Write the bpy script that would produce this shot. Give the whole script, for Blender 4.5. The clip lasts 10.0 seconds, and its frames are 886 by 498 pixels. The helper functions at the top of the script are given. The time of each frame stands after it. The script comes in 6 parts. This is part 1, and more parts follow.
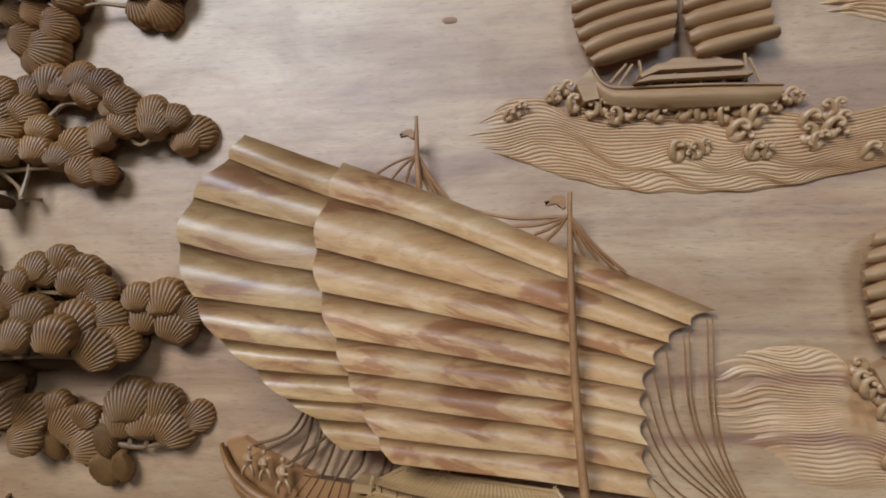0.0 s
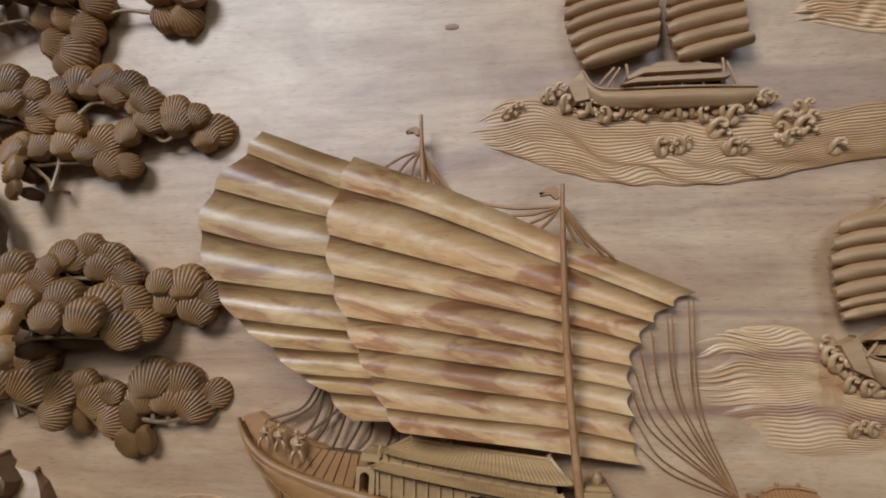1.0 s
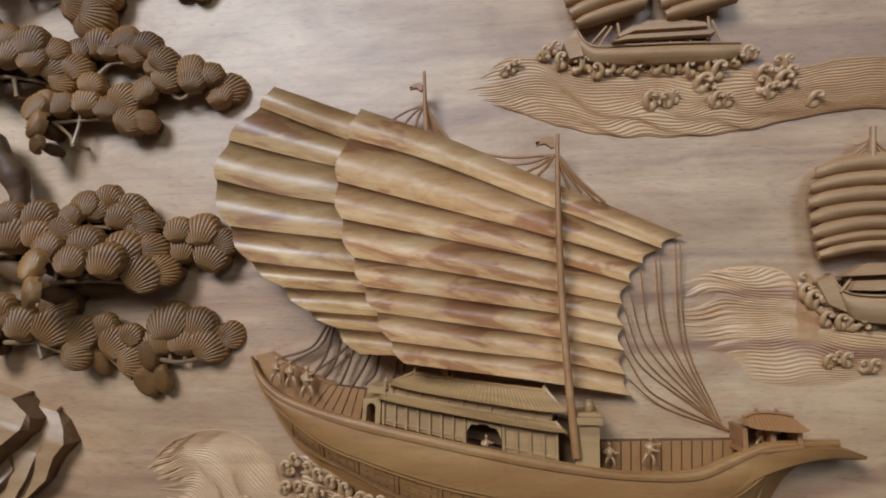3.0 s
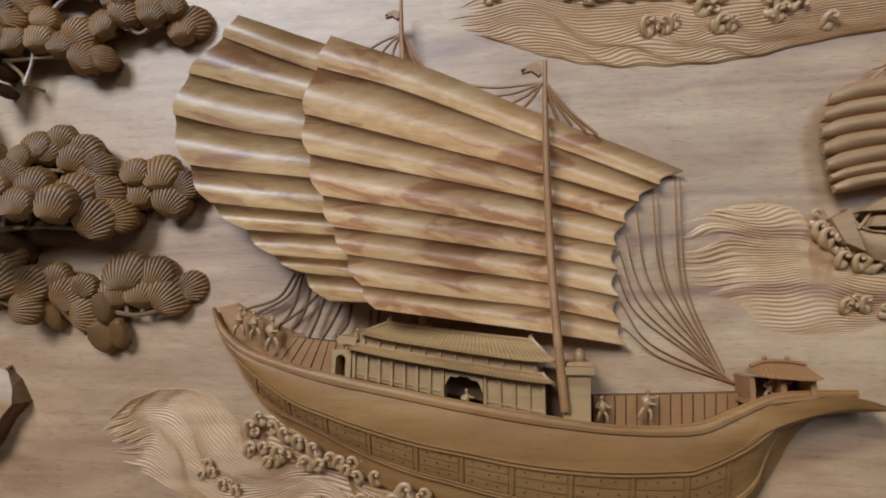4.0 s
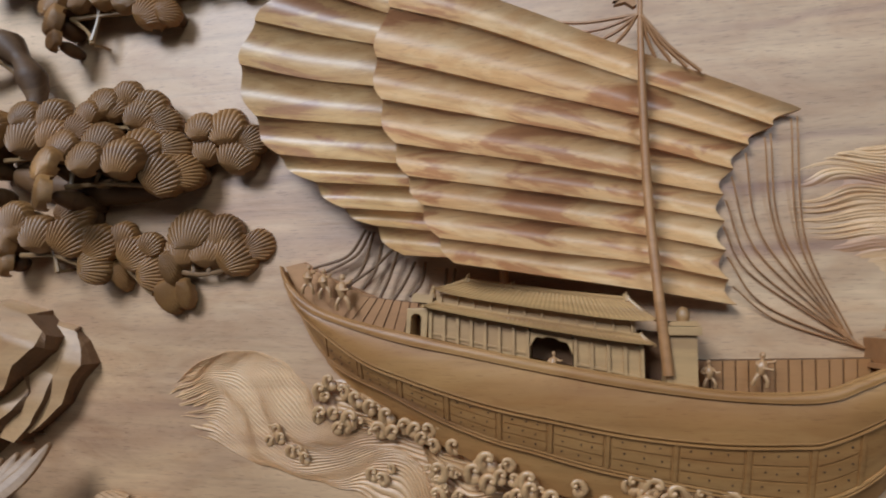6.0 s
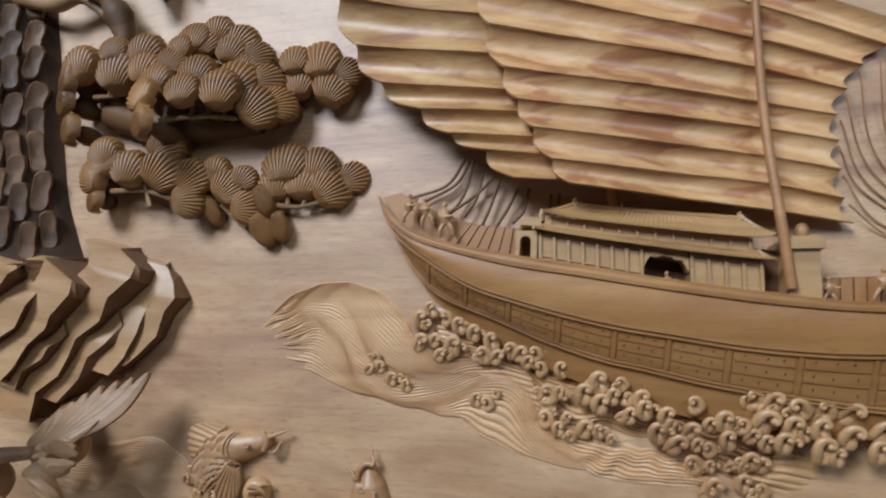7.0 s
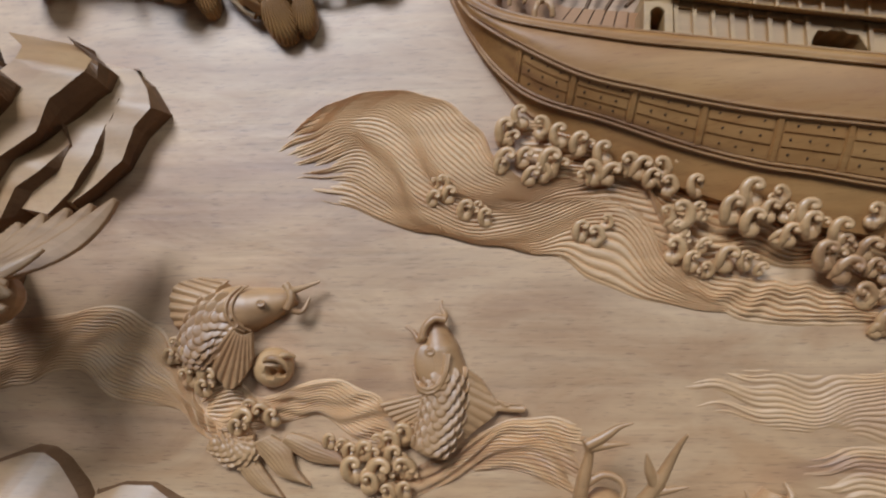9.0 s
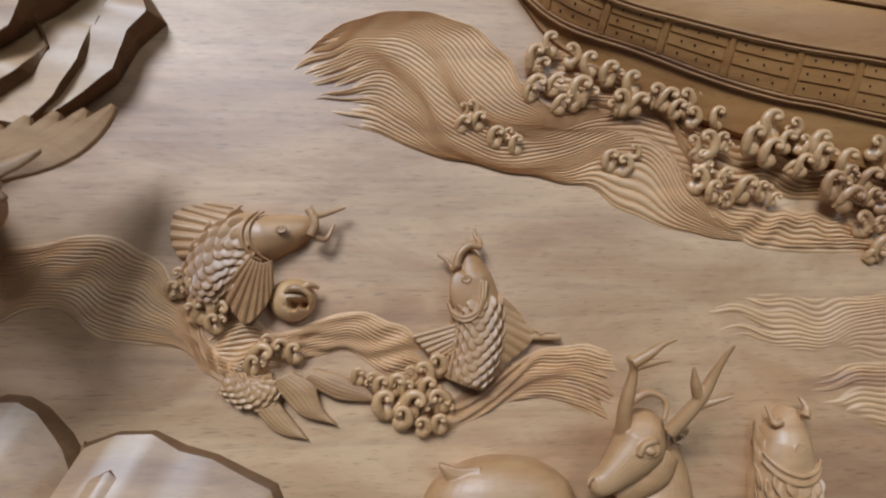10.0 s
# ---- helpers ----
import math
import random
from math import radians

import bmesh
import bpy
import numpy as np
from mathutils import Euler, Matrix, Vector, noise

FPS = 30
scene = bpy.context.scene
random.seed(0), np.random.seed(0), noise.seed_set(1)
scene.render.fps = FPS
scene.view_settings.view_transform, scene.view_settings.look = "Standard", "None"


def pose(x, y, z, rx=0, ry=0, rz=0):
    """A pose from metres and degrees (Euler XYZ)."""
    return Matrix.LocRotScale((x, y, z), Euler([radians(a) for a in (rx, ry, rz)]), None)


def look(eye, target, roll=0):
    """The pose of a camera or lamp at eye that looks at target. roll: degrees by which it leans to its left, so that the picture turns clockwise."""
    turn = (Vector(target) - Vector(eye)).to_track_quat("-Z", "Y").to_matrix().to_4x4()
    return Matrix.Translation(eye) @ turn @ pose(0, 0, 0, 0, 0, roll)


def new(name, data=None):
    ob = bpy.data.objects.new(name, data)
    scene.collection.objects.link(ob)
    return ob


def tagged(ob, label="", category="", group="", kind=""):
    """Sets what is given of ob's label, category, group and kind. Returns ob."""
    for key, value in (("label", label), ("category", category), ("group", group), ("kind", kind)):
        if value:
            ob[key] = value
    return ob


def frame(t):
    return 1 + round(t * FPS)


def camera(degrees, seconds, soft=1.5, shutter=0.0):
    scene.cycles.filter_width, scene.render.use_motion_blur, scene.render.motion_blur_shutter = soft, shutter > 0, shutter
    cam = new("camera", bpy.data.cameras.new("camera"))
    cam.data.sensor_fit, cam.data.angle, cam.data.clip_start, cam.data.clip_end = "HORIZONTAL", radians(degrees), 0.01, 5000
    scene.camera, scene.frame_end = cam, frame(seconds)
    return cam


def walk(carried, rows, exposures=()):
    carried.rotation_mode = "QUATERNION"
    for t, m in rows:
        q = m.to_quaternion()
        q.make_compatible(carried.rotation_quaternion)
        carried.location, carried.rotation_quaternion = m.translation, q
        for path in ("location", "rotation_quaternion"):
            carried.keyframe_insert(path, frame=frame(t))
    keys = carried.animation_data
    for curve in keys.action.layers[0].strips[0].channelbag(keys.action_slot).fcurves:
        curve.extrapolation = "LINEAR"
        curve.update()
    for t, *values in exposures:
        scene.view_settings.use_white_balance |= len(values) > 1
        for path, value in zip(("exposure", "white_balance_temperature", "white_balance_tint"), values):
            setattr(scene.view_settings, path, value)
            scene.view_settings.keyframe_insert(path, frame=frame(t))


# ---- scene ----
# ---------------------------------------------------------------- camera
cam = camera(76.0, 10.0, 1.9, 0.5)
ROWS = [
    (0.0, look((0.094, -0.606, 1.246), (-0.184, 1.361, 1.479), 0.0)),
    (0.5, look((0.099, -0.627, 1.23), (-0.175, 1.34, 1.461), 0.1)),
    (1.0, look((0.095, -0.652, 1.218), (-0.175, 1.313, 1.478), 0.1)),
    (1.5, look((0.083, -0.682, 1.21), (-0.184, 1.285, 1.453), 0.1)),
    (2.0, look((0.084, -0.693, 1.192), (-0.176, 1.275, 1.433), 0.0)),
    (3.5, look((0.106, -0.66, 1.121), (-0.161, 1.305, 1.387), 0.2)),
    (4.0, look((0.115, -0.615, 1.094), (-0.163, 1.349, 1.351), 0.1)),
    (4.5, look((0.109, -0.592, 1.093), (-0.208, 1.366, 1.346), 0.2)),
    (5.0, look((0.102, -0.576, 1.079), (-0.271, 1.373, 1.328), 0.4)),
    (6.3, look((0.043, -0.571, 1.044), (-0.388, 1.367, 1.285), 0.6)),
    (6.5, look((0.019, -0.579, 1.031), (-0.392, 1.365, 1.268), 0.5)),
    (7.0, look((-0.032, -0.585, 0.983), (-0.466, 1.353, 1.219), 0.7)),
    (7.5, look((-0.066, -0.581, 0.94), (-0.49, 1.359, 1.178), 0.8)),
    (8.0, look((-0.09, -0.532, 0.879), (-0.477, 1.415, 1.125), 1.0)),
    (8.5, look((-0.131, -0.48, 0.87), (-0.385, 1.489, 1.105), 0.5)),
    (9.0, look((-0.2, -0.445, 0.834), (-0.347, 1.536, 1.068), 0.3)),
    (9.5, look((-0.243, -0.438, 0.822), (-0.257, 1.554, 0.996), 0.0)),
    (10.0, look((-0.293, -0.422, 0.784), (-0.12, 1.559, 1.004), -0.5)),
]
walk(cam, ROWS, [(0.0, 0.0), (2.0, 0.0), (5.0, 0.05), (7.5, 0.31), (10.0, 0.26)])

# ---------------------------------------------------------------- light
world = bpy.data.worlds.new("world")
scene.world = world
world.use_nodes = True
sky = world.node_tree.nodes.new("ShaderNodeTexSky")
sky.sky_type, sky.sun_disc, sky.sun_elevation, sky.sun_rotation = "NISHITA", False, radians(40), radians(200)
world.node_tree.links.new(sky.outputs[0], world.node_tree.nodes["Background"].inputs[0])
world.node_tree.nodes["Background"].inputs[1].default_value = 0.1


def area_lamp(name, eye, target, wide, high, watts, color):
    data = bpy.data.lights.new(name, "AREA")
    data.shape, data.size, data.size_y, data.energy, data.color = "RECTANGLE", wide, high, watts, color
    ob = new(name, data)
    ob.matrix_world = look(eye, target)
    return tagged(ob, "daylight coming in through the opening", "light", kind="structure")


area_lamp("window_lamp", (-2.2, -4.42, 4.2), (-0.1, 0, 1.1), 2.2, 1.9, 343, (0.652, 0.800, 1.0))
area_lamp("window_lamp", (2.1, -4.42, 3.35), (0.1, 0, 1.3), 1.8, 1.9, 68, (0.600, 0.785, 1.0))

# ---------------------------------------------------------------- materials


def wood(name, light, mid, dark, rough=0.42, stain=0.5, bands=9.0, depth=40.0, bump=0.25, pores=0.35, coat=0.15, seed=0.0, along=1.3, vary=0.0, cut=(0.34, 0.47, 0.56, 0.68), shine=0.5, streaks=(), gloss=0.46, cloud=0.0):
    """Carved timber: growth layers that the cut lays open, streaks along the grain, pores and a worn varnish."""
    m = bpy.data.materials.new(name)
    m.use_nodes = True
    t = m.node_tree
    n, link = t.nodes, t.links.new
    bsdf = n["Principled BSDF"]
    place = n.new("ShaderNodeNewGeometry").outputs["Position"]

    def mapped(sx, sy, sz, scale, detail, rough_=0.55, warp=0.0):
        mp = n.new("ShaderNodeMapping")
        mp.inputs["Scale"].default_value = (sx, sy, sz)
        mp.inputs["Location"].default_value = (seed, seed * 0.7, seed * 1.3)
        link(place, mp.inputs["Vector"])
        tex = n.new("ShaderNodeTexNoise")
        tex.inputs["Scale"].default_value, tex.inputs["Detail"].default_value = scale, detail
        tex.inputs["Roughness"].default_value, tex.inputs["Distortion"].default_value = rough_, warp
        link(mp.outputs[0], tex.inputs["Vector"])
        return tex.outputs["Fac"]

    def ramp(fac, stops):
        r = n.new("ShaderNodeValToRGB")
        e = r.color_ramp.elements
        e[0].position, e[0].color = stops[0][0], (*stops[0][1], 1)
        e[1].position, e[1].color = stops[-1][0], (*stops[-1][1], 1)
        for p, c in stops[1:-1]:
            q = e.new(p)
            q.color = (*c, 1)
        link(fac, r.inputs[0])
        return r.outputs[0]

    def mix(kind, fac, a, b):
        x = n.new("ShaderNodeMix")
        x.data_type, x.blend_type = "RGBA", kind
        if isinstance(fac, float):
            x.inputs[0].default_value = fac
        else:
            link(fac, x.inputs[0])
        link(a, x.inputs[6])
        link(b, x.inputs[7])
        return x.outputs[2]

    axes = n.new("ShaderNodeSeparateXYZ")
    link(place, axes.inputs[0])

    def sums(op, a, b, c=None):
        q = n.new("ShaderNodeMath")
        q.operation = op
        for k, v in enumerate((a, b) if c is None else (a, b, c)):
            if isinstance(v, (int, float)):
                q.inputs[k].default_value = v
            else:
                link(v, q.inputs[k])
        return q.outputs[0]

    def streak_mask(x0, z0, slope, half, x1, x2, deep):
        wander = mapped(7.0, 0.0, 2.0, 1.0, 3, 0.5, 0.0)
        mid = sums("MULTIPLY_ADD", sums("SUBTRACT", axes.outputs[0], x0), slope, z0)
        mid = sums("MULTIPLY_ADD", sums("SUBTRACT", wander, 0.5), 0.04, mid)
        away = sums("DIVIDE", sums("ABSOLUTE", sums("SUBTRACT", axes.outputs[2], mid), 0), half)
        body = sums("SMOOTH_MIN", sums("MAXIMUM", sums("SUBTRACT", 1.3, away), 0.0), 1.0, 0.3)
        ends = n.new("ShaderNodeMapRange")
        ends.interpolation_type = "SMOOTHSTEP"
        ends.inputs["From Min"].default_value, ends.inputs["From Max"].default_value = x1, x2
        link(axes.outputs[0], ends.inputs["Value"])
        return sums("MULTIPLY", sums("MULTIPLY", body, ends.outputs[0]), deep)

    layers = mapped(along, depth, bands, 1.0, 4, 0.6, 0.6)
    fine = mapped(5.0, 90.0, 130.0, 1.0, 3, 0.6, 0.2)
    pore = mapped(70.0, 400.0, 1150.0, 1.0, 2, 0.5, 0.0)
    patch = mapped(2.2, 8.0, 7.0, 1.0, 4, 0.6, 0.6)
    base = ramp(layers, [(cut[0], light), (cut[1], mid), (cut[2], mid), (cut[3], dark)])
    tone = ramp(fine, [(0.25, (0.80, 0.78, 0.76)), (0.5, (1, 1, 1)), (0.8, (1.08, 1.08, 1.08))])
    col = mix("MULTIPLY", 0.8, base, tone)
    dashes = ramp(pore, [(0.61, (1, 1, 1)), (0.68, (0.42, 0.30, 0.22))])
    col = mix("MULTIPLY", pores, col, dashes)
    worn = ramp(patch, [(0.36, (1.12, 1.11, 1.1)), (0.5, (1, 1, 1)), (0.66, (0.80, 0.74, 0.68))])
    col = mix("MULTIPLY", stain, col, worn)
    if cloud:
        # smudged figure of the timber, paler and browner by turns
        smudge = mapped(7.0, 20.0, 19.0, 1.0, 6, 0.66, 1.4)
        col = mix("MULTIPLY", cloud, col, ramp(smudge, [(0.30, (1.20, 1.21, 1.22)), (0.46, (1.03, 1.03, 1.03)), (0.58, (0.92, 0.84, 0.74)), (0.74, (0.72, 0.58, 0.44))]))
    for x0, z0, slope, half, x1, x2, deep in streaks:
        # a long dark streak that runs across the board
        col = mix("MULTIPLY", streak_mask(x0, z0, slope, half, x1, x2, deep), col, ramp(fine, [(0.3, (0.50, 0.38, 0.38)), (0.7, (0.72, 0.60, 0.58))]))
    if vary:
        info = n.new("ShaderNodeObjectInfo")
        col = mix("MULTIPLY", 1.0, col, ramp(info.outputs["Random"], [(0.0, (1 - vary, 1 - vary, 1 - vary)), (1.0, (1 + vary, 1 + vary * 0.9, 1 + vary * 0.8))]))
    link(col, bsdf.inputs["Base Color"])
    rr = n.new("ShaderNodeMapRange")
    rr.inputs["To Min"].default_value, rr.inputs["To Max"].default_value = rough - 0.08, rough + 0.14
    link(patch, rr.inputs["Value"])
    link(rr.outputs[0], bsdf.inputs["Roughness"])
    bsdf.inputs["Coat Weight"].default_value, bsdf.inputs["Coat Roughness"].default_value = coat, gloss
    bsdf.inputs["Specular IOR Level"].default_value = shine
    bp = n.new("ShaderNodeBump")
    bp.inputs["Strength"].default_value, bp.inputs["Distance"].default_value = bump, 0.0006
    link(fine, bp.inputs["Height"])
    if cloud:
        # the surface was levelled by hand and is not quite even
        broad = n.new("ShaderNodeBump")
        broad.inputs["Strength"].default_value, broad.inputs["Distance"].default_value = 0.35 * cloud, 0.006
        link(mapped(9.0, 20.0, 22.0, 1.0, 3, 0.5, 0.6), broad.inputs["Height"])
        link(broad.outputs[0], bp.inputs["Normal"])
    link(bp.outputs[0], bsdf.inputs["Normal"])
    return m


def plain(name, color, rough=0.8):
    m = bpy.data.materials.new(name)
    m.use_nodes = True
    n, link = m.node_tree.nodes, m.node_tree.links.new
    tex = n.new("ShaderNodeTexNoise")
    tex.inputs["Scale"].default_value, tex.inputs["Detail"].default_value = 6, 5
    r = n.new("ShaderNodeValToRGB")
    r.color_ramp.elements[0].color = (*[c * 0.92 for c in color], 1)
    r.color_ramp.elements[1].color = (*color, 1)
    link(tex.outputs["Fac"], r.inputs[0])
    link(r.outputs[0], n["Principled BSDF"].inputs["Base Color"])
    n["Principled BSDF"].inputs["Roughness"].default_value = rough
    return m


# the first is a dark band below the prow, the rest timber veins and stains
DARK_STREAKS = ((0.39, 0.968, 0.25, 0.012, 0.33, 0.40, 0.8), (0.3, 1.181, 0.0, 0.007, 0.16, 0.24, 0.9), (0.3, 1.123, -0.02, 0.008, 0.16, 0.24, 0.9), (0.3, 1.341, 0.03, 0.005, 0.12, 0.28, 0.5), (-0.28, 1.207, 0.03, 0.004, -0.36, -0.30, 0.6), (0.04, 0.728, 0.05, 0.008, -0.02, 0.06, 0.7), (0.06, 0.772, 0.0, 0.026, 0.0, 0.10, 0.45))
BOARD = wood("pale_board_wood", (0.556, 0.330, 0.165), (0.476, 0.264, 0.122), (0.354, 0.176, 0.080), 0.52, 1.0, 6.0, 30.0, 0.5, 0.6, 0.9, 0.0, 0.9, 0.0, (0.36, 0.47, 0.53, 0.62), 0.7, DARK_STREAKS, 0.55, 0.8)
WAVES = wood("wave_wood", (0.640, 0.378, 0.182), (0.570, 0.315, 0.140), (0.430, 0.216, 0.094), 0.48, 0.6, 9.0, 40.0, 0.25, 0.3, 0.9, 1.0, 1.3, 0.0, (0.34, 0.47, 0.56, 0.68), 0.7, DARK_STREAKS, 0.52, 0.5)
SAIL = wood("sail_wood", (0.650, 0.392, 0.188), (0.578, 0.310, 0.128), (0.395, 0.162, 0.060), 0.42, 0.9, 26.0, 60.0, 0.3, 0.35, 0.75, 2.0, 9.0, 0.0, (0.38, 0.48, 0.54, 0.61), gloss=0.42, cloud=0.6)
BACKSAIL = wood("second_sail_wood", (0.570, 0.346, 0.156), (0.485, 0.270, 0.108), (0.345, 0.155, 0.065), 0.42, 0.8, 26.0, 60.0, 0.3, 0.45, 0.4, 2.6, 9.0, 0.0, (0.38, 0.48, 0.54, 0.61), cloud=0.6)
HULL = wood("hull_wood", (0.384, 0.188, 0.062), (0.328, 0.148, 0.046), (0.208, 0.084, 0.027), 0.44, 0.7, 9.0, 30.0, 0.25, 0.4, 0.08, 3.0, shine=0.32, cloud=0.5)
CABIN = wood("cabin_wood", (0.520, 0.305, 0.125), (0.445, 0.245, 0.092), (0.305, 0.152, 0.055), 0.46, 0.3, 9.0, 30.0, 0.15, 0.2, 0.35, 4.0)
DECK = wood("deck_wood", (0.430, 0.195, 0.066), (0.370, 0.160, 0.050), (0.255, 0.102, 0.034), 0.45, 0.3, 12.0, 30.0, 0.15, 0.2, 0.2, 5.0)
PINE = wood("pine_wood", (0.350, 0.168, 0.052), (0.275, 0.124, 0.037), (0.172, 0.072, 0.021), 0.42, 0.6, 14.0, 30.0, 0.25, 0.3, 0.12, 6.0, 1.3, 0.16)
# dark brown of ropes; also stands in for shade in recesses and pine gaps
BROWN_AND_SHADE = wood("brown_and_shade_wood", (0.185, 0.088, 0.034), (0.140, 0.064, 0.024), (0.085, 0.036, 0.014), 0.55, 0.5, 14.0, 30.0, 0.2, 0.2, 0.05, 6.5, shine=0.3)
SPAR = wood("spar_wood", (0.40, 0.235, 0.10), (0.32, 0.175, 0.07), (0.2, 0.10, 0.04), 0.42, 0.5, 14.0, 30.0, 0.2, 0.2, 0.3, 6.2)
BARK = wood("bark_wood", (0.170, 0.092, 0.046), (0.115, 0.058, 0.027), (0.058, 0.028, 0.013), 0.52, 0.6, 20.0, 40.0, 0.4, 0.3, 0.05, 7.0, 1.3, 0.25, (0.34, 0.47, 0.56, 0.68), 0.25)
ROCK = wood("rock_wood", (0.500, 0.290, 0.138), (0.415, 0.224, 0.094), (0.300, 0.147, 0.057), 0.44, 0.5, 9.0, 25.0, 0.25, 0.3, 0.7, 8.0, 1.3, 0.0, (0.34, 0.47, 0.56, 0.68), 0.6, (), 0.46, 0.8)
# darker rock for the steep sides: their shade is put into the colour
ROCK_SHADE = wood("rock_shade_wood", (0.215, 0.104, 0.044), (0.172, 0.080, 0.032), (0.120, 0.052, 0.020), 0.55, 0.5, 20.0, 25.0, 0.4, 0.4, 0.1, 8.5, 1.3, 0.0, (0.34, 0.47, 0.56, 0.68), 0.3)
FIGURE = wood("figure_wood", (0.530, 0.298, 0.140), (0.450, 0.238, 0.102), (0.315, 0.148, 0.060), 0.40, 0.5, 9.0, 30.0, 0.1, 0.2, 0.35, 9.0, cloud=0.5)
ROPE = wood("rope_wood", (0.430, 0.200, 0.074), (0.350, 0.152, 0.053), (0.215, 0.088, 0.030), 0.48, 0.4, 15.0, 40.0, 0.1, 0.2, 0.1, 9.5, shine=0.4)
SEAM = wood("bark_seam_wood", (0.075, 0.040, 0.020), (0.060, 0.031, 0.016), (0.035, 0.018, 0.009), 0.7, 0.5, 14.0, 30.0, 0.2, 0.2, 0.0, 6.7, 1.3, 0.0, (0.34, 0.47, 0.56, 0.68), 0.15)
CRANE = wood("crane_wood", (0.400, 0.225, 0.108), (0.310, 0.165, 0.074), (0.190, 0.092, 0.038), 0.5, 0.5, 9.0, 30.0, 0.1, 0.2, 0.1, 9.2, cloud=0.5)
WALL = plain("grey_wall_plaster", (0.09, 0.087, 0.083))
FLOOR = plain("grey_floor_concrete", (0.11, 0.10, 0.09))

# ---------------------------------------------------------------- helpers


def V(x, z, h):
    """A point x along the board, z up and h proud of its face."""
    return Vector((x, -h, z))


def mesh_of(name, bm, material, smooth=True):
    me = bpy.data.meshes.new(name)
    bmesh.ops.recalc_face_normals(bm, faces=bm.faces)
    bm.to_mesh(me)
    bm.free()
    me.materials.append(material)
    if smooth:
        me.polygons.foreach_set("use_smooth", [True] * len(me.polygons))
        me.set_sharp_from_angle(angle=radians(38))
    return me


def part(name, bm, material, parent, label="", smooth=True):
    ob = new(name, mesh_of(name, bm, material, smooth))
    ob.parent = parent
    return tagged(ob, label)


def shared(name, me, parent, m):
    ob = new(name, me)
    ob.parent = parent
    ob.matrix_basis = m
    return ob


def thing(name, label, category, group="", kind=""):
    return tagged(new(name), label, category, group, kind)


def solid(name, bm, material, label, category, group="", kind="", smooth=True):
    return tagged(new(name, mesh_of(name, bm, material, smooth)), label, category, group, kind)


def curve(points, n):
    """n points of a smooth curve through a few control points, evenly spaced along it."""
    p = np.array(points, float)
    q = np.vstack([2 * p[0] - p[1], p, 2 * p[-1] - p[-2]])
    out = []
    for i in range(len(p) - 1):
        a, b, c, d = q[i:i + 4]
        for s in np.linspace(0, 1, 24, endpoint=i == len(p) - 2):
            out.append(0.5 * (2 * b + (c - a) * s + (2 * a - 5 * b + 4 * c - d) * s * s + (3 * b - a - 3 * c + d) * s ** 3))
    out = np.array(out)
    run = np.concatenate([[0], np.cumsum(np.linalg.norm(np.diff(out, axis=0), axis=1))])
    at = np.linspace(0, run[-1], n)
    return np.stack([np.interp(at, run, out[:, k]) for k in range(out.shape[1])], 1)


def grid(bm, g, close=False):
    """A sheet over an array of points (rows, columns, x z h)."""
    vs = [[bm.verts.new(V(*p)) for p in row] for row in g]
    for a, b in zip(vs, vs[1:]):
        for i in range(len(a) - (0 if close else 1)):
            j = (i + 1) % len(a)
            bm.faces.new((a[i], a[j], b[j], b[i]))
    return vs


def sheet(bm, g, thick):
    """A sheet with a back and a rim."""
    g = np.array(g, float)
    back = g.copy()
    back[..., 2] -= thick
    f, b = grid(bm, g), grid(bm, back)
    rim = lambda v: v[0] + [r[-1] for r in v[1:-1]] + v[-1][::-1] + [r[0] for r in v[-2:0:-1]]
    ra, rb = rim(f), rim(b)
    for i in range(len(ra)):
        j = (i + 1) % len(ra)
        bm.faces.new((ra[i], ra[j], rb[j], rb[i]))


def tube(bm, pts, radius, sides=8, flat=1.0):
    """A rod through points (x z h) with one radius or one for each point, with closed ends."""
    p = np.array(pts, float)
    r = np.broadcast_to(np.asarray(radius, float), (len(p),))
    rings = []
    for i in range(len(p)):
        d = Vector(p[min(i + 1, len(p) - 1)] - p[max(i - 1, 0)]).normalized()
        a = d.cross(Vector((0, 0, 1)))
        a = a.normalized() if a.length > 1e-4 else Vector((1, 0, 0))
        b = a.cross(d)
        rings.append([Vector(p[i]) + float(r[i]) * (a * math.cos(w) + b * flat * math.sin(w)) for w in (2 * math.pi * k / sides for k in range(sides))])
    vs = [[bm.verts.new(V(*q)) for q in ring] for ring in rings]
    for u, w in zip(vs, vs[1:]):
        for k in range(sides):
            bm.faces.new((u[k], u[(k + 1) % sides], w[(k + 1) % sides], w[k]))
    bm.faces.new(vs[0])
    bm.faces.new(vs[-1][::-1])


def slab(bm, outline, low, high, inset=0.0, lean=(0, 0)):
    """A block with the given outline (x, z), from low to high; its upper edge is drawn in by inset."""
    o = np.array(outline, float)
    c = o.mean(0)
    d = o - c
    inner = c + d * (1 - inset / np.maximum(np.linalg.norm(d, axis=1, keepdims=True), 1e-6)) + np.array(lean)
    hs = np.broadcast_to(np.asarray(high, float), (len(o),))
    a = [bm.verts.new(V(x, z, low)) for x, z in o]
    b = [bm.verts.new(V(x, z, h)) for (x, z), h in zip(inner, hs)]
    for i in range(len(o)):
        j = (i + 1) % len(o)
        bm.faces.new((a[i], a[j], b[j], b[i]))
    top = bm.faces.new(b)
    bm.faces.new(a[::-1])
    bmesh.ops.triangulate(bm, faces=[top])


def box(bm, x0, x1, z0, z1, h0, h1, inset=0.0):
    slab(bm, [(x0, z0), (x1, z0), (x1, z1), (x0, z1)], h0, h1, inset)


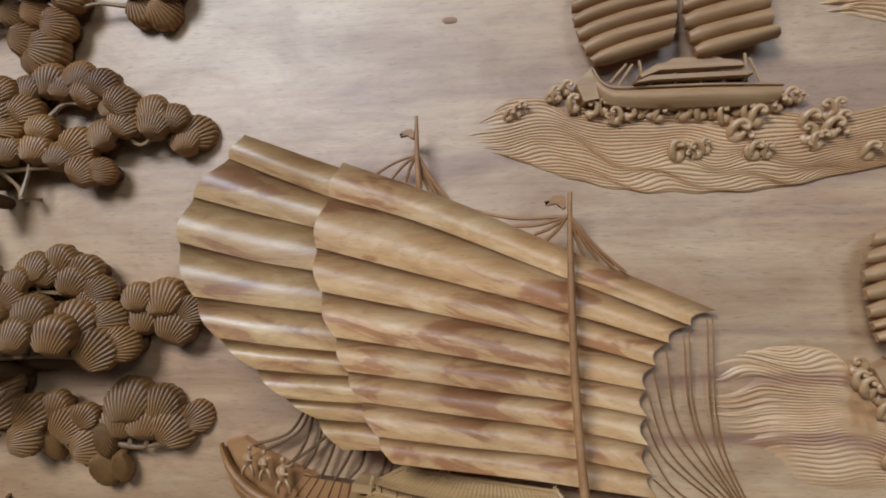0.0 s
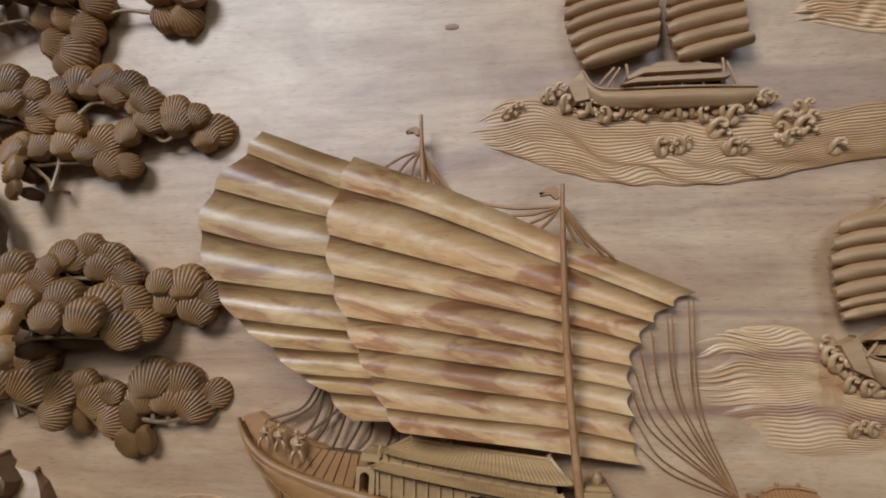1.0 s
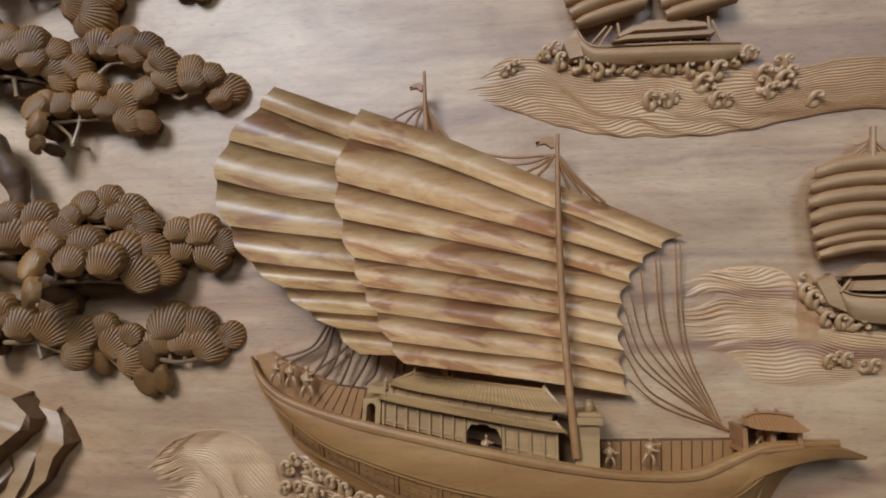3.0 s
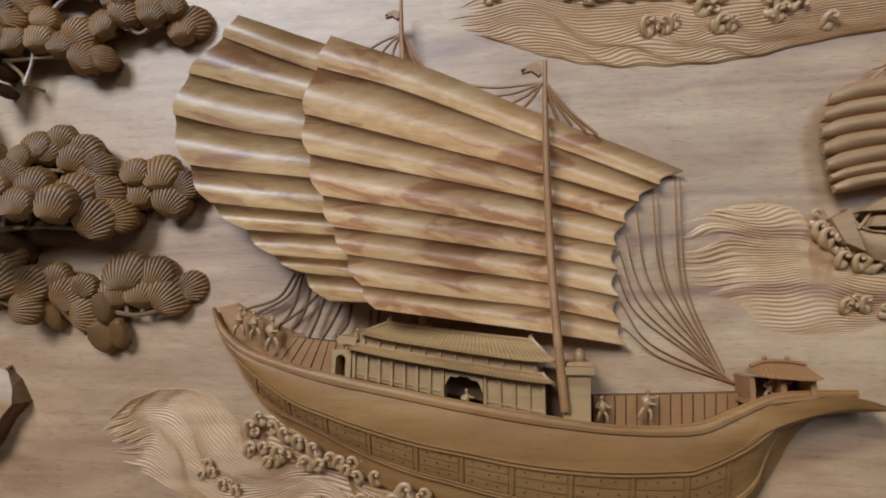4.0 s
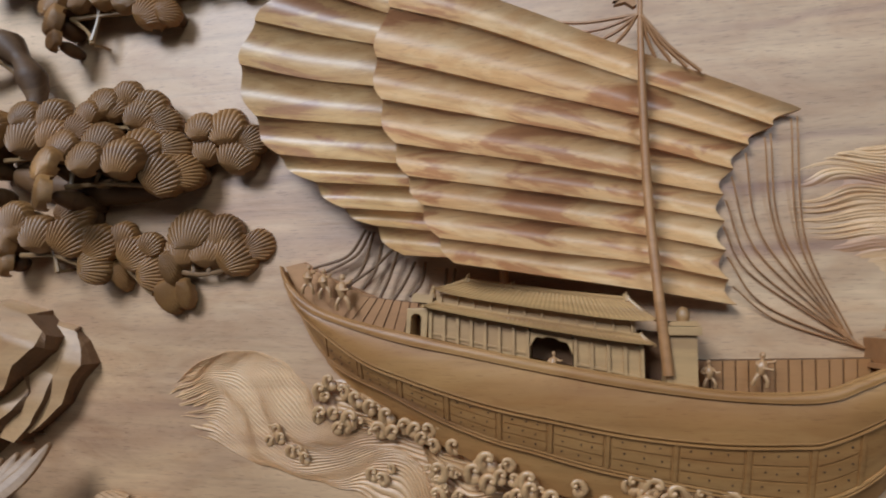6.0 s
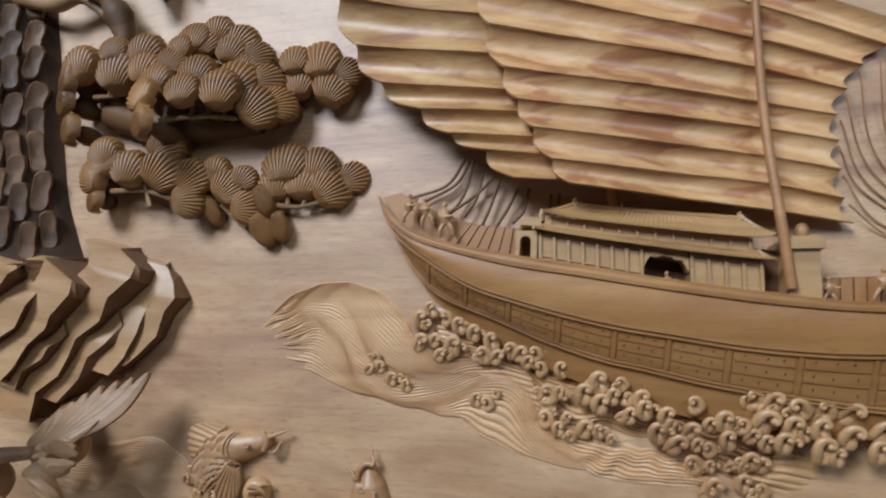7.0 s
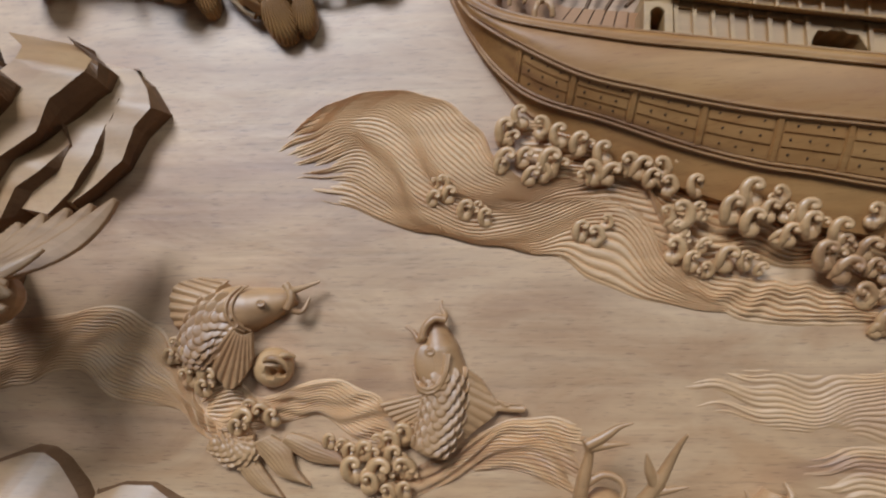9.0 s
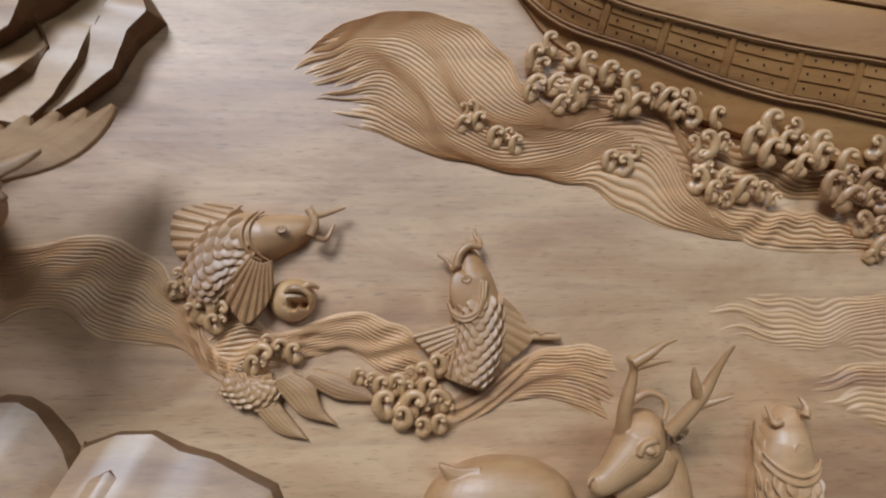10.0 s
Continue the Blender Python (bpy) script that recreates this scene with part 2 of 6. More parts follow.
def ball(bm, x, z, h, rx, rz=None, rh=None, turn=0.0, seg=10):
    rz, rh = rz or rx, rh or rx
    m = Matrix.Translation(V(x, z, h)) @ Matrix.Rotation(radians(turn), 4, "Y") @ Matrix.Diagonal((rx, rh, rz, 1))
    bmesh.ops.create_uvsphere(bm, u_segments=seg, v_segments=max(6, seg * 2 // 3), radius=1, matrix=m)


def with_h(pts, h):
    p = np.array(pts, float)
    return np.column_stack([p, np.broadcast_to(np.asarray(h, float), (len(p),))])


def fused(ob, size):
    """Melts a carving that was made of overlapping shapes into one skin, as the chisel leaves it."""
    mod = ob.modifiers.new("melt", "REMESH")
    mod.mode, mod.voxel_size, mod.use_smooth_shade = "VOXEL", size, True
    me = bpy.data.meshes.new_from_object(ob.evaluated_get(bpy.context.evaluated_depsgraph_get()))
    ob.modifiers.clear()
    ob.data = me
    return ob


rnd = random.Random(7)

# ---------------------------------------------------------------- the room and the board


def wall_piece(name, lo, hi, material, label, category):
    bm = bmesh.new()
    c, s = (Vector(lo) + Vector(hi)) / 2, Vector(hi) - Vector(lo)
    bmesh.ops.create_cube(bm, size=1, matrix=Matrix.Translation(c) @ Matrix.Diagonal((*s, 1)))
    return solid(name, bm, material, label, category, kind="structure", smooth=False)


wall_piece("floor", (-4.8, -4.6, -0.1), (4.6, 0.35, 0.0), FLOOR, "bare grey concrete floor", "floor")
wall_piece("wall_north", (-4.8, 0.15, 0.0), (4.6, 0.35, 6.0), WALL, "plain grey wall behind the carved board", "wall")
wall_piece("wall_west", (-4.8, -4.6, 0.0), (-4.6, 0.15, 6.0), WALL, "plain grey plastered wall", "wall")
wall_piece("wall_east", (4.4, -4.6, 0.0), (4.6, 0.15, 6.0), WALL, "plain grey plastered wall", "wall")
wall_piece("ceiling", (-4.8, -4.6, 6.0), (4.6, 0.35, 6.1), WALL, "plain grey ceiling", "ceiling")


def wall_with_window():
    bm = bmesh.new()
    for lo, hi in (((-4.6, -4.6, 0), (-4.3, -4.4, 6.0)), ((-0.15, -4.6, 0), (1.1, -4.4, 6.0)), ((3.1, -4.6, 0), (4.4, -4.4, 6.0)), ((-4.3, -4.6, 0), (-0.15, -4.4, 3.0)), ((-4.3, -4.6, 5.4), (-0.15, -4.4, 6.0)),
                   ((1.1, -4.6, 0), (3.1, -4.4, 2.0)), ((1.1, -4.6, 4.4), (3.1, -4.4, 6.0))):
        c, s = (Vector(lo) + Vector(hi)) / 2, Vector(hi) - Vector(lo)
        bmesh.ops.create_cube(bm, size=1, matrix=Matrix.Translation(c) @ Matrix.Diagonal((*s, 1)))
    solid("wall_south", bm, WALL, "plain grey wall with one wide high window and a smaller one", "wall", kind="structure", smooth=False)


wall_with_window()


def carved_board():
    bm = bmesh.new()
    nx, nz = 90, 60
    g = np.zeros((nz, nx, 3))
    for j, z in enumerate(np.linspace(0.30, 1.95, nz)):
        for i, x in enumerate(np.linspace(-1.35, 1.35, nx)):
            g[j, i] = x, z, 0.0012 * noise.noise((x * 5, z * 9, 0.3)) - 0.0006
    sheet(bm, g, 0.05)
    solid("backdrop_board", bm, BOARD, "pale varnished wooden board with streaked horizontal grain", "wooden board", kind="structure")


carved_board()


def smooth(a):
    a = min(max(a, 0.0), 1.0)
    return a * a * (3 - 2 * a)


def wave_strands(name, top, bottom, strands, rise=0.006, ripple=0.002, ripples=7.0, fray=(0.12, 0.12), ridge=0.0016, label="", seed=0, material=None, along=130, closed=(1, 1), braid=0.028, braids=2.0):
    """A run of water cut as fine flowing ridges between an upper and a lower line; the ridges fray out at the ends."""
    r = random.Random(seed)
    a, b = curve(top, along), curve(bottom, along)
    across = 6
    rows = strands * across
    g = np.zeros((rows + 1, along, 3))
    ends = [(r.uniform(0.0, fray[0]), r.uniform(0.0, fray[1])) for _ in range(strands + 1)]
    ph, ph2 = r.uniform(0, 6), r.uniform(0, 6)
    ph3 = r.uniform(0, 6)
    for j in range(rows + 1):
        w0 = j / rows
        k = min(j // across, strands - 1)
        e0, e1 = ends[k]
        groove = abs(math.sin(math.pi * j / across)) ** 0.8
        top_in, low_in = smooth(w0 * 6), smooth((1 - w0) * 6)
        for i in range(along):
            u = i / (along - 1)
            # the ridges gather in bundles and spread again
            w = w0 + braid * math.sin(6.283 * (braids * u + 1.3 * w0) + ph3) * math.sin(math.pi * w0)
            p = a[i] * (1 - w) + b[i] * w
            t = a[min(i + 1, along - 1)] - a[max(i - 1, 0)]
            t = t / (np.linalg.norm(t) + 1e-9)
            off = ripple * math.sin(6.283 * ripples * u + ph + 3.0 * w0 + 1.5 * math.sin(3 * u + ph2)) * (0.4 + 0.6 * math.sin(5 * u + 4 * w0 + ph2))
            off *= (1 if closed[0] else top_in) * (1 if closed[1] else low_in)
            fade = smooth((u - e0 * 0.6) / 0.14) * smooth((1 - u - e1 * 0.6) / 0.14)
            edge = smooth(min(w0 if closed[0] else 1, 1 - w0 if closed[1] else 1) * strands / 2.2)
            swell = 0.5 + 0.5 * math.sin(6.283 * (w0 * strands / 6.0 + 0.9 * math.sin(6.283 * u * braids * 0.7 + ph)))
            body = 0.42 * rise * edge * swell * (1 if closed[0] else top_in) * (1 if closed[1] else low_in)
            h = -0.0016 + fade * (0.0010 + body + 1.25 * ridge * groove * (0.35 + 0.65 * edge))
            g[j, i] = p[0] - t[1] * off, p[1] + t[0] * off, h
    bm = bmesh.new()
    grid(bm, g)
    return solid(name, bm, material or WAVES, label, "carved waves", "carved water", "structure")


def flow_sea(top, bottom, pitch, ridge, rise, sway, length, fade, seed, drop=0.6):
    """Water cut as fine hair lines that sway, bunch together and part again, in soft locks."""
    r = random.Random(seed)
    a, b = curve(top, 300), curve(bottom, 300)
    x0, x1 = max(a[0, 0], b[0, 0]), min(a[-1, 0], b[-1, 0])
    nx = int((x1 - x0) / 0.0016)
    nz = int(max(np.interp(np.linspace(x0, x1, 60), a[:, 0], a[:, 1]) - np.interp(np.linspace(x0, x1, 60), b[:, 0], b[:, 1])) / (pitch / 7))
    xs = np.linspace(x0, x1, nx)[None, :]
    v = np.linspace(0, 1, nz)[:, None]
    hi, lo = np.interp(xs, a[:, 0], a[:, 1]), np.interp(xs, b[:, 0], b[:, 1])
    z = hi * (1 - v) + lo * v
    k = 6.283 / length
    p = [r.uniform(0, 6.283) for _ in range(6)]
    lock = np.sin(k * xs + 55 * z + p[0] + 0.9 * np.sin(0.37 * k * xs + 40 * z + p[1]))
    other = np.sin(0.61 * k * xs - 75 * z + p[2] + 1.1 * np.sin(0.5 * k * xs + p[3]))
    phi = z + sway * lock * 0.62 + sway * 0.62 * other + drop * sway * np.sin(2.3 * k * xs + 30 * z + p[4]) * 0.3
    ease = lambda q: np.clip(q, 0, 1) ** 2 * (3 - 2 * np.clip(q, 0, 1))
    edge = ease(v * (hi - lo) / fade[2]) * ease((1 - v) * (hi - lo) / fade[3])
    # each lock of lines ends a little before or after its neighbour
    ragged = 0.5 + 0.5 * np.sin(phi / pitch * 2.6 + p[5] + 2 * np.sin(phi / pitch * 0.7))
    ends = ease((xs - x0) / fade[0] - 0.8 * ragged + 0.2 * (fade[0] < 0.01)) * ease((x1 - xs) / fade[1] - 0.8 * ragged + 0.2 * (fade[1] < 0.01))
    cut = np.abs(np.sin(math.pi * phi / pitch)) ** 0.8
    body = 0.5 + 0.5 * np.sin(math.pi * 0.16 * phi / pitch + 1.2 * lock)
    h = -0.0016 + edge * ends * (0.0011 + rise * body + ridge * cut)
    bm = bmesh.new()
    grid(bm, np.stack([np.broadcast_to(xs, z.shape), z, h], 2).tolist())
    return solid("water_waves", bm, WAVES, WATER, "carved waves", "carved water", "structure")


def stream_sea(guides, strands, ridge, ripple, ripples, fray, seed):
    """Water cut as fine lines that follow a family of guiding curves and fray out at their first ends."""
    r = random.Random(seed)
    along, across = 280, 6
    lines = [curve(q, along) for q in guides]
    rows = []
    for k, count in enumerate(strands):
        for j in range(count * across + (k == len(strands) - 1)):
            rows.append((k, j / (count * across), j % across))
    start = [r.uniform(0.0, fray) for _ in range(sum(strands) + 1)]
    phase = [r.uniform(0, 6.283) for _ in range(4)]
    u = np.linspace(0, 1, along)
    g = np.zeros((len(rows), along, 3))
    for n, (k, v, j) in enumerate(rows):
        # a smooth passage from guide to guide
        before, after = lines[max(k - 1, 0)], lines[min(k + 2, len(lines) - 1)]
        a, b = lines[k], lines[k + 1]
        p = 0.5 * (2 * a + (b - before) * v + (2 * before - 5 * a + 4 * b - after) * v * v + (3 * a - before - 3 * b + after) * v ** 3)
        d = np.gradient(p, axis=0)
        d /= np.linalg.norm(d, axis=1, keepdims=True) + 1e-9
        w = n / len(rows)
        off = ripple * np.sin(6.283 * ripples * u + phase[0] + 4.0 * w + 1.4 * np.sin(5 * u + phase[1])) * (0.35 + 0.65 * np.sin(4 * u + 7 * w + phase[2]) ** 2)
        s0 = start[n // across]
        ease = lambda q: np.clip(q, 0, 1) ** 2 * (3 - 2 * np.clip(q, 0, 1))
        fade = ease((u - s0) / 0.07) * ease((1 - u) / 0.05) * float(ease(min(n, len(rows) - 1 - n) / 7.0))
        cut = abs(math.sin(math.pi * n / across)) ** 0.6
        swell = 0.0003 * np.sin(9 * w + 6 * u + phase[3])
        g[n, :, 0], g[n, :, 1] = p[:, 0] - d[:, 1] * off, p[:, 1] + d[:, 0] * off
        g[n, :, 2] = -0.0016 + fade * (0.0014 + swell + ridge * cut)
    bm = bmesh.new()
    grid(bm, g.tolist())
    return solid("water_waves", bm, WAVES, WATER, "carved waves", "carved water", "structure")


def board_knot():
    bm = bmesh.new()
    x, z = [(0.016, 1.580)][0]
    for k, r in enumerate((0.0065, 0.0042)):
        slab(bm, [(x + r * 1.5 * math.cos(w), z + r * 0.8 * math.sin(w)) for w in np.linspace(0, 6.283, 18, endpoint=False)], -0.003, 0.0004 + 0.0004 * k, 0.0012)
    solid("board_knot", bm, ROPE, "small brown knot in the board", "knot", kind="structure")


board_knot()

WATER = "pale wood carved into fine flowing wave lines"
WAKE = [
    [(-0.355, 0.993), (-0.320, 1.011), (-0.288, 1.019), (-0.257, 1.017), (-0.225, 1.005), (-0.203, 0.983), (-0.190, 0.961), (-0.173, 0.945), (-0.146, 0.942), (-0.115, 0.945), (-0.085, 0.942)],
    [(-0.379, 0.970), (-0.346, 0.984), (-0.315, 0.995), (-0.288, 0.995), (-0.266, 0.984), (-0.246, 0.956), (-0.226, 0.936), (-0.195, 0.926), (-0.155, 0.927), (-0.129, 0.936), (-0.098, 0.938), (-0.072, 0.931)],
    [(-0.374, 0.952), (-0.346, 0.955), (-0.319, 0.965), (-0.297, 0.968), (-0.279, 0.954), (-0.259, 0.927), (-0.230, 0.907), (-0.191, 0.902), (-0.147, 0.914), (-0.107, 0.927), (-0.081, 0.915), (-0.064, 0.891), (-0.052, 0.873), (-0.031, 0.860), (-0.001, 0.854)],
    [(-0.365, 0.942), (-0.319, 0.943), (-0.288, 0.931), (-0.257, 0.907), (-0.213, 0.893), (-0.169, 0.891), (-0.125, 0.902), (-0.099, 0.900), (-0.082, 0.882), (-0.066, 0.860), (-0.040, 0.849), (-0.004, 0.843)],
    [(-0.354, 0.929), (-0.318, 0.922), (-0.292, 0.913), (-0.265, 0.902), (-0.230, 0.898), (-0.195, 0.889), (-0.161, 0.882), (-0.139, 0.876), (-0.118, 0.860), (-0.092, 0.849), (-0.049, 0.840), (-0.005, 0.834)]]
stream_sea(WAKE, (15, 12, 9, 6), 0.0019, 0.0012, 9.0, 0.10, 31)
wave_strands("water_waves", [(-0.063, 0.880), (-0.039, 0.871), (-0.009, 0.867), (0.043, 0.861), (0.106, 0.848)], [(-0.059, 0.854), (-0.036, 0.845), (-0.006, 0.831), (0.041, 0.827), (0.105, 0.829)], 9, 0.006, 0.0016, 6, (0.05, 0.05), 0.0018, WATER, 14)
wave_strands("water_waves", [(-0.648, 0.819), (-0.588, 0.829), (-0.544, 0.834), (-0.501, 0.841), (-0.461, 0.821), (-0.438, 0.787), (-0.419, 0.753), (-0.393, 0.741)], [(-0.644, 0.770), (-0.584, 0.774), (-0.533, 0.789), (-0.497, 0.766), (-0.445, 0.759), (-0.427, 0.743), (-0.410, 0.734), (-0.389, 0.733)], 22, 0.005, 0.0016, 8, (0.1, 0.1), 0.0014, WATER, 5)
wave_strands("water_waves", [(-0.433, 0.766), (-0.411, 0.779), (-0.394, 0.781), (-0.377, 0.770), (-0.349, 0.778), (-0.325, 0.785), (-0.291, 0.776), (-0.265, 0.756)], [(-0.425, 0.743), (-0.401, 0.733), (-0.380, 0.744), (-0.359, 0.749), (-0.342, 0.754), (-0.325, 0.756), (-0.299, 0.739), (-0.261, 0.733)], 15, 0.008, 0.0011, 5, (0.03, 0.05), 0.0014, WATER, 6)
wave_strands("water_waves", [(-0.434, 0.796), (-0.429, 0.774), (-0.418, 0.757), (-0.398, 0.750), (-0.376, 0.754)], [(-0.442, 0.788), (-0.435, 0.762), (-0.420, 0.743), (-0.398, 0.736), (-0.374, 0.741)], 6, 0.014, 0.0006, 3, (0.03, 0.05), 0.0016, WATER, 16)
wave_strands("water_waves", [(-0.290, 0.708), (-0.257, 0.719), (-0.227, 0.733), (-0.188, 0.754), (-0.154, 0.759), (-0.112, 0.752)], [(-0.301, 0.703), (-0.273, 0.693), (-0.240, 0.702), (-0.214, 0.715), (-0.185, 0.717), (-0.155, 0.710), (-0.124, 0.693)], 18, 0.007, 0.0009, 5, (0.08, 0.08), 0.0014, WATER, 7)
wave_strands("water_waves", [(0.380, 1.579), (0.422, 1.588), (0.464, 1.592), (0.543, 1.585)], [(0.393, 1.558), (0.431, 1.554), (0.482, 1.540), (0.538, 1.533)], 10, 0.005, 0.001, 3, (0.35, 0.1), 0.0017, WATER, 10)

FAR_SEA = [
    [(0.033, 1.447), (0.067, 1.473), (0.093, 1.486), (0.126, 1.480), (0.158, 1.461), (0.203, 1.456), (0.253, 1.457), (0.302, 1.451), (0.350, 1.458), (0.397, 1.449), (0.443, 1.454), (0.491, 1.461), (0.554, 1.455), (0.608, 1.454)],
    [(0.006, 1.444), (0.046, 1.443), (0.086, 1.448), (0.126, 1.453), (0.164, 1.437), (0.215, 1.432), (0.264, 1.433), (0.312, 1.421), (0.360, 1.425), (0.406, 1.426), (0.452, 1.431), (0.489, 1.435), (0.552, 1.434), (0.605, 1.430)],
    [(0.026, 1.433), (0.073, 1.423), (0.119, 1.429), (0.164, 1.419), (0.207, 1.402), (0.251, 1.413), (0.293, 1.399), (0.335, 1.407), (0.375, 1.399), (0.416, 1.409), (0.487, 1.413), (0.550, 1.417), (0.603, 1.411)],
    [(0.066, 1.419), (0.112, 1.406), (0.157, 1.401), (0.200, 1.386), (0.238, 1.394), (0.280, 1.380), (0.322, 1.388), (0.363, 1.381), (0.404, 1.394), (0.486, 1.401), (0.549, 1.403), (0.602, 1.397)],
    [(0.105, 1.406), (0.150, 1.389), (0.200, 1.376), (0.249, 1.372), (0.297, 1.371), (0.345, 1.373), (0.392, 1.382), (0.438, 1.390), (0.485, 1.396), (0.548, 1.392), (0.600, 1.387)]]
stream_sea(FAR_SEA, (8, 7, 6, 5), 0.0016, 0.0012, 11.0, 0.05, 33)
flow_sea([(0.245, 1.196), (0.286, 1.204), (0.324, 1.216), (0.355, 1.219), (0.384, 1.216), (0.399, 1.206), (0.412, 1.184), (0.433, 1.156), (0.483, 1.145), (0.60, 1.142)],
         [(0.250, 1.125), (0.323, 1.104), (0.352, 1.080), (0.381, 1.072), (0.409, 1.068), (0.438, 1.068), (0.477, 1.078), (0.60, 1.08)], 0.0031, 0.0013, 0.0014, 0.0062, 0.16, (0.06, 0.02, 0.006, 0.035), 11, 0.9)
flow_sea([(-0.080, 0.790), (-0.030, 0.797), (-0.001, 0.802), (0.033, 0.799), (0.072, 0.799), (0.100, 0.803), (0.150, 0.800), (0.200, 0.796)],
         [(-0.080, 0.764), (-0.032, 0.756), (-0.005, 0.750), (0.029, 0.743), (0.051, 0.748), (0.093, 0.738), (0.150, 0.742), (0.200, 0.745)], 0.0034, 0.0011, 0.0009, 0.0060, 0.10, (0.06, 0.06, 0.010, 0.012), 3, 0.9)
flow_sea([(0.012, 0.728), (0.037, 0.738), (0.058, 0.744), (0.100, 0.746), (0.15, 0.742)],
         [(0.015, 0.710), (0.048, 0.704), (0.072, 0.694), (0.096, 0.684), (0.15, 0.68)], 0.0034, 0.0012, 0.0010, 0.0055, 0.10, (0.04, 0.04, 0.010, 0.010), 5, 0.9)

# ---------------------------------------------------------------- the large ship
SHIP = thing("sailing_ship", "large carved wooden junk with two ribbed sails, in high relief", "carved ship")


def sail(name, crests, base, deep, shift, label, parent, material, thick=0.006, cols=34):
    """A junk sail: hollowed panels between battens, each panel a sheet of its own with a sharp lower lip."""
    lines = [curve(c, cols) for c in crests]
    root = tagged(new(name), label)
    root.parent = parent
    n = 11
    for k, (a, b) in enumerate(zip(lines, lines[1:])):
        g = np.zeros((n, cols, 3))
        for j in range(n):
            v = j / (n - 1)
            for i in range(cols):
                u = i / (cols - 1)
                p = a[i] * (1 - v) + b[i] * v
                t = a[min(i + 1, cols - 1)] - a[max(i - 1, 0)]
                t = t / np.linalg.norm(t)
                wide = np.linalg.norm(a[i] - b[i])
                bow = math.sin(math.pi * v ** 1.15)
                h = base(u, k) + 0.0022 * (v - 0.5) - deep * wide * math.sin(math.pi * v ** 0.9) + 0.0012 * math.sin(9 * u + k)
                q = p - t * shift * wide * bow
                g[j, i] = q[0], q[1], h
        bm = bmesh.new()
        sheet(bm, g, thick)
        part("sail_panel", bm, material, root)
    return root


FRONT = [
    [(-0.087, 1.402), (0.024, 1.362), (0.136, 1.313), (0.282, 1.251)],
    [(-0.100, 1.366), (-0.005, 1.338), (0.136, 1.283), (0.257, 1.236)],
    [(-0.112, 1.314), (-0.004, 1.286), (0.135, 1.249), (0.236, 1.219)],
    [(-0.106, 1.270), (0.001, 1.249), (0.134, 1.221), (0.222, 1.197)],
    [(-0.091, 1.225), (0.024, 1.207), (0.133, 1.188), (0.212, 1.173)],
    [(-0.078, 1.192), (0.024, 1.178), (0.133, 1.163), (0.212, 1.148)],
    [(-0.063, 1.163), (0.024, 1.151), (0.132, 1.136), (0.212, 1.121)],
    [(-0.046, 1.131), (0.051, 1.119), (0.137, 1.109), (0.213, 1.094)],
    [(-0.031, 1.107), (0.051, 1.096), (0.131, 1.085), (0.219, 1.071)],
]
BACK = [
    [(-0.200, 1.439), (-0.143, 1.418), (-0.095, 1.401), (-0.036, 1.379)],
    [(-0.216, 1.413), (-0.167, 1.393), (-0.107, 1.370), (-0.035, 1.343)],
    [(-0.254, 1.372), (-0.191, 1.355), (-0.124, 1.338), (-0.035, 1.315)],
    [(-0.269, 1.324), (-0.189, 1.304), (-0.120, 1.292), (-0.035, 1.277)],
    [(-0.248, 1.266), (-0.181, 1.257), (-0.113, 1.249), (-0.034, 1.239)],
    [(-0.220, 1.223), (-0.161, 1.216), (-0.097, 1.210), (-0.022, 1.203)],
    [(-0.177, 1.192), (-0.124, 1.188), (-0.067, 1.185), (-0.011, 1.181)],
    [(-0.145, 1.164), (-0.099, 1.161), (-0.055, 1.158), (0.001, 1.154)],
    [(-0.110, 1.145), (-0.076, 1.142), (-0.043, 1.139), (0.012, 1.136)],
    [(-0.082, 1.116), (-0.058, 1.115), (-0.032, 1.114), (0.018, 1.111)],
]
sail("back_sail", BACK, lambda u, k: 0.052 - 0.016 * u, 0.24, 0.30, "olive-brown hollowed sail behind", SHIP, BACKSAIL)
sail("front_sail", FRONT, lambda u, k: 0.060 - 0.047 * u, 0.235, 0.24, "golden hollowed sail with dark grain patches", SHIP, SAIL)


def rod(name, pts, radius, material, parent, n=14, sides=9, label=""):
    bm = bmesh.new()
    p = curve(pts, n)
    r = radius if np.isscalar(radius) else np.interp(np.linspace(0, 1, n), np.linspace(0, 1, len(radius)), radius)
    tube(bm, p, r, sides)
    return part(name, bm, material, parent, label)


def mast(name, pts, radius, flag):
    m = rod(name, pts, radius, ROPE, SHIP, 30, 10, "round wooden mast")
    (x, z), s, h = flag
    bm = bmesh.new()
    o = [(0, 0.6), (-0.4, 1.0), (-1.2, 0.9), (-2.1, 0.3), (-1.5, 0.35), (-2.0, -0.1), (-1.0, 0.05), (-0.3, -0.5), (0, -0.3)]
    slab(bm, [(x + a * s, z + b * s) for a, b in o], h - 0.003, h + 0.002, 0.0006)
    part("pennant", bm, ROPE, m, "small fish-shaped pennant")
    for (x, z, h), rr in (((*pts[1][:2], pts[1][2]), radius[0] * 1.35),):
        bm = bmesh.new()
        tube(bm, [(x, z - 0.002, h), (x, z + 0.002, h)], rr, 10)
        part("collar", bm, ROPE, m)
    return m


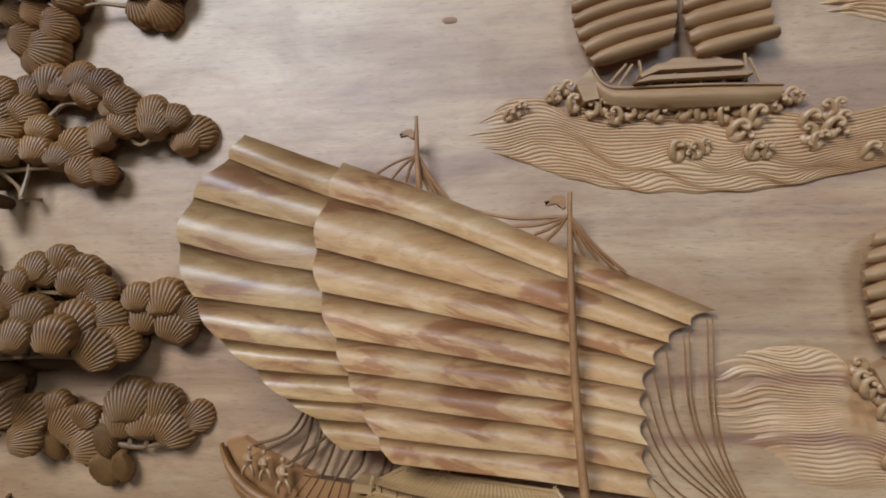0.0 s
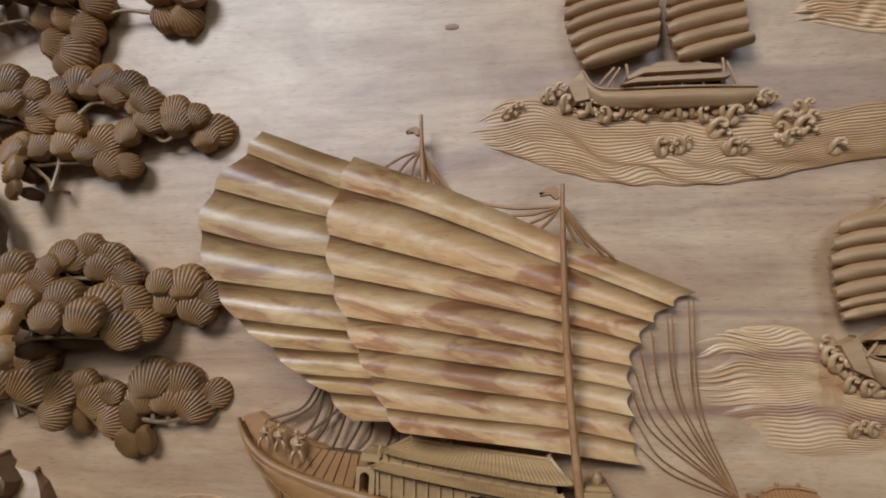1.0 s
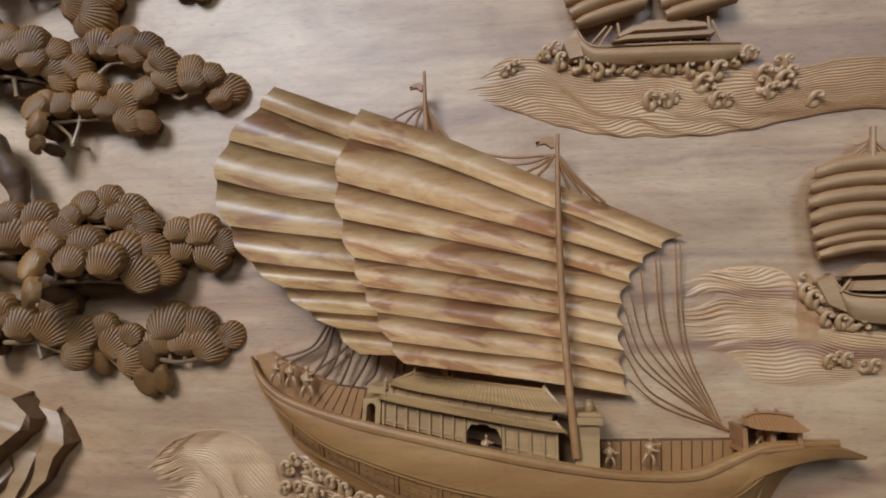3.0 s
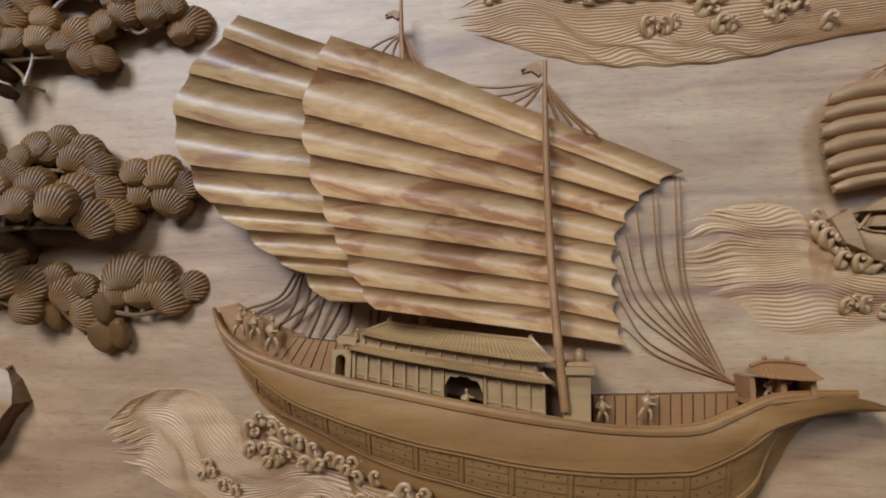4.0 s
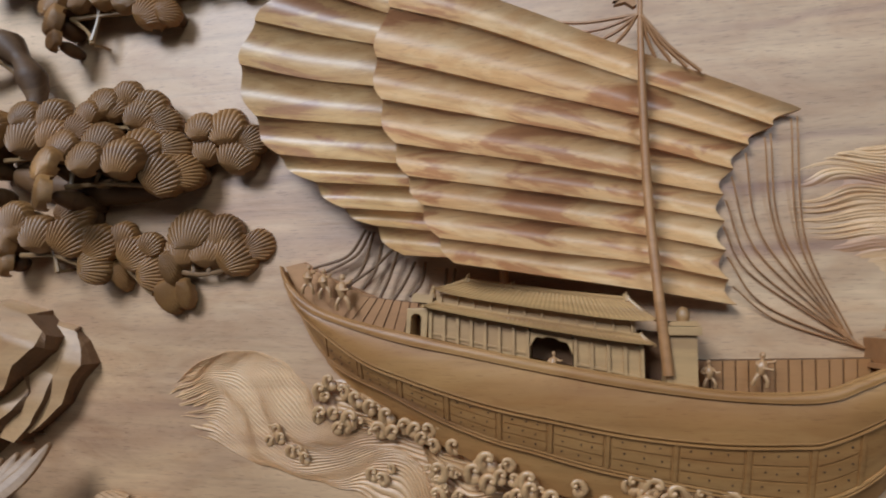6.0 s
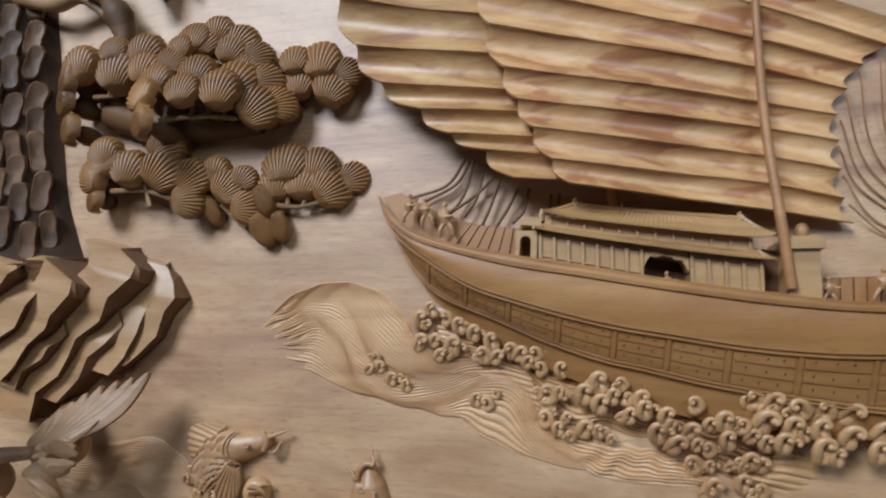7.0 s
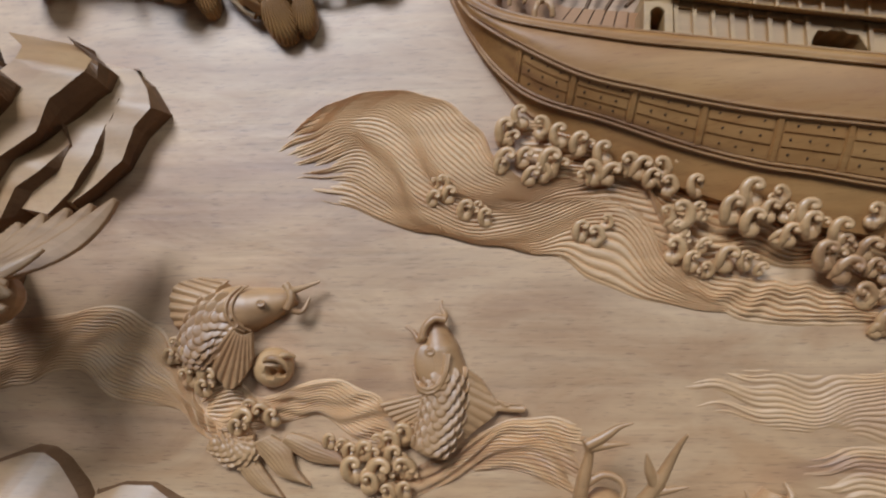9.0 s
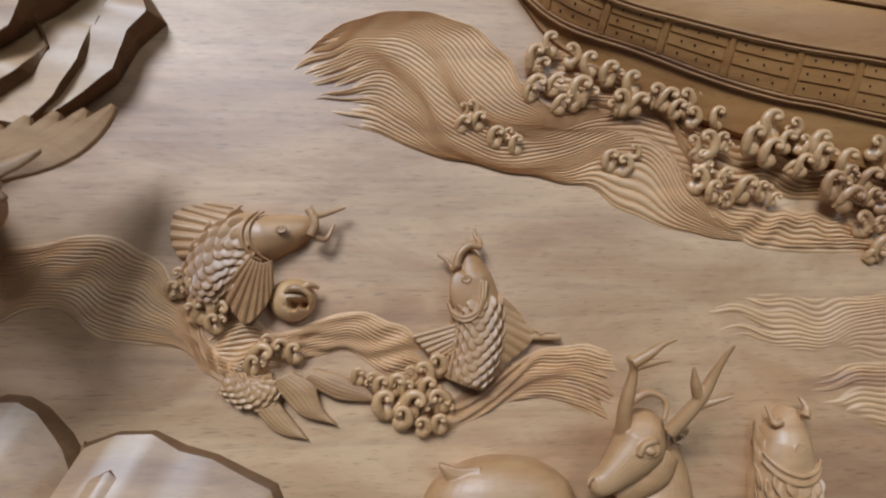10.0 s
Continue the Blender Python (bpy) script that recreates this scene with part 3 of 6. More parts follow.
mast("mast", with_h([(0.142, 1.369), (0.141, 1.335), (0.141, 1.246), (0.143, 1.160), (0.147, 1.084), (0.148, 1.068)] + [(0.153, 1.010)], [0.036, 0.036, 0.036, 0.037, 0.046, 0.048, 0.048]), [0.0022, 0.0036, 0.0042, 0.0044, 0.0048], ([(0.138, 1.356)][0], 0.0105, 0.038))
mast("mast", with_h([(-0.017, 1.459), (-0.016, 1.419), (-0.014, 1.382), (-0.011, 1.328)], [0.026, 0.026, 0.024, 0.01]), [0.0018, 0.0034, 0.004], ([(-0.019, 1.438)][0], 0.008, 0.024))
rod("mast_foot", with_h([(0.009, 1.107), (0.011, 1.076)], 0.02), 0.005, ROPE, SHIP, 4)


def ropes(pairs, h0, h1, radius, sag, name="rope", parent=None):
    for (a, b) in pairs:
        a, b = np.array(a), np.array(b)
        m = (a + b) / 2
        d = b - a
        m = m + np.array([-d[1], d[0]]) * sag
        rod(name, [(*a, h0), (*m, (h0 + h1) / 2), (*b, h1)], radius, ROPE, parent or SHIP, 10, 6)


R = [(-0.017, 1.417), (-0.063, 1.400), (-0.046, 1.393), (-0.030, 1.389), (-0.014, 1.414), (0.022, 1.363), (0.013, 1.370), (0.003, 1.376), (-0.005, 1.380)]
ropes([(R[0], R[i]) for i in (1, 2, 3)], 0.024, 0.016, 0.0017, -0.05)
ropes([(R[4], R[i]) for i in (5, 6, 7, 8)], 0.024, 0.016, 0.0017, -0.04)
R = [(0.138, 1.344), (0.035, 1.357), (0.081, 1.337), (0.106, 1.328), (0.118, 1.322), (0.142, 1.343), (0.195, 1.288), (0.183, 1.293), (0.169, 1.300), (0.155, 1.305)]
ropes([(R[0], R[i]) for i in (1, 2, 3, 4)], 0.038, 0.026, 0.0019, 0.06)
ropes([(R[5], R[i]) for i in (6, 7, 8, 9)], 0.038, 0.026, 0.0019, -0.04)

# sheets from the sail's edge down to the bow
for k, (a, m, b) in enumerate(zip(
        [(0.278, 1.244), (0.273, 1.242), (0.255, 1.229), (0.250, 1.226), (0.233, 1.212), (0.220, 1.190), (0.214, 1.168), (0.211, 1.143), (0.213, 1.115), (0.216, 1.088)],
        [(0.282, 1.131), (0.277, 1.131), (0.263, 1.137), (0.259, 1.136), (0.247, 1.132), (0.241, 1.121), (0.238, 1.107), (0.235, 1.099), (0.244, 1.072), (0.254, 1.058)],
        [(0.313, 1.045), (0.310, 1.044), (0.312, 1.042), (0.308, 1.042), (0.314, 1.040), (0.315, 1.039), (0.317, 1.038), (0.320, 1.036), (0.322, 1.035), (0.326, 1.033)])):
    rod("sheet_rope", [(*a, 0.012), (*m, 0.0018), (*b, 0.003)], 0.00085, ROPE, SHIP, 18, 6)

# hauling ropes at the stern
for a, m, b in (
        [(-0.137, 1.148), (-0.157, 1.121), (-0.195, 1.108)], [(-0.132, 1.146), (-0.147, 1.122), (-0.180, 1.104)], [(-0.128, 1.146), (-0.139, 1.110), (-0.155, 1.087)], [(-0.118, 1.134), (-0.125, 1.107), (-0.138, 1.086)],
        [(-0.106, 1.128), (-0.127, 1.109), (-0.157, 1.088)], [(-0.101, 1.125), (-0.110, 1.099), (-0.119, 1.077)], [(-0.082, 1.114), (-0.094, 1.092), (-0.105, 1.074)], [(-0.071, 1.114), (-0.076, 1.092), (-0.088, 1.078)],
        [(-0.049, 1.107), (-0.051, 1.092), (-0.057, 1.079)], [(-0.040, 1.107), (-0.043, 1.092), (-0.047, 1.080)]):
    rod("hauling_rope", [(*a, 0.012), (*m, 0.010), (*b, 0.012)], 0.0017, BROWN_AND_SHADE, SHIP, 14, 7)

# hull: from the rail down through the wale and the planked strake to the keel
RAIL = [(-0.228, 1.105), (-0.217, 1.083), (-0.190, 1.063), (-0.149, 1.049), (-0.086, 1.033), (-0.026, 1.023), (0.057, 1.009), (0.134, 0.998), (0.207, 0.992), (0.269, 0.993), (0.302, 1.005), (0.341, 1.022), (0.375, 1.027), (0.419, 1.028)]
RAILTOP = [(-0.230, 1.110), (-0.215, 1.089), (-0.187, 1.069), (-0.147, 1.055), (-0.086, 1.042), (-0.026, 1.031), (0.057, 1.017), (0.134, 1.006), (0.207, 0.998), (0.269, 1.001), (0.303, 1.013), (0.342, 1.028), (0.376, 1.031), (0.419, 1.032)]
WALE = [(-0.226, 1.100), (-0.213, 1.074), (-0.184, 1.049), (-0.130, 1.0155), (-0.081, 0.999), (-0.034, 0.986), (0.009, 0.9765), (0.057, 0.969), (0.111, 0.961), (0.159, 0.957), (0.205, 0.956), (0.250, 0.958), (0.272, 0.961), (0.318, 0.982), (0.360, 1.011), (0.418, 1.025)]
STRAKE = [(-0.230, 1.103), (-0.213, 1.066), (-0.190, 1.030), (-0.159, 1.004), (-0.106, 0.983), (-0.053, 0.961), (-0.002, 0.945), (0.034, 0.938), (0.076, 0.929), (0.114, 0.9225), (0.161, 0.916), (0.227, 0.909), (0.276, 0.911), (0.325, 0.941), (0.344, 0.978), (0.369, 1.005), (0.419, 1.020)]
KEEL = ([(-0.230, 1.103), (-0.215, 1.066), (-0.192, 1.029), (-0.165, 0.995), (-0.095, 0.952), (-0.009, 0.916)] + [(0.069, 0.895), (0.163, 0.885), (0.229, 0.881), (0.280, 0.885)]
        + [(0.323, 0.914), (0.351, 0.954), (0.382, 0.994), (0.424, 1.016)])
COLS = 90


def hull_height(u):
    """How far the ship's side stands off the board along its length."""
    return float(np.interp(u, [0, 0.036, 0.086, 0.17, 0.25, 0.38, 0.5, 0.65, 0.8, 0.9, 1], [0.018, 0.026, 0.031, 0.038, 0.043, 0.049, 0.052, 0.052, 0.046, 0.038, 0.030]))


def by_length(line, n):
    """Points of a line that runs along the ship, evenly spaced in x, so that seams between two lines stand upright."""
    c = curve(line, 400)
    xs = np.maximum.accumulate(c[:, 0] + np.arange(400) * 1e-9)
    at = xs[0] + (xs[-1] - xs[0]) * np.linspace(0, 1, n)
    return np.stack([at, np.interp(at, xs, c[:, 1])], 1)


def band(name, a, b, ha, hb, material, thick=0.012, rows=7, belly=0.0, label="", parent=SHIP):
    ca, cb = by_length(a, COLS), by_length(b, COLS)
    g = np.zeros((rows, COLS, 3))
    for j in range(rows):
        v = j / (rows - 1)
        for i in range(COLS):
            u = i / (COLS - 1)
            p = ca[i] * (1 - v) + cb[i] * v
            g[j, i] = p[0], p[1], max(0.003, hull_height(u) + ha * (1 - v) + hb * v) + belly * math.sin(math.pi * v)
    bm = bmesh.new()
    sheet(bm, g, thick)
    return part(name, bm, material, parent, label)


band("topside", RAIL, WALE, 0.0, 0.0, HULL, 0.014, 8, 0.0018, "smooth honey-brown upper planking")
band("strake", WALE, STRAKE, -0.002, -0.020, HULL, 0.02, 8, 0.001, "panelled planking with nail heads")
band("bottom", STRAKE, KEEL, -0.022, -0.034, HULL, 0.02, 5, 0.0, "dark planking near the water")
band("rail", RAILTOP, RAIL, 0.001, 0.003, HULL, 0.008, 5, 0.0015, "moulded rail")


def moulding(line, dh, radius, off=0.0, u0=0.0, u1=1.0):
    c = by_length(line, COLS)
    i0, i1 = int(u0 * COLS), int(u1 * COLS)
    pts = [(c[i][0], c[i][1] + off, max(0.003, hull_height(i / (COLS - 1)) + dh)) for i in range(i0, i1)]
    bm = bmesh.new()
    tube(bm, pts, radius, 6)
    part("moulding", bm, HULL, SHIP)


moulding(RAIL, 0.002, 0.0013)
moulding(RAILTOP, 0.001, 0.0012)
moulding(WALE, -0.001, 0.0015, 0.0012)
moulding(WALE, -0.001, 0.0012, -0.0028)
moulding(STRAKE, -0.019, 0.0015, 0.0015)
moulding(STRAKE, -0.020, 0.0013, -0.002)


def strake_panels():
    """Upright cleats, plank seams and nail heads on the strake."""
    ca, cb = by_length(WALE, 200), by_length(STRAKE, 200)
    x0, x1 = ca[0][0], ca[-1][0]
    bounds = [(x - x0) / (x1 - x0) for x in (-0.172, -0.132, -0.089, -0.0415, 0.008, 0.0535, 0.102, 0.157, 0.213, 0.262, 0.300)]
    nail = bmesh.new()
    bmesh.ops.create_uvsphere(nail, u_segments=6, v_segments=4, radius=0.00095)
    nail = mesh_of("nail", nail, SEAM)

    def at(u, v, dh):
        f = u * 199
        i = min(int(f), 198)
        s = f - i
        p = (ca[i] * (1 - s) + ca[i + 1] * s) * (1 - v) + (cb[i] * (1 - s) + cb[i + 1] * s) * v
        return (p[0], p[1], max(0.003, hull_height(u) - 0.002 * (1 - v) - 0.020 * v) + 0.001 * math.sin(math.pi * v) + dh)

    for k, u in enumerate(bounds):
        w = 0.0045
        g = [[at(u + (s - 0.5) * 2 * w * 0.8, v, 0.0016 if 0 < s < 1 else -0.0005) for s in (0, 0.15, 0.85, 1)] for v in np.linspace(0.09, 0.93, 6)]
        bm = bmesh.new()
        sheet(bm, g, 0.004)
        part("cleat", bm, HULL, SHIP)
        if k + 1 < len(bounds):
            u2 = bounds[k + 1]
            for v0, v1 in ((0.09, 0.365), (0.375, 0.645), (0.655, 0.93)):
                a, b = u + 0.0045, u2 - 0.0045
                g = [[at(a + (b - a) * s, v0 + (v1 - v0) * v, (0.0004 if 0 < s < 1 and 0 < v < 1 else -0.0013) + 0.0008 * v) for s in (0, 0.02, 0.35, 0.65, 0.98, 1)] for v in (0, 0.06, 0.5, 0.94, 1)]
                bm = bmesh.new()
                sheet(bm, g, 0.003)
                part("plank", bm, HULL, SHIP)
                for s in (0.2, 0.5, 0.8):
                    x, z, h = at(a + (b - a) * (s + rnd.uniform(-0.06, 0.06)), v0 + rnd.uniform(0.36, 0.5) * (v1 - v0), 0.0008)
                    shared("nail", nail, SHIP, Matrix.Translation(V(x, z, h)))


strake_panels()


def deck_area(name, outline, h, planks, material, label):
    """A planked deck or bulwark with upright seams."""
    o = np.array(outline)
    a0, a1, b1, b0 = o
    for k in range(planks):
        s0, s1 = (k + 0.05) / planks, (k + 0.95) / planks
        q = [a0 + (a1 - a0) * s0, a0 + (a1 - a0) * s1, b0 + (b1 - b0) * s1, b0 + (b1 - b0) * s0]
        bm = bmesh.new()
        slab(bm, q, 0.0, h + 0.0006 * (k % 2), 0.0008)
        part(name, bm, material, SHIP, label if k == 0 else "", smooth=False)
    bm = bmesh.new()
    slab(bm, o, -0.002, h - 0.0015)
    part("deck_bed", bm, BROWN_AND_SHADE, SHIP, smooth=False)


deck_area("deck_plank", [(-0.138, 1.079), (-0.069, 1.071), (-0.068, 1.024), (-0.170, 1.045)], 0.014, 8, DECK, "reddish deck planks")
deck_area("bulwark_board", [(0.183, 1.021), (0.333, 1.027), (0.331, 0.995), (0.182, 0.979)], 0.012, 14, DECK, "reddish upright bulwark boards")
bm = bmesh.new()
slab(bm, [(-0.230, 1.111), (-0.209, 1.116), (-0.176, 1.098), (-0.118, 1.075), (-0.117, 1.034), (-0.174, 1.050), (-0.214, 1.080)], 0.0, 0.010, 0.002)
part("stern_deck", bm, DECK, SHIP, "stern deck")

# cabin
A, B = np.array([(-0.059, 1.038), (0.135, 1.001)])
AX = (B - A) / np.linalg.norm(B - A)
AY = np.array([0.0, 1.0])
LONG = float(np.linalg.norm(B - A))
CABIN_ROOT = tagged(new("cabin"), "two-tiered cabin with tiled roofs")
CABIN_ROOT.parent = SHIP


def cab(s, r):
    """A place on the cabin: s along (0..1), r metres up from its foot."""
    p = A + AX * LONG * s + AY * r * (0.86 + 0.20 * s)
    return float(p[0]), float(p[1])


def cab_block(name, s0, s1, r0, r1, h0, h1, material=CABIN, inset=0.0008, parent=CABIN_ROOT, label="", smooth=False):
    bm = bmesh.new()
    slab(bm, [cab(s0, r0), cab(s1, r0), cab(s1, r1), cab(s0, r1)], h0, h1, inset)
    return part(name, bm, material, parent, label, smooth)


wall_h = 0.037
cab_block("cabin_wall", -0.01, 0.485, 0.0, 0.032, 0.0, wall_h)
cab_block("cabin_wall", 0.685, 1.0, 0.0, 0.032, 0.0, wall_h)
cab_block("cabin_wall", 0.485, 0.685, 0.024, 0.032, 0.0, wall_h)
# dark back: the doorway's shade is put into its colour
cab_block("alcove", 0.485, 0.685, 0.0, 0.024, 0.0, 0.012, BROWN_AND_SHADE)
bm = bmesh.new()
arch = [cab(0.485 + 0.20 * (0.5 - 0.5 * math.cos(w)), 0.006 + 0.0185 * math.sin(w) ** 0.7 + 0.0015 * math.cos(8 * w)) for w in np.linspace(0, math.pi, 17)]
for k in range(16):
    q = [arch[k], arch[k + 1], (arch[k + 1][0] + AY[0] * 0.0, cab(0.5, 0.027)[1] + (arch[k + 1][0] - cab(0.5, 0)[0]) * AX[1] / AX[0]), (arch[k][0], cab(0.5, 0.027)[1] + (arch[k][0] - cab(0.5, 0)[0]) * AX[1] / AX[0])]
    slab(bm, q, 0.018, wall_h + 0.001)
arch_ob = fused(part("arch", bm, CABIN, CABIN_ROOT, "scalloped doorway arch"), 0.0005)
for s in np.concatenate([np.linspace(0.0, 0.475, 8), np.linspace(0.695, 0.99, 5)]):
    cab_block("post", s - 0.008, s + 0.008, -0.001, 0.032, 0.02, wall_h + 0.0028)
for s0, s1 in ((0.0, 0.475), (0.695, 0.99)):
    cab_block("cabin_sill", s0, s1, 0.004, 0.006, 0.02, wall_h + 0.0018)
    cab_block("cabin_lintel", s0, s1, 0.0275, 0.030, 0.02, wall_h + 0.002)
cab_block("clerestory", 0.02, 0.97, 0.030, 0.051, 0.0, 0.0345)
for s in np.linspace(0.05, 0.95, 12):
    cab_block("post", s - 0.006, s + 0.006, 0.038, 0.051, 0.02, 0.0372)


def tiled_roof(name, s0, s1, r_eave, r_top, h_eave, h_top, tiles, rows, flare=0.0, hip=(0.05, 0.05)):
    """A hipped roof slope of small tiles with upturned corners."""
    root = tagged(new(name), "tiled roof with upturned corners")
    root.parent = SHIP
    nx, ny = tiles * 4, rows * 3
    g = np.zeros((ny + 1, nx + 1, 3))
    for j in range(ny + 1):
        v = j / ny
        for i in range(nx + 1):
            u = i / nx
            s = s0 + (s1 - s0) * u
            s += (hip[0] * (1 - u) - hip[1] * u) * v
            up = flare * (abs(2 * u - 1) ** 6) * (1 - v)
            dip = 0.002 * math.sin(math.pi * u)
            p = cab(s, r_eave + (r_top - r_eave) * v + up - dip * 0.4)
            h = h_eave * (1 - v) + h_top * v - 0.003 * math.sin(math.pi * v) + 0.0011 * abs(math.sin(math.pi * u * tiles)) + 0.0008 * (1 - (v * rows) % 1)
            g[j, i] = p[0], p[1], h
    bm = bmesh.new()
    sheet(bm, g, 0.0025)
    part("tiles", bm, CABIN, root, "rows of small carved tiles")
    bm = bmesh.new()
    a, b = cab(s0 + hip[0], r_top), cab(s1 - hip[1], r_top)
    tube(bm, curve([(*a, h_top + 0.001), (*cab((s0 + s1) / 2, r_top - 0.001), h_top + 0.001), (*b, h_top + 0.001)], 12), 0.0022, 7)
    part("ridge", bm, CABIN, root)
    for s, d in ((s0, hip[0]), (s1, -hip[1])):
        bm = bmesh.new()
        tube(bm, curve([(*cab(s, r_eave + flare), h_eave + 0.001), (*cab(s + d * 0.4, (r_eave + r_top) / 2), (h_eave + h_top) / 2), (*cab(s + d, r_top + 0.001), h_top + 0.001), (*cab(s + d, r_top + 0.003), h_top + 0.001)], 10), 0.0018, 6)
        part("hip", bm, CABIN, root)
    return root


def roof_finials(root, spots, r_top, h):
    for s, tall in spots:
        x, z = cab(s, r_top)
        bm = bmesh.new()
        tube(bm, curve([(x, z - 0.002, h), (x - 0.001, z + tall * 0.5, h), (x + 0.001, z + tall, h)], 6), [0.0034, 0.0030, 0.0022, 0.0024, 0.0016, 0.0007], 7)
        part("finial", bm, CABIN, root)


tiled_roof("lower_roof", -0.03, 1.04, 0.0315, 0.0390, 0.047, 0.034, 46, 4, 0.002)
UPPER = tiled_roof("upper_roof", 0.02, 1.05, 0.0500, 0.0695, 0.044, 0.022, 44, 8, 0.004, (0.15, 0.11))
roof_finials(UPPER, ((0.175, 0.007), (0.40, 0.004), (0.935, 0.007)), 0.0695, 0.023)


def gate_tower():
    root = tagged(new("gate_tower"), "small gatehouse with an arched opening")
    root.parent = SHIP
    o = [(-0.083, 1.040), (-0.062, 1.038), (-0.061, 1.066), (-0.082, 1.066)]
    bm = bmesh.new()
    mixed = lambda s, r: tuple((o[0][k] * (1 - s) + o[1][k] * s) * (1 - r) + (o[3][k] * (1 - s) + o[2][k] * s) * r for k in (0, 1))
    rise = [(0.46 - 0.26 * math.cos(w), 0.58 + 0.22 * math.sin(w)) for w in np.linspace(0, math.pi, 9)]
    for (sa, ra), (sb, rb) in zip(rise, rise[1:]):
        slab(bm, [mixed(sa, ra), mixed(sb, rb), mixed(sb, 1.0), mixed(sa, 1.0)], 0.012, 0.041)
    slab(bm, [mixed(0.0, 0.0), mixed(0.22, 0.0), mixed(0.22, 1.0), mixed(0.0, 1.0)], 0.010, 0.041)
    slab(bm, [mixed(0.70, 0.0), mixed(1.0, 0.0), mixed(1.0, 1.0), mixed(0.70, 1.0)], 0.010, 0.041)
    fused(part("tower_body", bm, CABIN, root), 0.0006)
    # back of the arch, coloured dark to give the opening its shade
    bm = bmesh.new()
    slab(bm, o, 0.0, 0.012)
    part("archway", bm, BROWN_AND_SHADE, root, "back of the arched opening, shade put into its colour", smooth=False)
    bm = bmesh.new()
    slab(bm, [(-0.079, 1.072), (-0.057, 1.070), (-0.056, 1.079), (-0.078, 1.081)], 0.0, 0.038, 0.001)
    part("tower_top", bm, CABIN, root, smooth=False)
    bm = bmesh.new()
    x, z = [(-0.058, 1.082)][0]
    tube(bm, [(x, z - 0.006, 0.034), (x, z, 0.034), (x + 0.001, z + 0.006, 0.034)], [0.0035, 0.0025, 0.0012], 8)
    part("finial", bm, CABIN, root)


gate_tower()


def stern_pillar():
    root = tagged(new("pillar"), "square pillar with a moulded cap")
    root.parent = SHIP
    bm = bmesh.new()
    slab(bm, [(0.151, 1.002), (0.177, 0.996), (0.178, 1.046), (0.153, 1.046)], 0.0, 0.046, 0.001)
    part("shaft", bm, CABIN, root, smooth=False)
    for outline, high in (([(0.151, 1.044), (0.182, 1.044), (0.182, 1.052), (0.151, 1.052)], 0.050), ([(0.151, 1.052), (0.182, 1.052), (0.179, 1.057), (0.156, 1.056)], 0.045)):
        bm = bmesh.new()
        slab(bm, outline, 0.0, high, 0.0012)
        part("cap", bm, CABIN, root, smooth=False)
    bm = bmesh.new()
    x, z = [(0.169, 1.061)][0]
    ball(bm, x, z, 0.032, 0.006, 0.008, 0.006)
    part("finial", bm, CABIN, root)
    # dark sheet beside the pillar, coloured as the shade in the gap
    bm = bmesh.new()
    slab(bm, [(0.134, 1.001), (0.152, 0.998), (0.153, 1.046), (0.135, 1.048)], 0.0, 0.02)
    part("recess", bm, BROWN_AND_SHADE, root)


stern_pillar()


def bow_hut():
    root = tagged(new("bow_hut"), "small open hut with a tiled hipped roof")
    root.parent = SHIP
    f = [(0.319, 1.050), (0.331, 1.045), (0.353, 1.043), (0.376, 1.042), (0.386, 1.044), (0.377, 1.055), (0.363, 1.057), (0.341, 1.057), (0.329, 1.052)]
    n = 91
    e = curve([(*f[0], 0.044), (*f[1], 0.048), (*f[2], 0.050), (*f[3], 0.048), (*f[4], 0.044)], n)
    r = curve([(*f[8], 0.026), (*f[7], 0.024), (*f[6], 0.024), (*f[5], 0.026)], n)
    g = [[e[i] * (1 - v) + r[i] * v + np.array([0, 0, -0.002 * math.sin(math.pi * v) + 0.0016 * abs(math.sin(math.pi * i / 6))]) for i in range(n)] for v in np.linspace(0, 1, 8)]
    bm = bmesh.new()
    sheet(bm, g, 0.003)
    part("hut_roof", bm, ROPE, root, "brown tiled roof")
    bm = bmesh.new()
    tube(bm, curve([(0.328, 1.0535, 0.029), (0.342, 1.058, 0.027), (0.363, 1.058, 0.027), (0.378, 1.0555, 0.029)], 14), 0.0018, 8)
    for x in (0.342, 0.362):
        ball(bm, x, 1.0605, 0.027, 0.0022, 0.0026)
    part("roof_ridge", bm, ROPE, root)
    for p in [(0.325, 1.034), (0.352, 1.034), (0.378, 1.033)]:
        bm = bmesh.new()
        box(bm, p[0] - 0.0025, p[0] + 0.0025, p[1] - 0.014, p[1] + 0.010, 0.0, 0.040, 0.0005)
        part("post", bm, ROPE, root, smooth=False)
    # dark sheet behind the posts: the hut's inner shade as a colour
    bm = bmesh.new()
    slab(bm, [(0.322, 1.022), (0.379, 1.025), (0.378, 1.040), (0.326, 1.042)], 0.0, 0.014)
    part("hut_back", bm, BROWN_AND_SHADE, root, smooth=False)
    bm = bmesh.new()
    slab(bm, [(0.318, 1.019), (0.345, 1.020), (0.381, 1.026), (0.380, 1.029), (0.345, 1.024), (0.319, 1.023)], 0.0, 0.043, 0.001)
    part("hut_sill", bm, ROPE, root, smooth=False)


bow_hut()

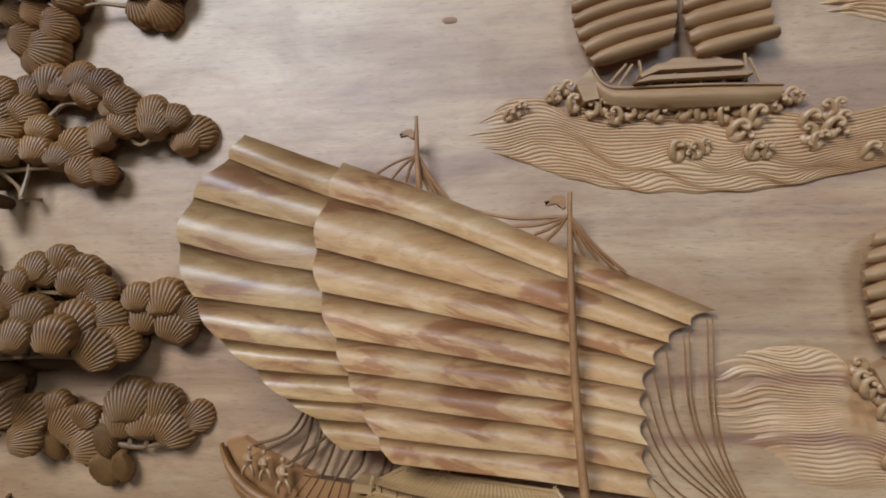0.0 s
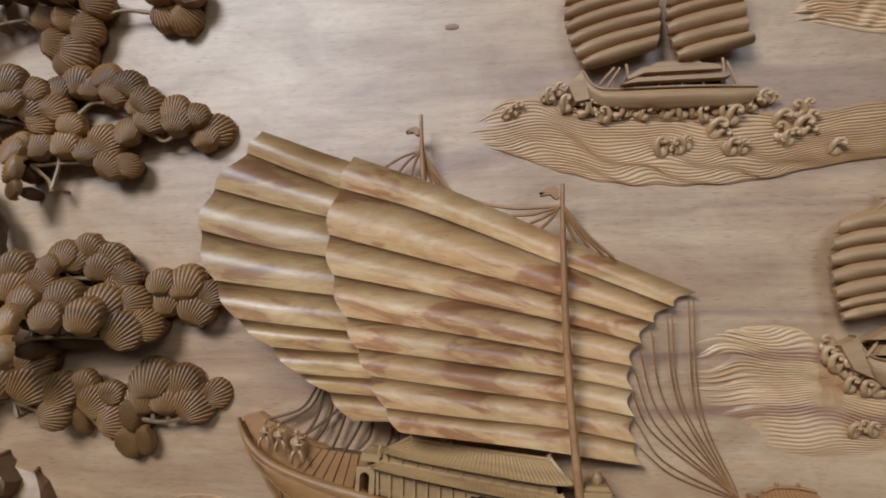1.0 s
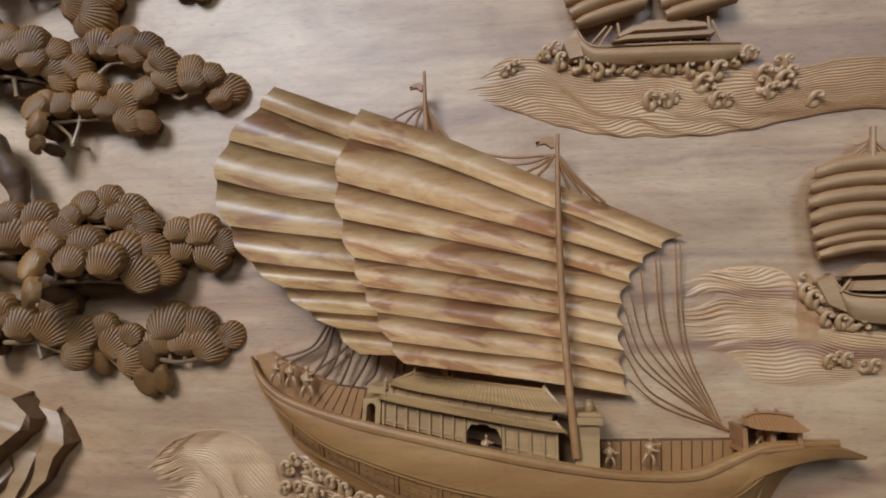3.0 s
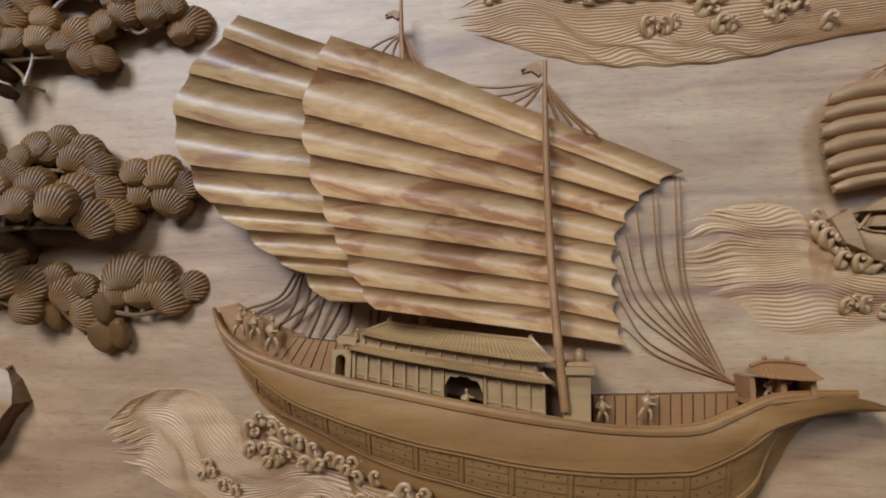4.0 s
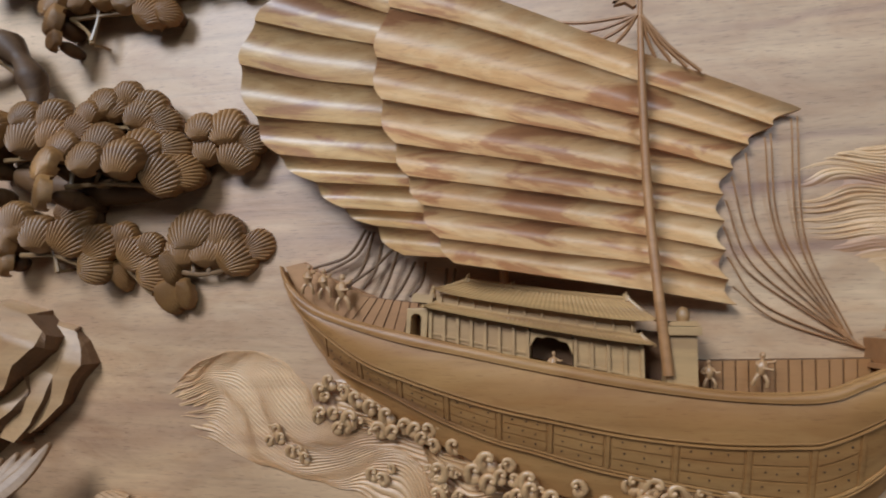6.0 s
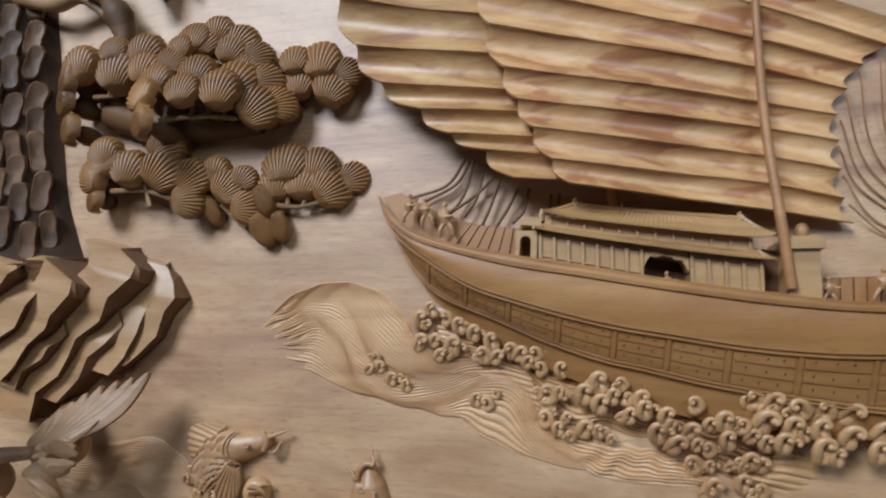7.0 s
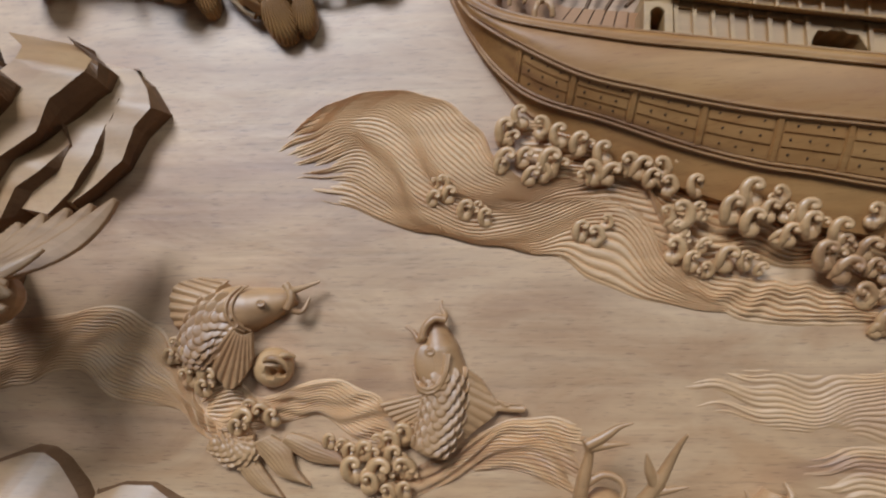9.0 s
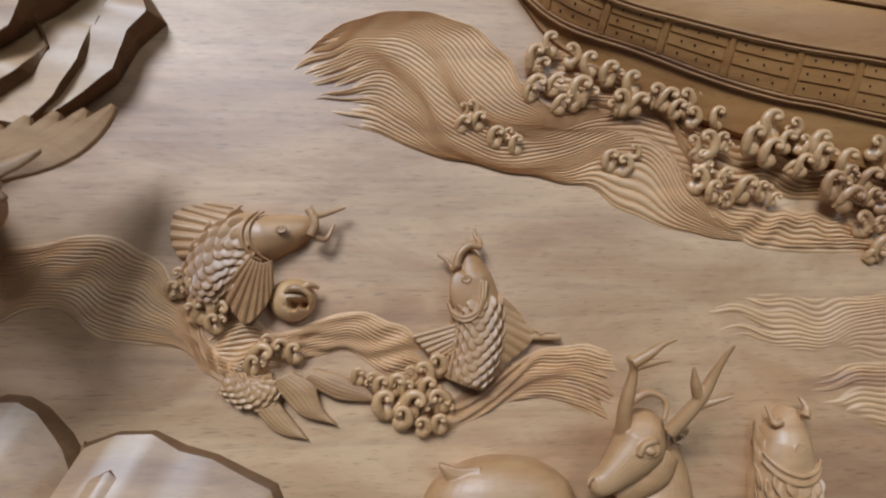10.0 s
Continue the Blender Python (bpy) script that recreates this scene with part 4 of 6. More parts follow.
# prow that runs out past the bow
bm = bmesh.new()
P0 = curve(with_h([(0.321, 1.011), (0.354, 1.021), (0.385, 1.026), (0.416, 1.026), (0.440, 1.019)], [0.042, 0.044, 0.046, 0.044, 0.040]), 24)
P1 = curve(with_h([(0.309, 0.980), (0.341, 0.998), (0.374, 1.010), (0.410, 1.017), (0.439, 1.016)], [0.044, 0.042, 0.042, 0.040, 0.038]), 24)
sheet(bm, [P0 * (1 - v) + P1 * v for v in np.linspace(0, 1, 5)], 0.03)
part("prow", bm, HULL, SHIP, "long upswept prow")
bm = bmesh.new()
P2 = curve(with_h([(0.310, 0.945), (0.336, 0.976), (0.364, 0.996), (0.394, 1.009), (0.445, 1.014)], [0.01, 0.012, 0.018, 0.024, 0.03]), 24)
sheet(bm, [P1 * (1 - v) + P2 * v for v in np.linspace(0, 1, 5)], 0.012)
part("prow_underside", bm, HULL, SHIP)


def carved_figure(x, z, h, s, lean, arm, name="figurine"):
    """A thumb-sized carved figure, kept plain."""
    bm = bmesh.new()
    up = np.array([math.sin(radians(lean)), math.cos(radians(lean))])
    rt = np.array([up[1], -up[0]])
    at = lambda a, b, d=0.0: (x + s * (rt[0] * a + up[0] * b), z + s * (rt[1] * a + up[1] * b), h + s * d)
    tube(bm, curve([at(0, 0.35), at(0, 0.6, 0.05), at(0.02, 0.8)], 6), [0.10 * s, 0.13 * s, 0.15 * s, 0.15 * s, 0.13 * s, 0.06 * s], 8)
    tube(bm, curve([at(-0.05, 0.4), at(-0.16, 0.2, 0.08), at(-0.2, 0.0)], 6), 0.065 * s, 7)
    tube(bm, curve([at(0.05, 0.4), at(0.18, 0.22, 0.08), at(0.2, 0.0)], 6), 0.065 * s, 7)
    tube(bm, curve([at(-0.12, 0.74), at(-0.22 + arm * 0.1, 0.58, 0.12), at(arm * 0.3, 0.55, 0.2)], 6), 0.045 * s, 6)
    tube(bm, curve([at(0.12, 0.74), at(0.26, 0.62 + 0.15 * arm, 0.1), at(0.36, 0.7 + arm * 0.15, 0.15)], 6), 0.045 * s, 6)
    ball(bm, *at(0.01, 0.93), 0.085 * s, 0.1 * s)
    return fused(solid(name, bm, FIGURE, "tiny plain carved figure on the ship's deck", "figurine", "figurines"), 0.0007)


for x, z, s, lean, arm in [(-0.194, 1.080, 0.0299, 0, 0.8), (-0.174, 1.076, 0.0299, -8, 0.6), (-0.154, 1.064, 0.0357, -5, 0.9), (0.190, 0.998, 0.0242, 0, -0.5), (0.230, 1.001, 0.0288, 8, 1)]:
    carved_figure(x, z, 0.024, s, lean, arm)
for x, z, s, lean, arm in [(0.056, 1.004, 0.0228, 0, 0), (0.343, 1.022, 0.0217, 10, -0.6), (0.359, 1.022, 0.0205, -8, 0.5)]:
    carved_figure(x, z, 0.026, s, lean, arm)

# ---------------------------------------------------------------- the two smaller ships


def ribbed_sail(lines, root, h, bulge, name="sail"):
    """A small sail of rounded ribs."""
    sub = tagged(new(name), "ribbed sail of rounded battens")
    sub.parent = root
    cs = [curve(l, 16) for l in lines]
    for a, b in zip(cs, cs[1:]):
        g = np.zeros((9, 16, 3))
        for j in range(9):
            v = j / 8
            for i in range(16):
                end = smooth((i + 0.6) / 3)
                w = 0.5 + (v - 0.5) * (0.55 + 0.45 * end)
                p = a[i] * (1 - w) + b[i] * w
                g[j, i] = p[0], p[1], h + (bulge * math.sin(math.pi * (0.06 + 0.88 * v)) ** 0.7 - bulge * 0.3) * (0.35 + 0.65 * end)
        bm = bmesh.new()
        sheet(bm, g, 0.007)
        part("rib", bm, SHIPLET, sub)
    return sub


SHIPLET = wood("small_ship_wood", (0.485, 0.276, 0.132), (0.405, 0.215, 0.094), (0.255, 0.116, 0.048), 0.46, 0.7, 14.0, 40.0, 0.15, 0.2, 0.15, 11.0, 3.0, shine=0.4, cloud=0.5)
FAR = thing("sailing_ship", "small pale carved ship with two curved ribbed sails", "carved ship")
ribbed_sail([[(0.173, 1.505), (0.210, 1.515), (0.250, 1.526)], [(0.165, 1.517), (0.205, 1.531), (0.254, 1.542)], [(0.158, 1.533), (0.200, 1.547), (0.255, 1.558)], [(0.153, 1.549), (0.198, 1.563), (0.255, 1.574)],
             [(0.150, 1.565), (0.196, 1.579), (0.253, 1.590)], [(0.150, 1.583), (0.196, 1.595), (0.251, 1.606)], [(0.154, 1.601), (0.197, 1.612), (0.249, 1.622)], [(0.162, 1.618), (0.200, 1.629), (0.243, 1.635)]], FAR, 0.022, 0.010)
ribbed_sail([[(0.275, 1.507), (0.310, 1.515), (0.355, 1.527)], [(0.270, 1.522), (0.305, 1.531), (0.348, 1.538)], [(0.265, 1.539), (0.306, 1.548), (0.347, 1.556)], [(0.262, 1.557), (0.304, 1.567), (0.346, 1.574)],
             [(0.263, 1.573), (0.305, 1.582), (0.345, 1.589)], [(0.267, 1.592), (0.306, 1.599), (0.343, 1.603)], [(0.273, 1.607), (0.307, 1.613), (0.340, 1.618)]], FAR, 0.022, 0.010)


def small_hull(root, top, low, h0, h1, name="small_hull"):
    a, b = curve(top, 30), curve(low, 30)
    g = np.zeros((7, 30, 3))
    for j in range(7):
        v = j / 6
        for i in range(30):
            p = a[i] * (1 - v) + b[i] * v
            g[j, i] = p[0], p[1], h0 + (h1 - h0) * math.sin(math.pi * (0.15 + 0.7 * v)) * math.sin(math.pi * (0.08 + 0.84 * i / 29)) ** 0.5
    bm = bmesh.new()
    sheet(bm, g, 0.02)
    part(name, bm, SHIPLET, root, "plain curved planking")
    for c, dv in ((a, 0.0), (a * 0.72 + b * 0.28, 0.0)):
        bm = bmesh.new()
        tube(bm, [(p[0], p[1], h0 + (h1 - h0) * 0.75 * math.sin(math.pi * (0.08 + 0.84 * i / 29)) ** 0.5) for i, p in enumerate(c)], 0.0014, 6)
        part("moulding", bm, SHIPLET, root)


small_hull(FAR, [(0.170, 1.508), (0.177, 1.493), (0.190, 1.483), (0.227, 1.481), (0.282, 1.480), (0.325, 1.479), (0.358, 1.478)], [(0.174, 1.476), (0.185, 1.467), (0.205, 1.462), (0.244, 1.459), (0.288, 1.458), (0.331, 1.458), (0.353, 1.462)], 0.008, 0.024)
bm = bmesh.new()
slab(bm, [(0.152, 1.490), (0.169, 1.507), (0.177, 1.471), (0.160, 1.468)], 0.0, 0.018, 0.001)
part("stern_panel", bm, SHIPLET, FAR, smooth=False)
for q, hh in (([(0.215, 1.492), (0.233, 1.503), (0.302, 1.504), (0.317, 1.501), (0.319, 1.496), (0.304, 1.496), (0.235, 1.496), (0.217, 1.489)], 0.025), ([(0.209, 1.483), (0.225, 1.490), (0.321, 1.490), (0.327, 1.488), (0.321, 1.485), (0.227, 1.485)], 0.027),
              ([(0.237, 1.504), (0.251, 1.511), (0.295, 1.511), (0.303, 1.506)], 0.018)):
    bm = bmesh.new()
    slab(bm, q, 0.016, hh, 0.0012)
    part("roof", bm, SHIPLET, FAR, "low cabin roof", smooth=False)
# dark sheet behind the posts, painted as the shade inside the cabin
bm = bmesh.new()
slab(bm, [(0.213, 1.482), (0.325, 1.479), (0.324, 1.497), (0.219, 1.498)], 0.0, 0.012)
part("cabin_side", bm, BROWN_AND_SHADE, FAR, smooth=False)
for p in [(0.227, 1.488), (0.252, 1.488), (0.277, 1.487), (0.299, 1.487), (0.319, 1.488)]:
    bm = bmesh.new()
    box(bm, p[0] - 0.0014, p[0] + 0.0014, p[1] - 0.006, p[1] + 0.006, 0.005, 0.020)
    part("post", bm, SHIPLET, FAR, smooth=False)
for a, b in ([(0.218, 1.511), (0.220, 1.496)], [(0.322, 1.512), (0.323, 1.486)], [(0.211, 1.507), (0.196, 1.485)], [(0.205, 1.508), (0.188, 1.489)], [(0.326, 1.507), (0.336, 1.480)]):
    rod("stay", [(*a, 0.016), ((a[0] + b[0]) / 2, (a[1] + b[1]) / 2, 0.016), (*b, 0.014)], 0.0017, SHIPLET, FAR, 5, 6)

SIDE = thing("sailing_ship", "small carved ship with one square ribbed sail, dark streaks on it", "carved ship")
ribbed_sail([
    [(0.427, 1.328), (0.451, 1.334), (0.486, 1.338), (0.534, 1.339)],
    [(0.418, 1.308), (0.441, 1.314), (0.476, 1.318), (0.524, 1.318)],
    [(0.412, 1.291), (0.436, 1.297), (0.471, 1.301), (0.519, 1.301)],
    [(0.412, 1.274), (0.435, 1.280), (0.470, 1.284), (0.518, 1.283)],
    [(0.413, 1.257), (0.436, 1.263), (0.471, 1.268), (0.518, 1.267)],
    [(0.415, 1.241), (0.438, 1.247), (0.472, 1.252), (0.520, 1.250)],
    [(0.418, 1.231), (0.441, 1.237), (0.475, 1.241), (0.522, 1.239)],
    [(0.420, 1.219), (0.444, 1.225), (0.478, 1.230), (0.525, 1.226)],
], SIDE, 0.022, 0.010)
small_hull(SIDE, [(0.434, 1.207), (0.440, 1.191), (0.455, 1.183), (0.494, 1.181), (0.549, 1.184), (0.582, 1.189)], [(0.443, 1.170), (0.453, 1.157), (0.473, 1.152), (0.506, 1.151), (0.550, 1.154), (0.577, 1.162)], 0.008, 0.022)
bm = bmesh.new()
slab(bm, [(0.416, 1.197), (0.433, 1.205), (0.445, 1.163), (0.427, 1.171)], 0.0, 0.018, 0.001)
part("stern_panel", bm, SHIPLET, SIDE, smooth=False)
for q, hh in (([(0.440, 1.202), (0.464, 1.216), (0.563, 1.218), (0.573, 1.211), (0.474, 1.203)], 0.022), ([(0.446, 1.187), (0.451, 1.197), (0.572, 1.200), (0.574, 1.193), (0.472, 1.186)], 0.024)):
    bm = bmesh.new()
    slab(bm, q, 0.006, hh, 0.0016)
    part("roof", bm, SHIPLET, SIDE, "low cabin roof", smooth=False)
# dark sheet under the roofs, with the cabin's shade in its colour
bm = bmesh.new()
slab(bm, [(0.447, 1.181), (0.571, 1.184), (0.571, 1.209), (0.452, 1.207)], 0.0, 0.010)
part("cabin_side", bm, BROWN_AND_SHADE, SIDE, smooth=False)
rod("mast", with_h([(0.484, 1.366), (0.480, 1.327)], 0.024), 0.0034, SHIPLET, SIDE, 5, 8)
for a, b in ([(0.484, 1.352), (0.457, 1.333)], [(0.484, 1.349), (0.465, 1.333)], [(0.485, 1.355), (0.469, 1.349)], [(0.487, 1.353), (0.508, 1.334)], [(0.486, 1.351), (0.499, 1.334)], [(0.439, 1.185), (0.457, 1.207)]):
    rod("stay", [(*a, 0.018), ((a[0] + b[0]) / 2, (a[1] + b[1]) / 2 - 0.001, 0.016), (*b, 0.014)], 0.0015, SHIPLET, SIDE, 5, 6)

# ---------------------------------------------------------------- foam
FOAM = wood("foam_wood", (0.610, 0.350, 0.162), (0.520, 0.280, 0.118), (0.340, 0.160, 0.064), 0.40, 0.5, 12.0, 40.0, 0.15, 0.3, 0.65, 12.0)


def curl_mesh(lean, bulb, twin, mirror):
    """A curling crest of foam about one unit in radius: a thick stem that rolls over into a round head above a small hollow."""
    bm = bmesh.new()

    def hook(dx, dz, dh, k, turn):
        c, s = math.cos(radians(turn)), math.sin(radians(turn))
        line = [(-1.1 + lean, -1.7, -1.0), (-1.0 + 0.6 * lean, -1.2, -0.70), (-0.90, -0.6, -0.32), (-0.80, 0.0, 0.0), (-0.52, 0.50, 0.22), (0.0, 0.72, 0.36), (0.48, 0.56, 0.42), (0.66, 0.18, 0.42), (0.48, -0.10, 0.38), (0.26, 0.02, 0.36)]
        p = curve([(mirror * ((x * c - z * s) * k + dx), (x * s + z * c) * k + dz, h * k + dh) for x, z, h in line], 34)
        r = np.interp(np.linspace(0, 1, 34), [0, 0.15, 0.35, 0.55, 0.75, 1], [0.22, 0.50, 0.54, 0.42, 0.31, 0.26])
        tube(bm, p, r * k, 14, 0.9)
        ball(bm, *p[-1], bulb * 0.7 * k, seg=12)

    hook(0, 0, 0, 1.0, 0)
    if twin:
        hook(1.1, -0.55, -0.25, 0.68, -12)
    # the swell that carries it
    ball(bm, mirror * -0.2, -1.0, -0.9, 1.0, 0.9, 0.6, seg=12)
    ob = fused(new("foam_curl", mesh_of("foam_curl", bm, FOAM)), 0.06)
    me = ob.data
    bpy.data.objects.remove(ob)
    return me


CURLS = [curl_mesh(*q) for q in ((0.1, 0.44, False, 1), (0.4, 0.42, True, 1), (0.0, 0.46, False, 1), (0.5, 0.44, False, 1), (0.9, 0.42, True, -1), (0.3, 0.46, False, 1), (1.2, 0.42, False, -1))]


KEEL_LINE = by_length(KEEL, 60)


def foam(label, spots, low, grow=1.0, spin=28, high=0.0):
    root = thing("foam_crest", label, "carved foam", "carved foam")
    for x, z, r in spots:
        r = min(r * grow, 0.0082)
        lift = low + (high - low) * min(1.0, max(0.0, 1 - (float(np.interp(x, KEEL_LINE[:, 0], KEEL_LINE[:, 1])) - z) / 0.045)) if high else low
        r *= 1.0 * rnd.uniform(0.92, 1.12)
        m = Matrix.Translation(V(x, z, lift + 0.35 * r)) @ Matrix.Rotation(radians(rnd.uniform(-spin, spin)), 4, "Y") @ Matrix.Diagonal((r, r * 1.0, r, 1))
        shared("foam_curl", rnd.choice(CURLS), root, m)
        q = 0.7 * r
        if rnd.random() > 0.2:
            continue
        m = Matrix.Translation(V(x + rnd.choice((-1, 1)) * r * rnd.uniform(0.7, 1.1), z - r * rnd.uniform(0.3, 1.0), lift + 0.1 * q)) @ Matrix.Rotation(radians(rnd.uniform(-45, 45)), 4, "Y") @ Matrix.Diagonal((q, q, q, 1))
        shared("foam_curl", rnd.choice(CURLS), root, m)
    return root


foam("curling foam along the large ship's waterline", [(-0.183, 0.982, 0.0071), (-0.172, 0.992, 0.0062), (-0.156, 0.983, 0.0057), (-0.142, 0.976, 0.0057), (-0.126, 0.969, 0.0057), (-0.109, 0.961, 0.0062), (-0.182, 0.959, 0.0062), (-0.167, 0.960, 0.0057), (-0.148, 0.956, 0.0090), (-0.162, 0.945, 0.0052), (-0.090, 0.952, 0.0062), (-0.079, 0.949, 0.0057), (-0.066, 0.949, 0.0057), (-0.053, 0.950, 0.0048), (-0.072, 0.941, 0.0048), (-0.061, 0.935, 0.0052), (-0.041, 0.935, 0.0052), (-0.029, 0.942, 0.0043), (-0.118, 0.947, 0.0067), (-0.102, 0.945, 0.0057)], 0.006, 1.08, high=0.012)
foam("knotted foam heaped against the large ship's side", [(-0.054, 0.912, 0.0070), (-0.042, 0.914, 0.0047), (-0.055, 0.901, 0.0052), (-0.006, 0.926, 0.0080), (-0.019, 0.915, 0.0070), (-0.004, 0.906, 0.0094), (0.007, 0.913, 0.0056), (0.019, 0.911, 0.0052), (0.032, 0.911, 0.0070), (0.034, 0.903, 0.0061), (0.022, 0.896, 0.0056), (-0.057, 0.887, 0.0061), (-0.044, 0.878, 0.0052), (-0.034, 0.871, 0.0042), (-0.018, 0.880, 0.0061), (-0.007, 0.878, 0.0052), (0.006, 0.871, 0.0038), (0.013, 0.924, 0.0047), (-0.035, 0.889, 0.0042)], 0.006, 1.08, high=0.024)
foam("knotted foam heaped under the large ship's hull", [(0.053, 0.898, 0.0066), (0.076, 0.909, 0.0061), (0.046, 0.882, 0.0066), (0.075, 0.885, 0.0061), (0.064, 0.871, 0.0084), (0.080, 0.872, 0.0052), (0.089, 0.892, 0.0052), (0.101, 0.896, 0.0070), (0.104, 0.879, 0.0070), (0.115, 0.892, 0.0056), (0.124, 0.883, 0.0056), (0.135, 0.878, 0.0061), (0.075, 0.853, 0.0066), (0.091, 0.852, 0.0047), (0.095, 0.834, 0.0066), (0.114, 0.856, 0.0052), (0.124, 0.860, 0.0056), (0.134, 0.857, 0.0052), (0.119, 0.839, 0.0070), (0.132, 0.833, 0.0052), (0.057, 0.889, 0.0047), (0.088, 0.868, 0.0052)], 0.006, 1.08, high=0.026)
foam("knotted foam running on along the hull", [(0.125, 0.916, 0.0069), (0.141, 0.914, 0.0075), (0.159, 0.909, 0.0075), (0.180, 0.909, 0.0069), (0.202, 0.907, 0.0075), (0.136, 0.897, 0.0075), (0.156, 0.894, 0.0081), (0.177, 0.893, 0.0075), (0.201, 0.888, 0.0081), (0.225, 0.893, 0.0069), (0.149, 0.880, 0.0069), (0.180, 0.876, 0.0075), (0.246, 0.888, 0.0069), (0.220, 0.877, 0.0069), (0.267, 0.883, 0.0075)], 0.008, 1.08, high=0.026)
foam("small foam curls on the water beside the ship", [(-0.233, 0.940, 0.0043), (-0.239, 0.928, 0.0048), (-0.227, 0.931, 0.0043), (-0.214, 0.919, 0.0048), (-0.199, 0.913, 0.0048), (-0.205, 0.920, 0.0034)], 0.004, 1.1)
foam("small foam curls on the water", [(-0.125, 0.902, 0.0053), (-0.115, 0.898, 0.0058), (-0.106, 0.908, 0.0043)], 0.004, 1.1)
foam("row of foam curls under a small ship", [(0.133, 1.485, 0.0067), (0.145, 1.491, 0.0055), (0.151, 1.474, 0.0067), (0.161, 1.479, 0.0055), (0.170, 1.466, 0.0067), (0.181, 1.468, 0.0055), (0.193, 1.458, 0.0061), (0.208, 1.461, 0.0067), (0.220, 1.464, 0.0061), (0.229, 1.461, 0.0055), (0.240, 1.457, 0.0061), (0.250, 1.463, 0.0055), (0.262, 1.462, 0.0073), (0.279, 1.460, 0.0067), (0.293, 1.461, 0.0061), (0.301, 1.454, 0.0061), (0.313, 1.462, 0.0073), (0.325, 1.456, 0.0067), (0.335, 1.451, 0.0073), (0.343, 1.464, 0.0061), (0.356, 1.463, 0.0061), (0.367, 1.470, 0.0067), (0.375, 1.468, 0.0048)], 0.008, 0.95)
foam("scattered foam curls on the waves", [(0.255, 1.419, 0.0067), (0.272, 1.418, 0.0055), (0.283, 1.422, 0.0055), (0.332, 1.416, 0.0067), (0.343, 1.415, 0.0055), (0.318, 1.437, 0.0073), (0.386, 1.445, 0.0073), (0.381, 1.431, 0.0067), (0.389, 1.423, 0.0055), (0.400, 1.455, 0.0067), (0.412, 1.457, 0.0055), (0.407, 1.436, 0.0073), (0.415, 1.444, 0.0055), (0.395, 1.425, 0.0049), (0.439, 1.411, 0.0061), (0.084, 1.465, 0.0043), (0.097, 1.472, 0.0049), (0.091, 1.469, 0.0043)], 0.005, 1.1)
foam("foam curls round a small ship's stern", [(0.408, 1.201, 0.0063), (0.410, 1.188, 0.0063), (0.417, 1.181, 0.0070), (0.428, 1.176, 0.0077), (0.436, 1.168, 0.0063), (0.430, 1.159, 0.0063), (0.444, 1.156, 0.0063), (0.460, 1.156, 0.0070), (0.477, 1.158, 0.0070), (0.499, 1.155, 0.0070), (0.429, 1.113, 0.0056), (0.437, 1.117, 0.0056), (0.446, 1.115, 0.0056), (0.462, 1.108, 0.0056), (0.473, 1.109, 0.0056)], 0.006, 1.05)
CARP_FOAM = foam("foam curls beside a leaping fish", [(-0.443, 0.812, 0.0048), (-0.434, 0.812, 0.0044), (-0.447, 0.803, 0.0042), (-0.430, 0.802, 0.0072), (-0.426, 0.789, 0.0068), (-0.414, 0.787, 0.0060), (-0.419, 0.779, 0.0046), (-0.384, 0.756, 0.0070), (-0.381, 0.765, 0.0042), (-0.372, 0.761, 0.0052), (-0.363, 0.758, 0.0050), (-0.391, 0.750, 0.0042)], 0.008, 1.1)
foam("foam curls under a leaping fish", [(-0.317, 0.741, 0.0040), (-0.308, 0.738, 0.0040), (-0.301, 0.734, 0.0052), (-0.299, 0.722, 0.0066), (-0.278, 0.721, 0.0070), (-0.272, 0.742, 0.0066), (-0.262, 0.748, 0.0054), (-0.287, 0.712, 0.0060), (-0.262, 0.723, 0.0060), (-0.273, 0.705, 0.0054), (-0.260, 0.707, 0.0048), (-0.290, 0.735, 0.0056), (-0.283, 0.731, 0.0050), (-0.268, 0.732, 0.0056)], 0.008, 1.1)

def foam_head(x, z, r, root):
    """A round head of foam with two deep holes under a rolled lip."""
    bm = bmesh.new()
    ball(bm, x, z, 0.2 * r, r, 0.95 * r, 0.75 * r, 0, 40)
    for v in bm.verts:
        for dx, dz, hole in ((0.08, -0.22, 0.22), (0.50, -0.20, 0.20)):
            d = math.hypot(v.co.x - x - dx * r, v.co.z - z - dz * r) / (hole * r)
            if d < 1.3 and v.co.y < 0:
                v.co.y += 0.8 * r * smooth((1.3 - d) * 1.4)
    for lip, thick in (([(-0.25, 0.30, 0.72), (0.05, 0.48, 0.86), (0.45, 0.46, 0.86), (0.78, 0.22, 0.74), (0.88, -0.06, 0.55)], 0.17), ([(0.50, 0.55, 0.75), (0.85, 0.62, 0.62), (1.15, 0.50, 0.40)], 0.16)):
        tube(bm, curve([(x + a * r, z + b * r, c * r + 0.2 * r) for a, b, c in lip], 14), np.interp(np.linspace(0, 1, 14), [0, 0.3, 1], [0.4 * thick * r, thick * r, 0.6 * thick * r]), 9)
    part("foam_head", bm, FOAM, root)


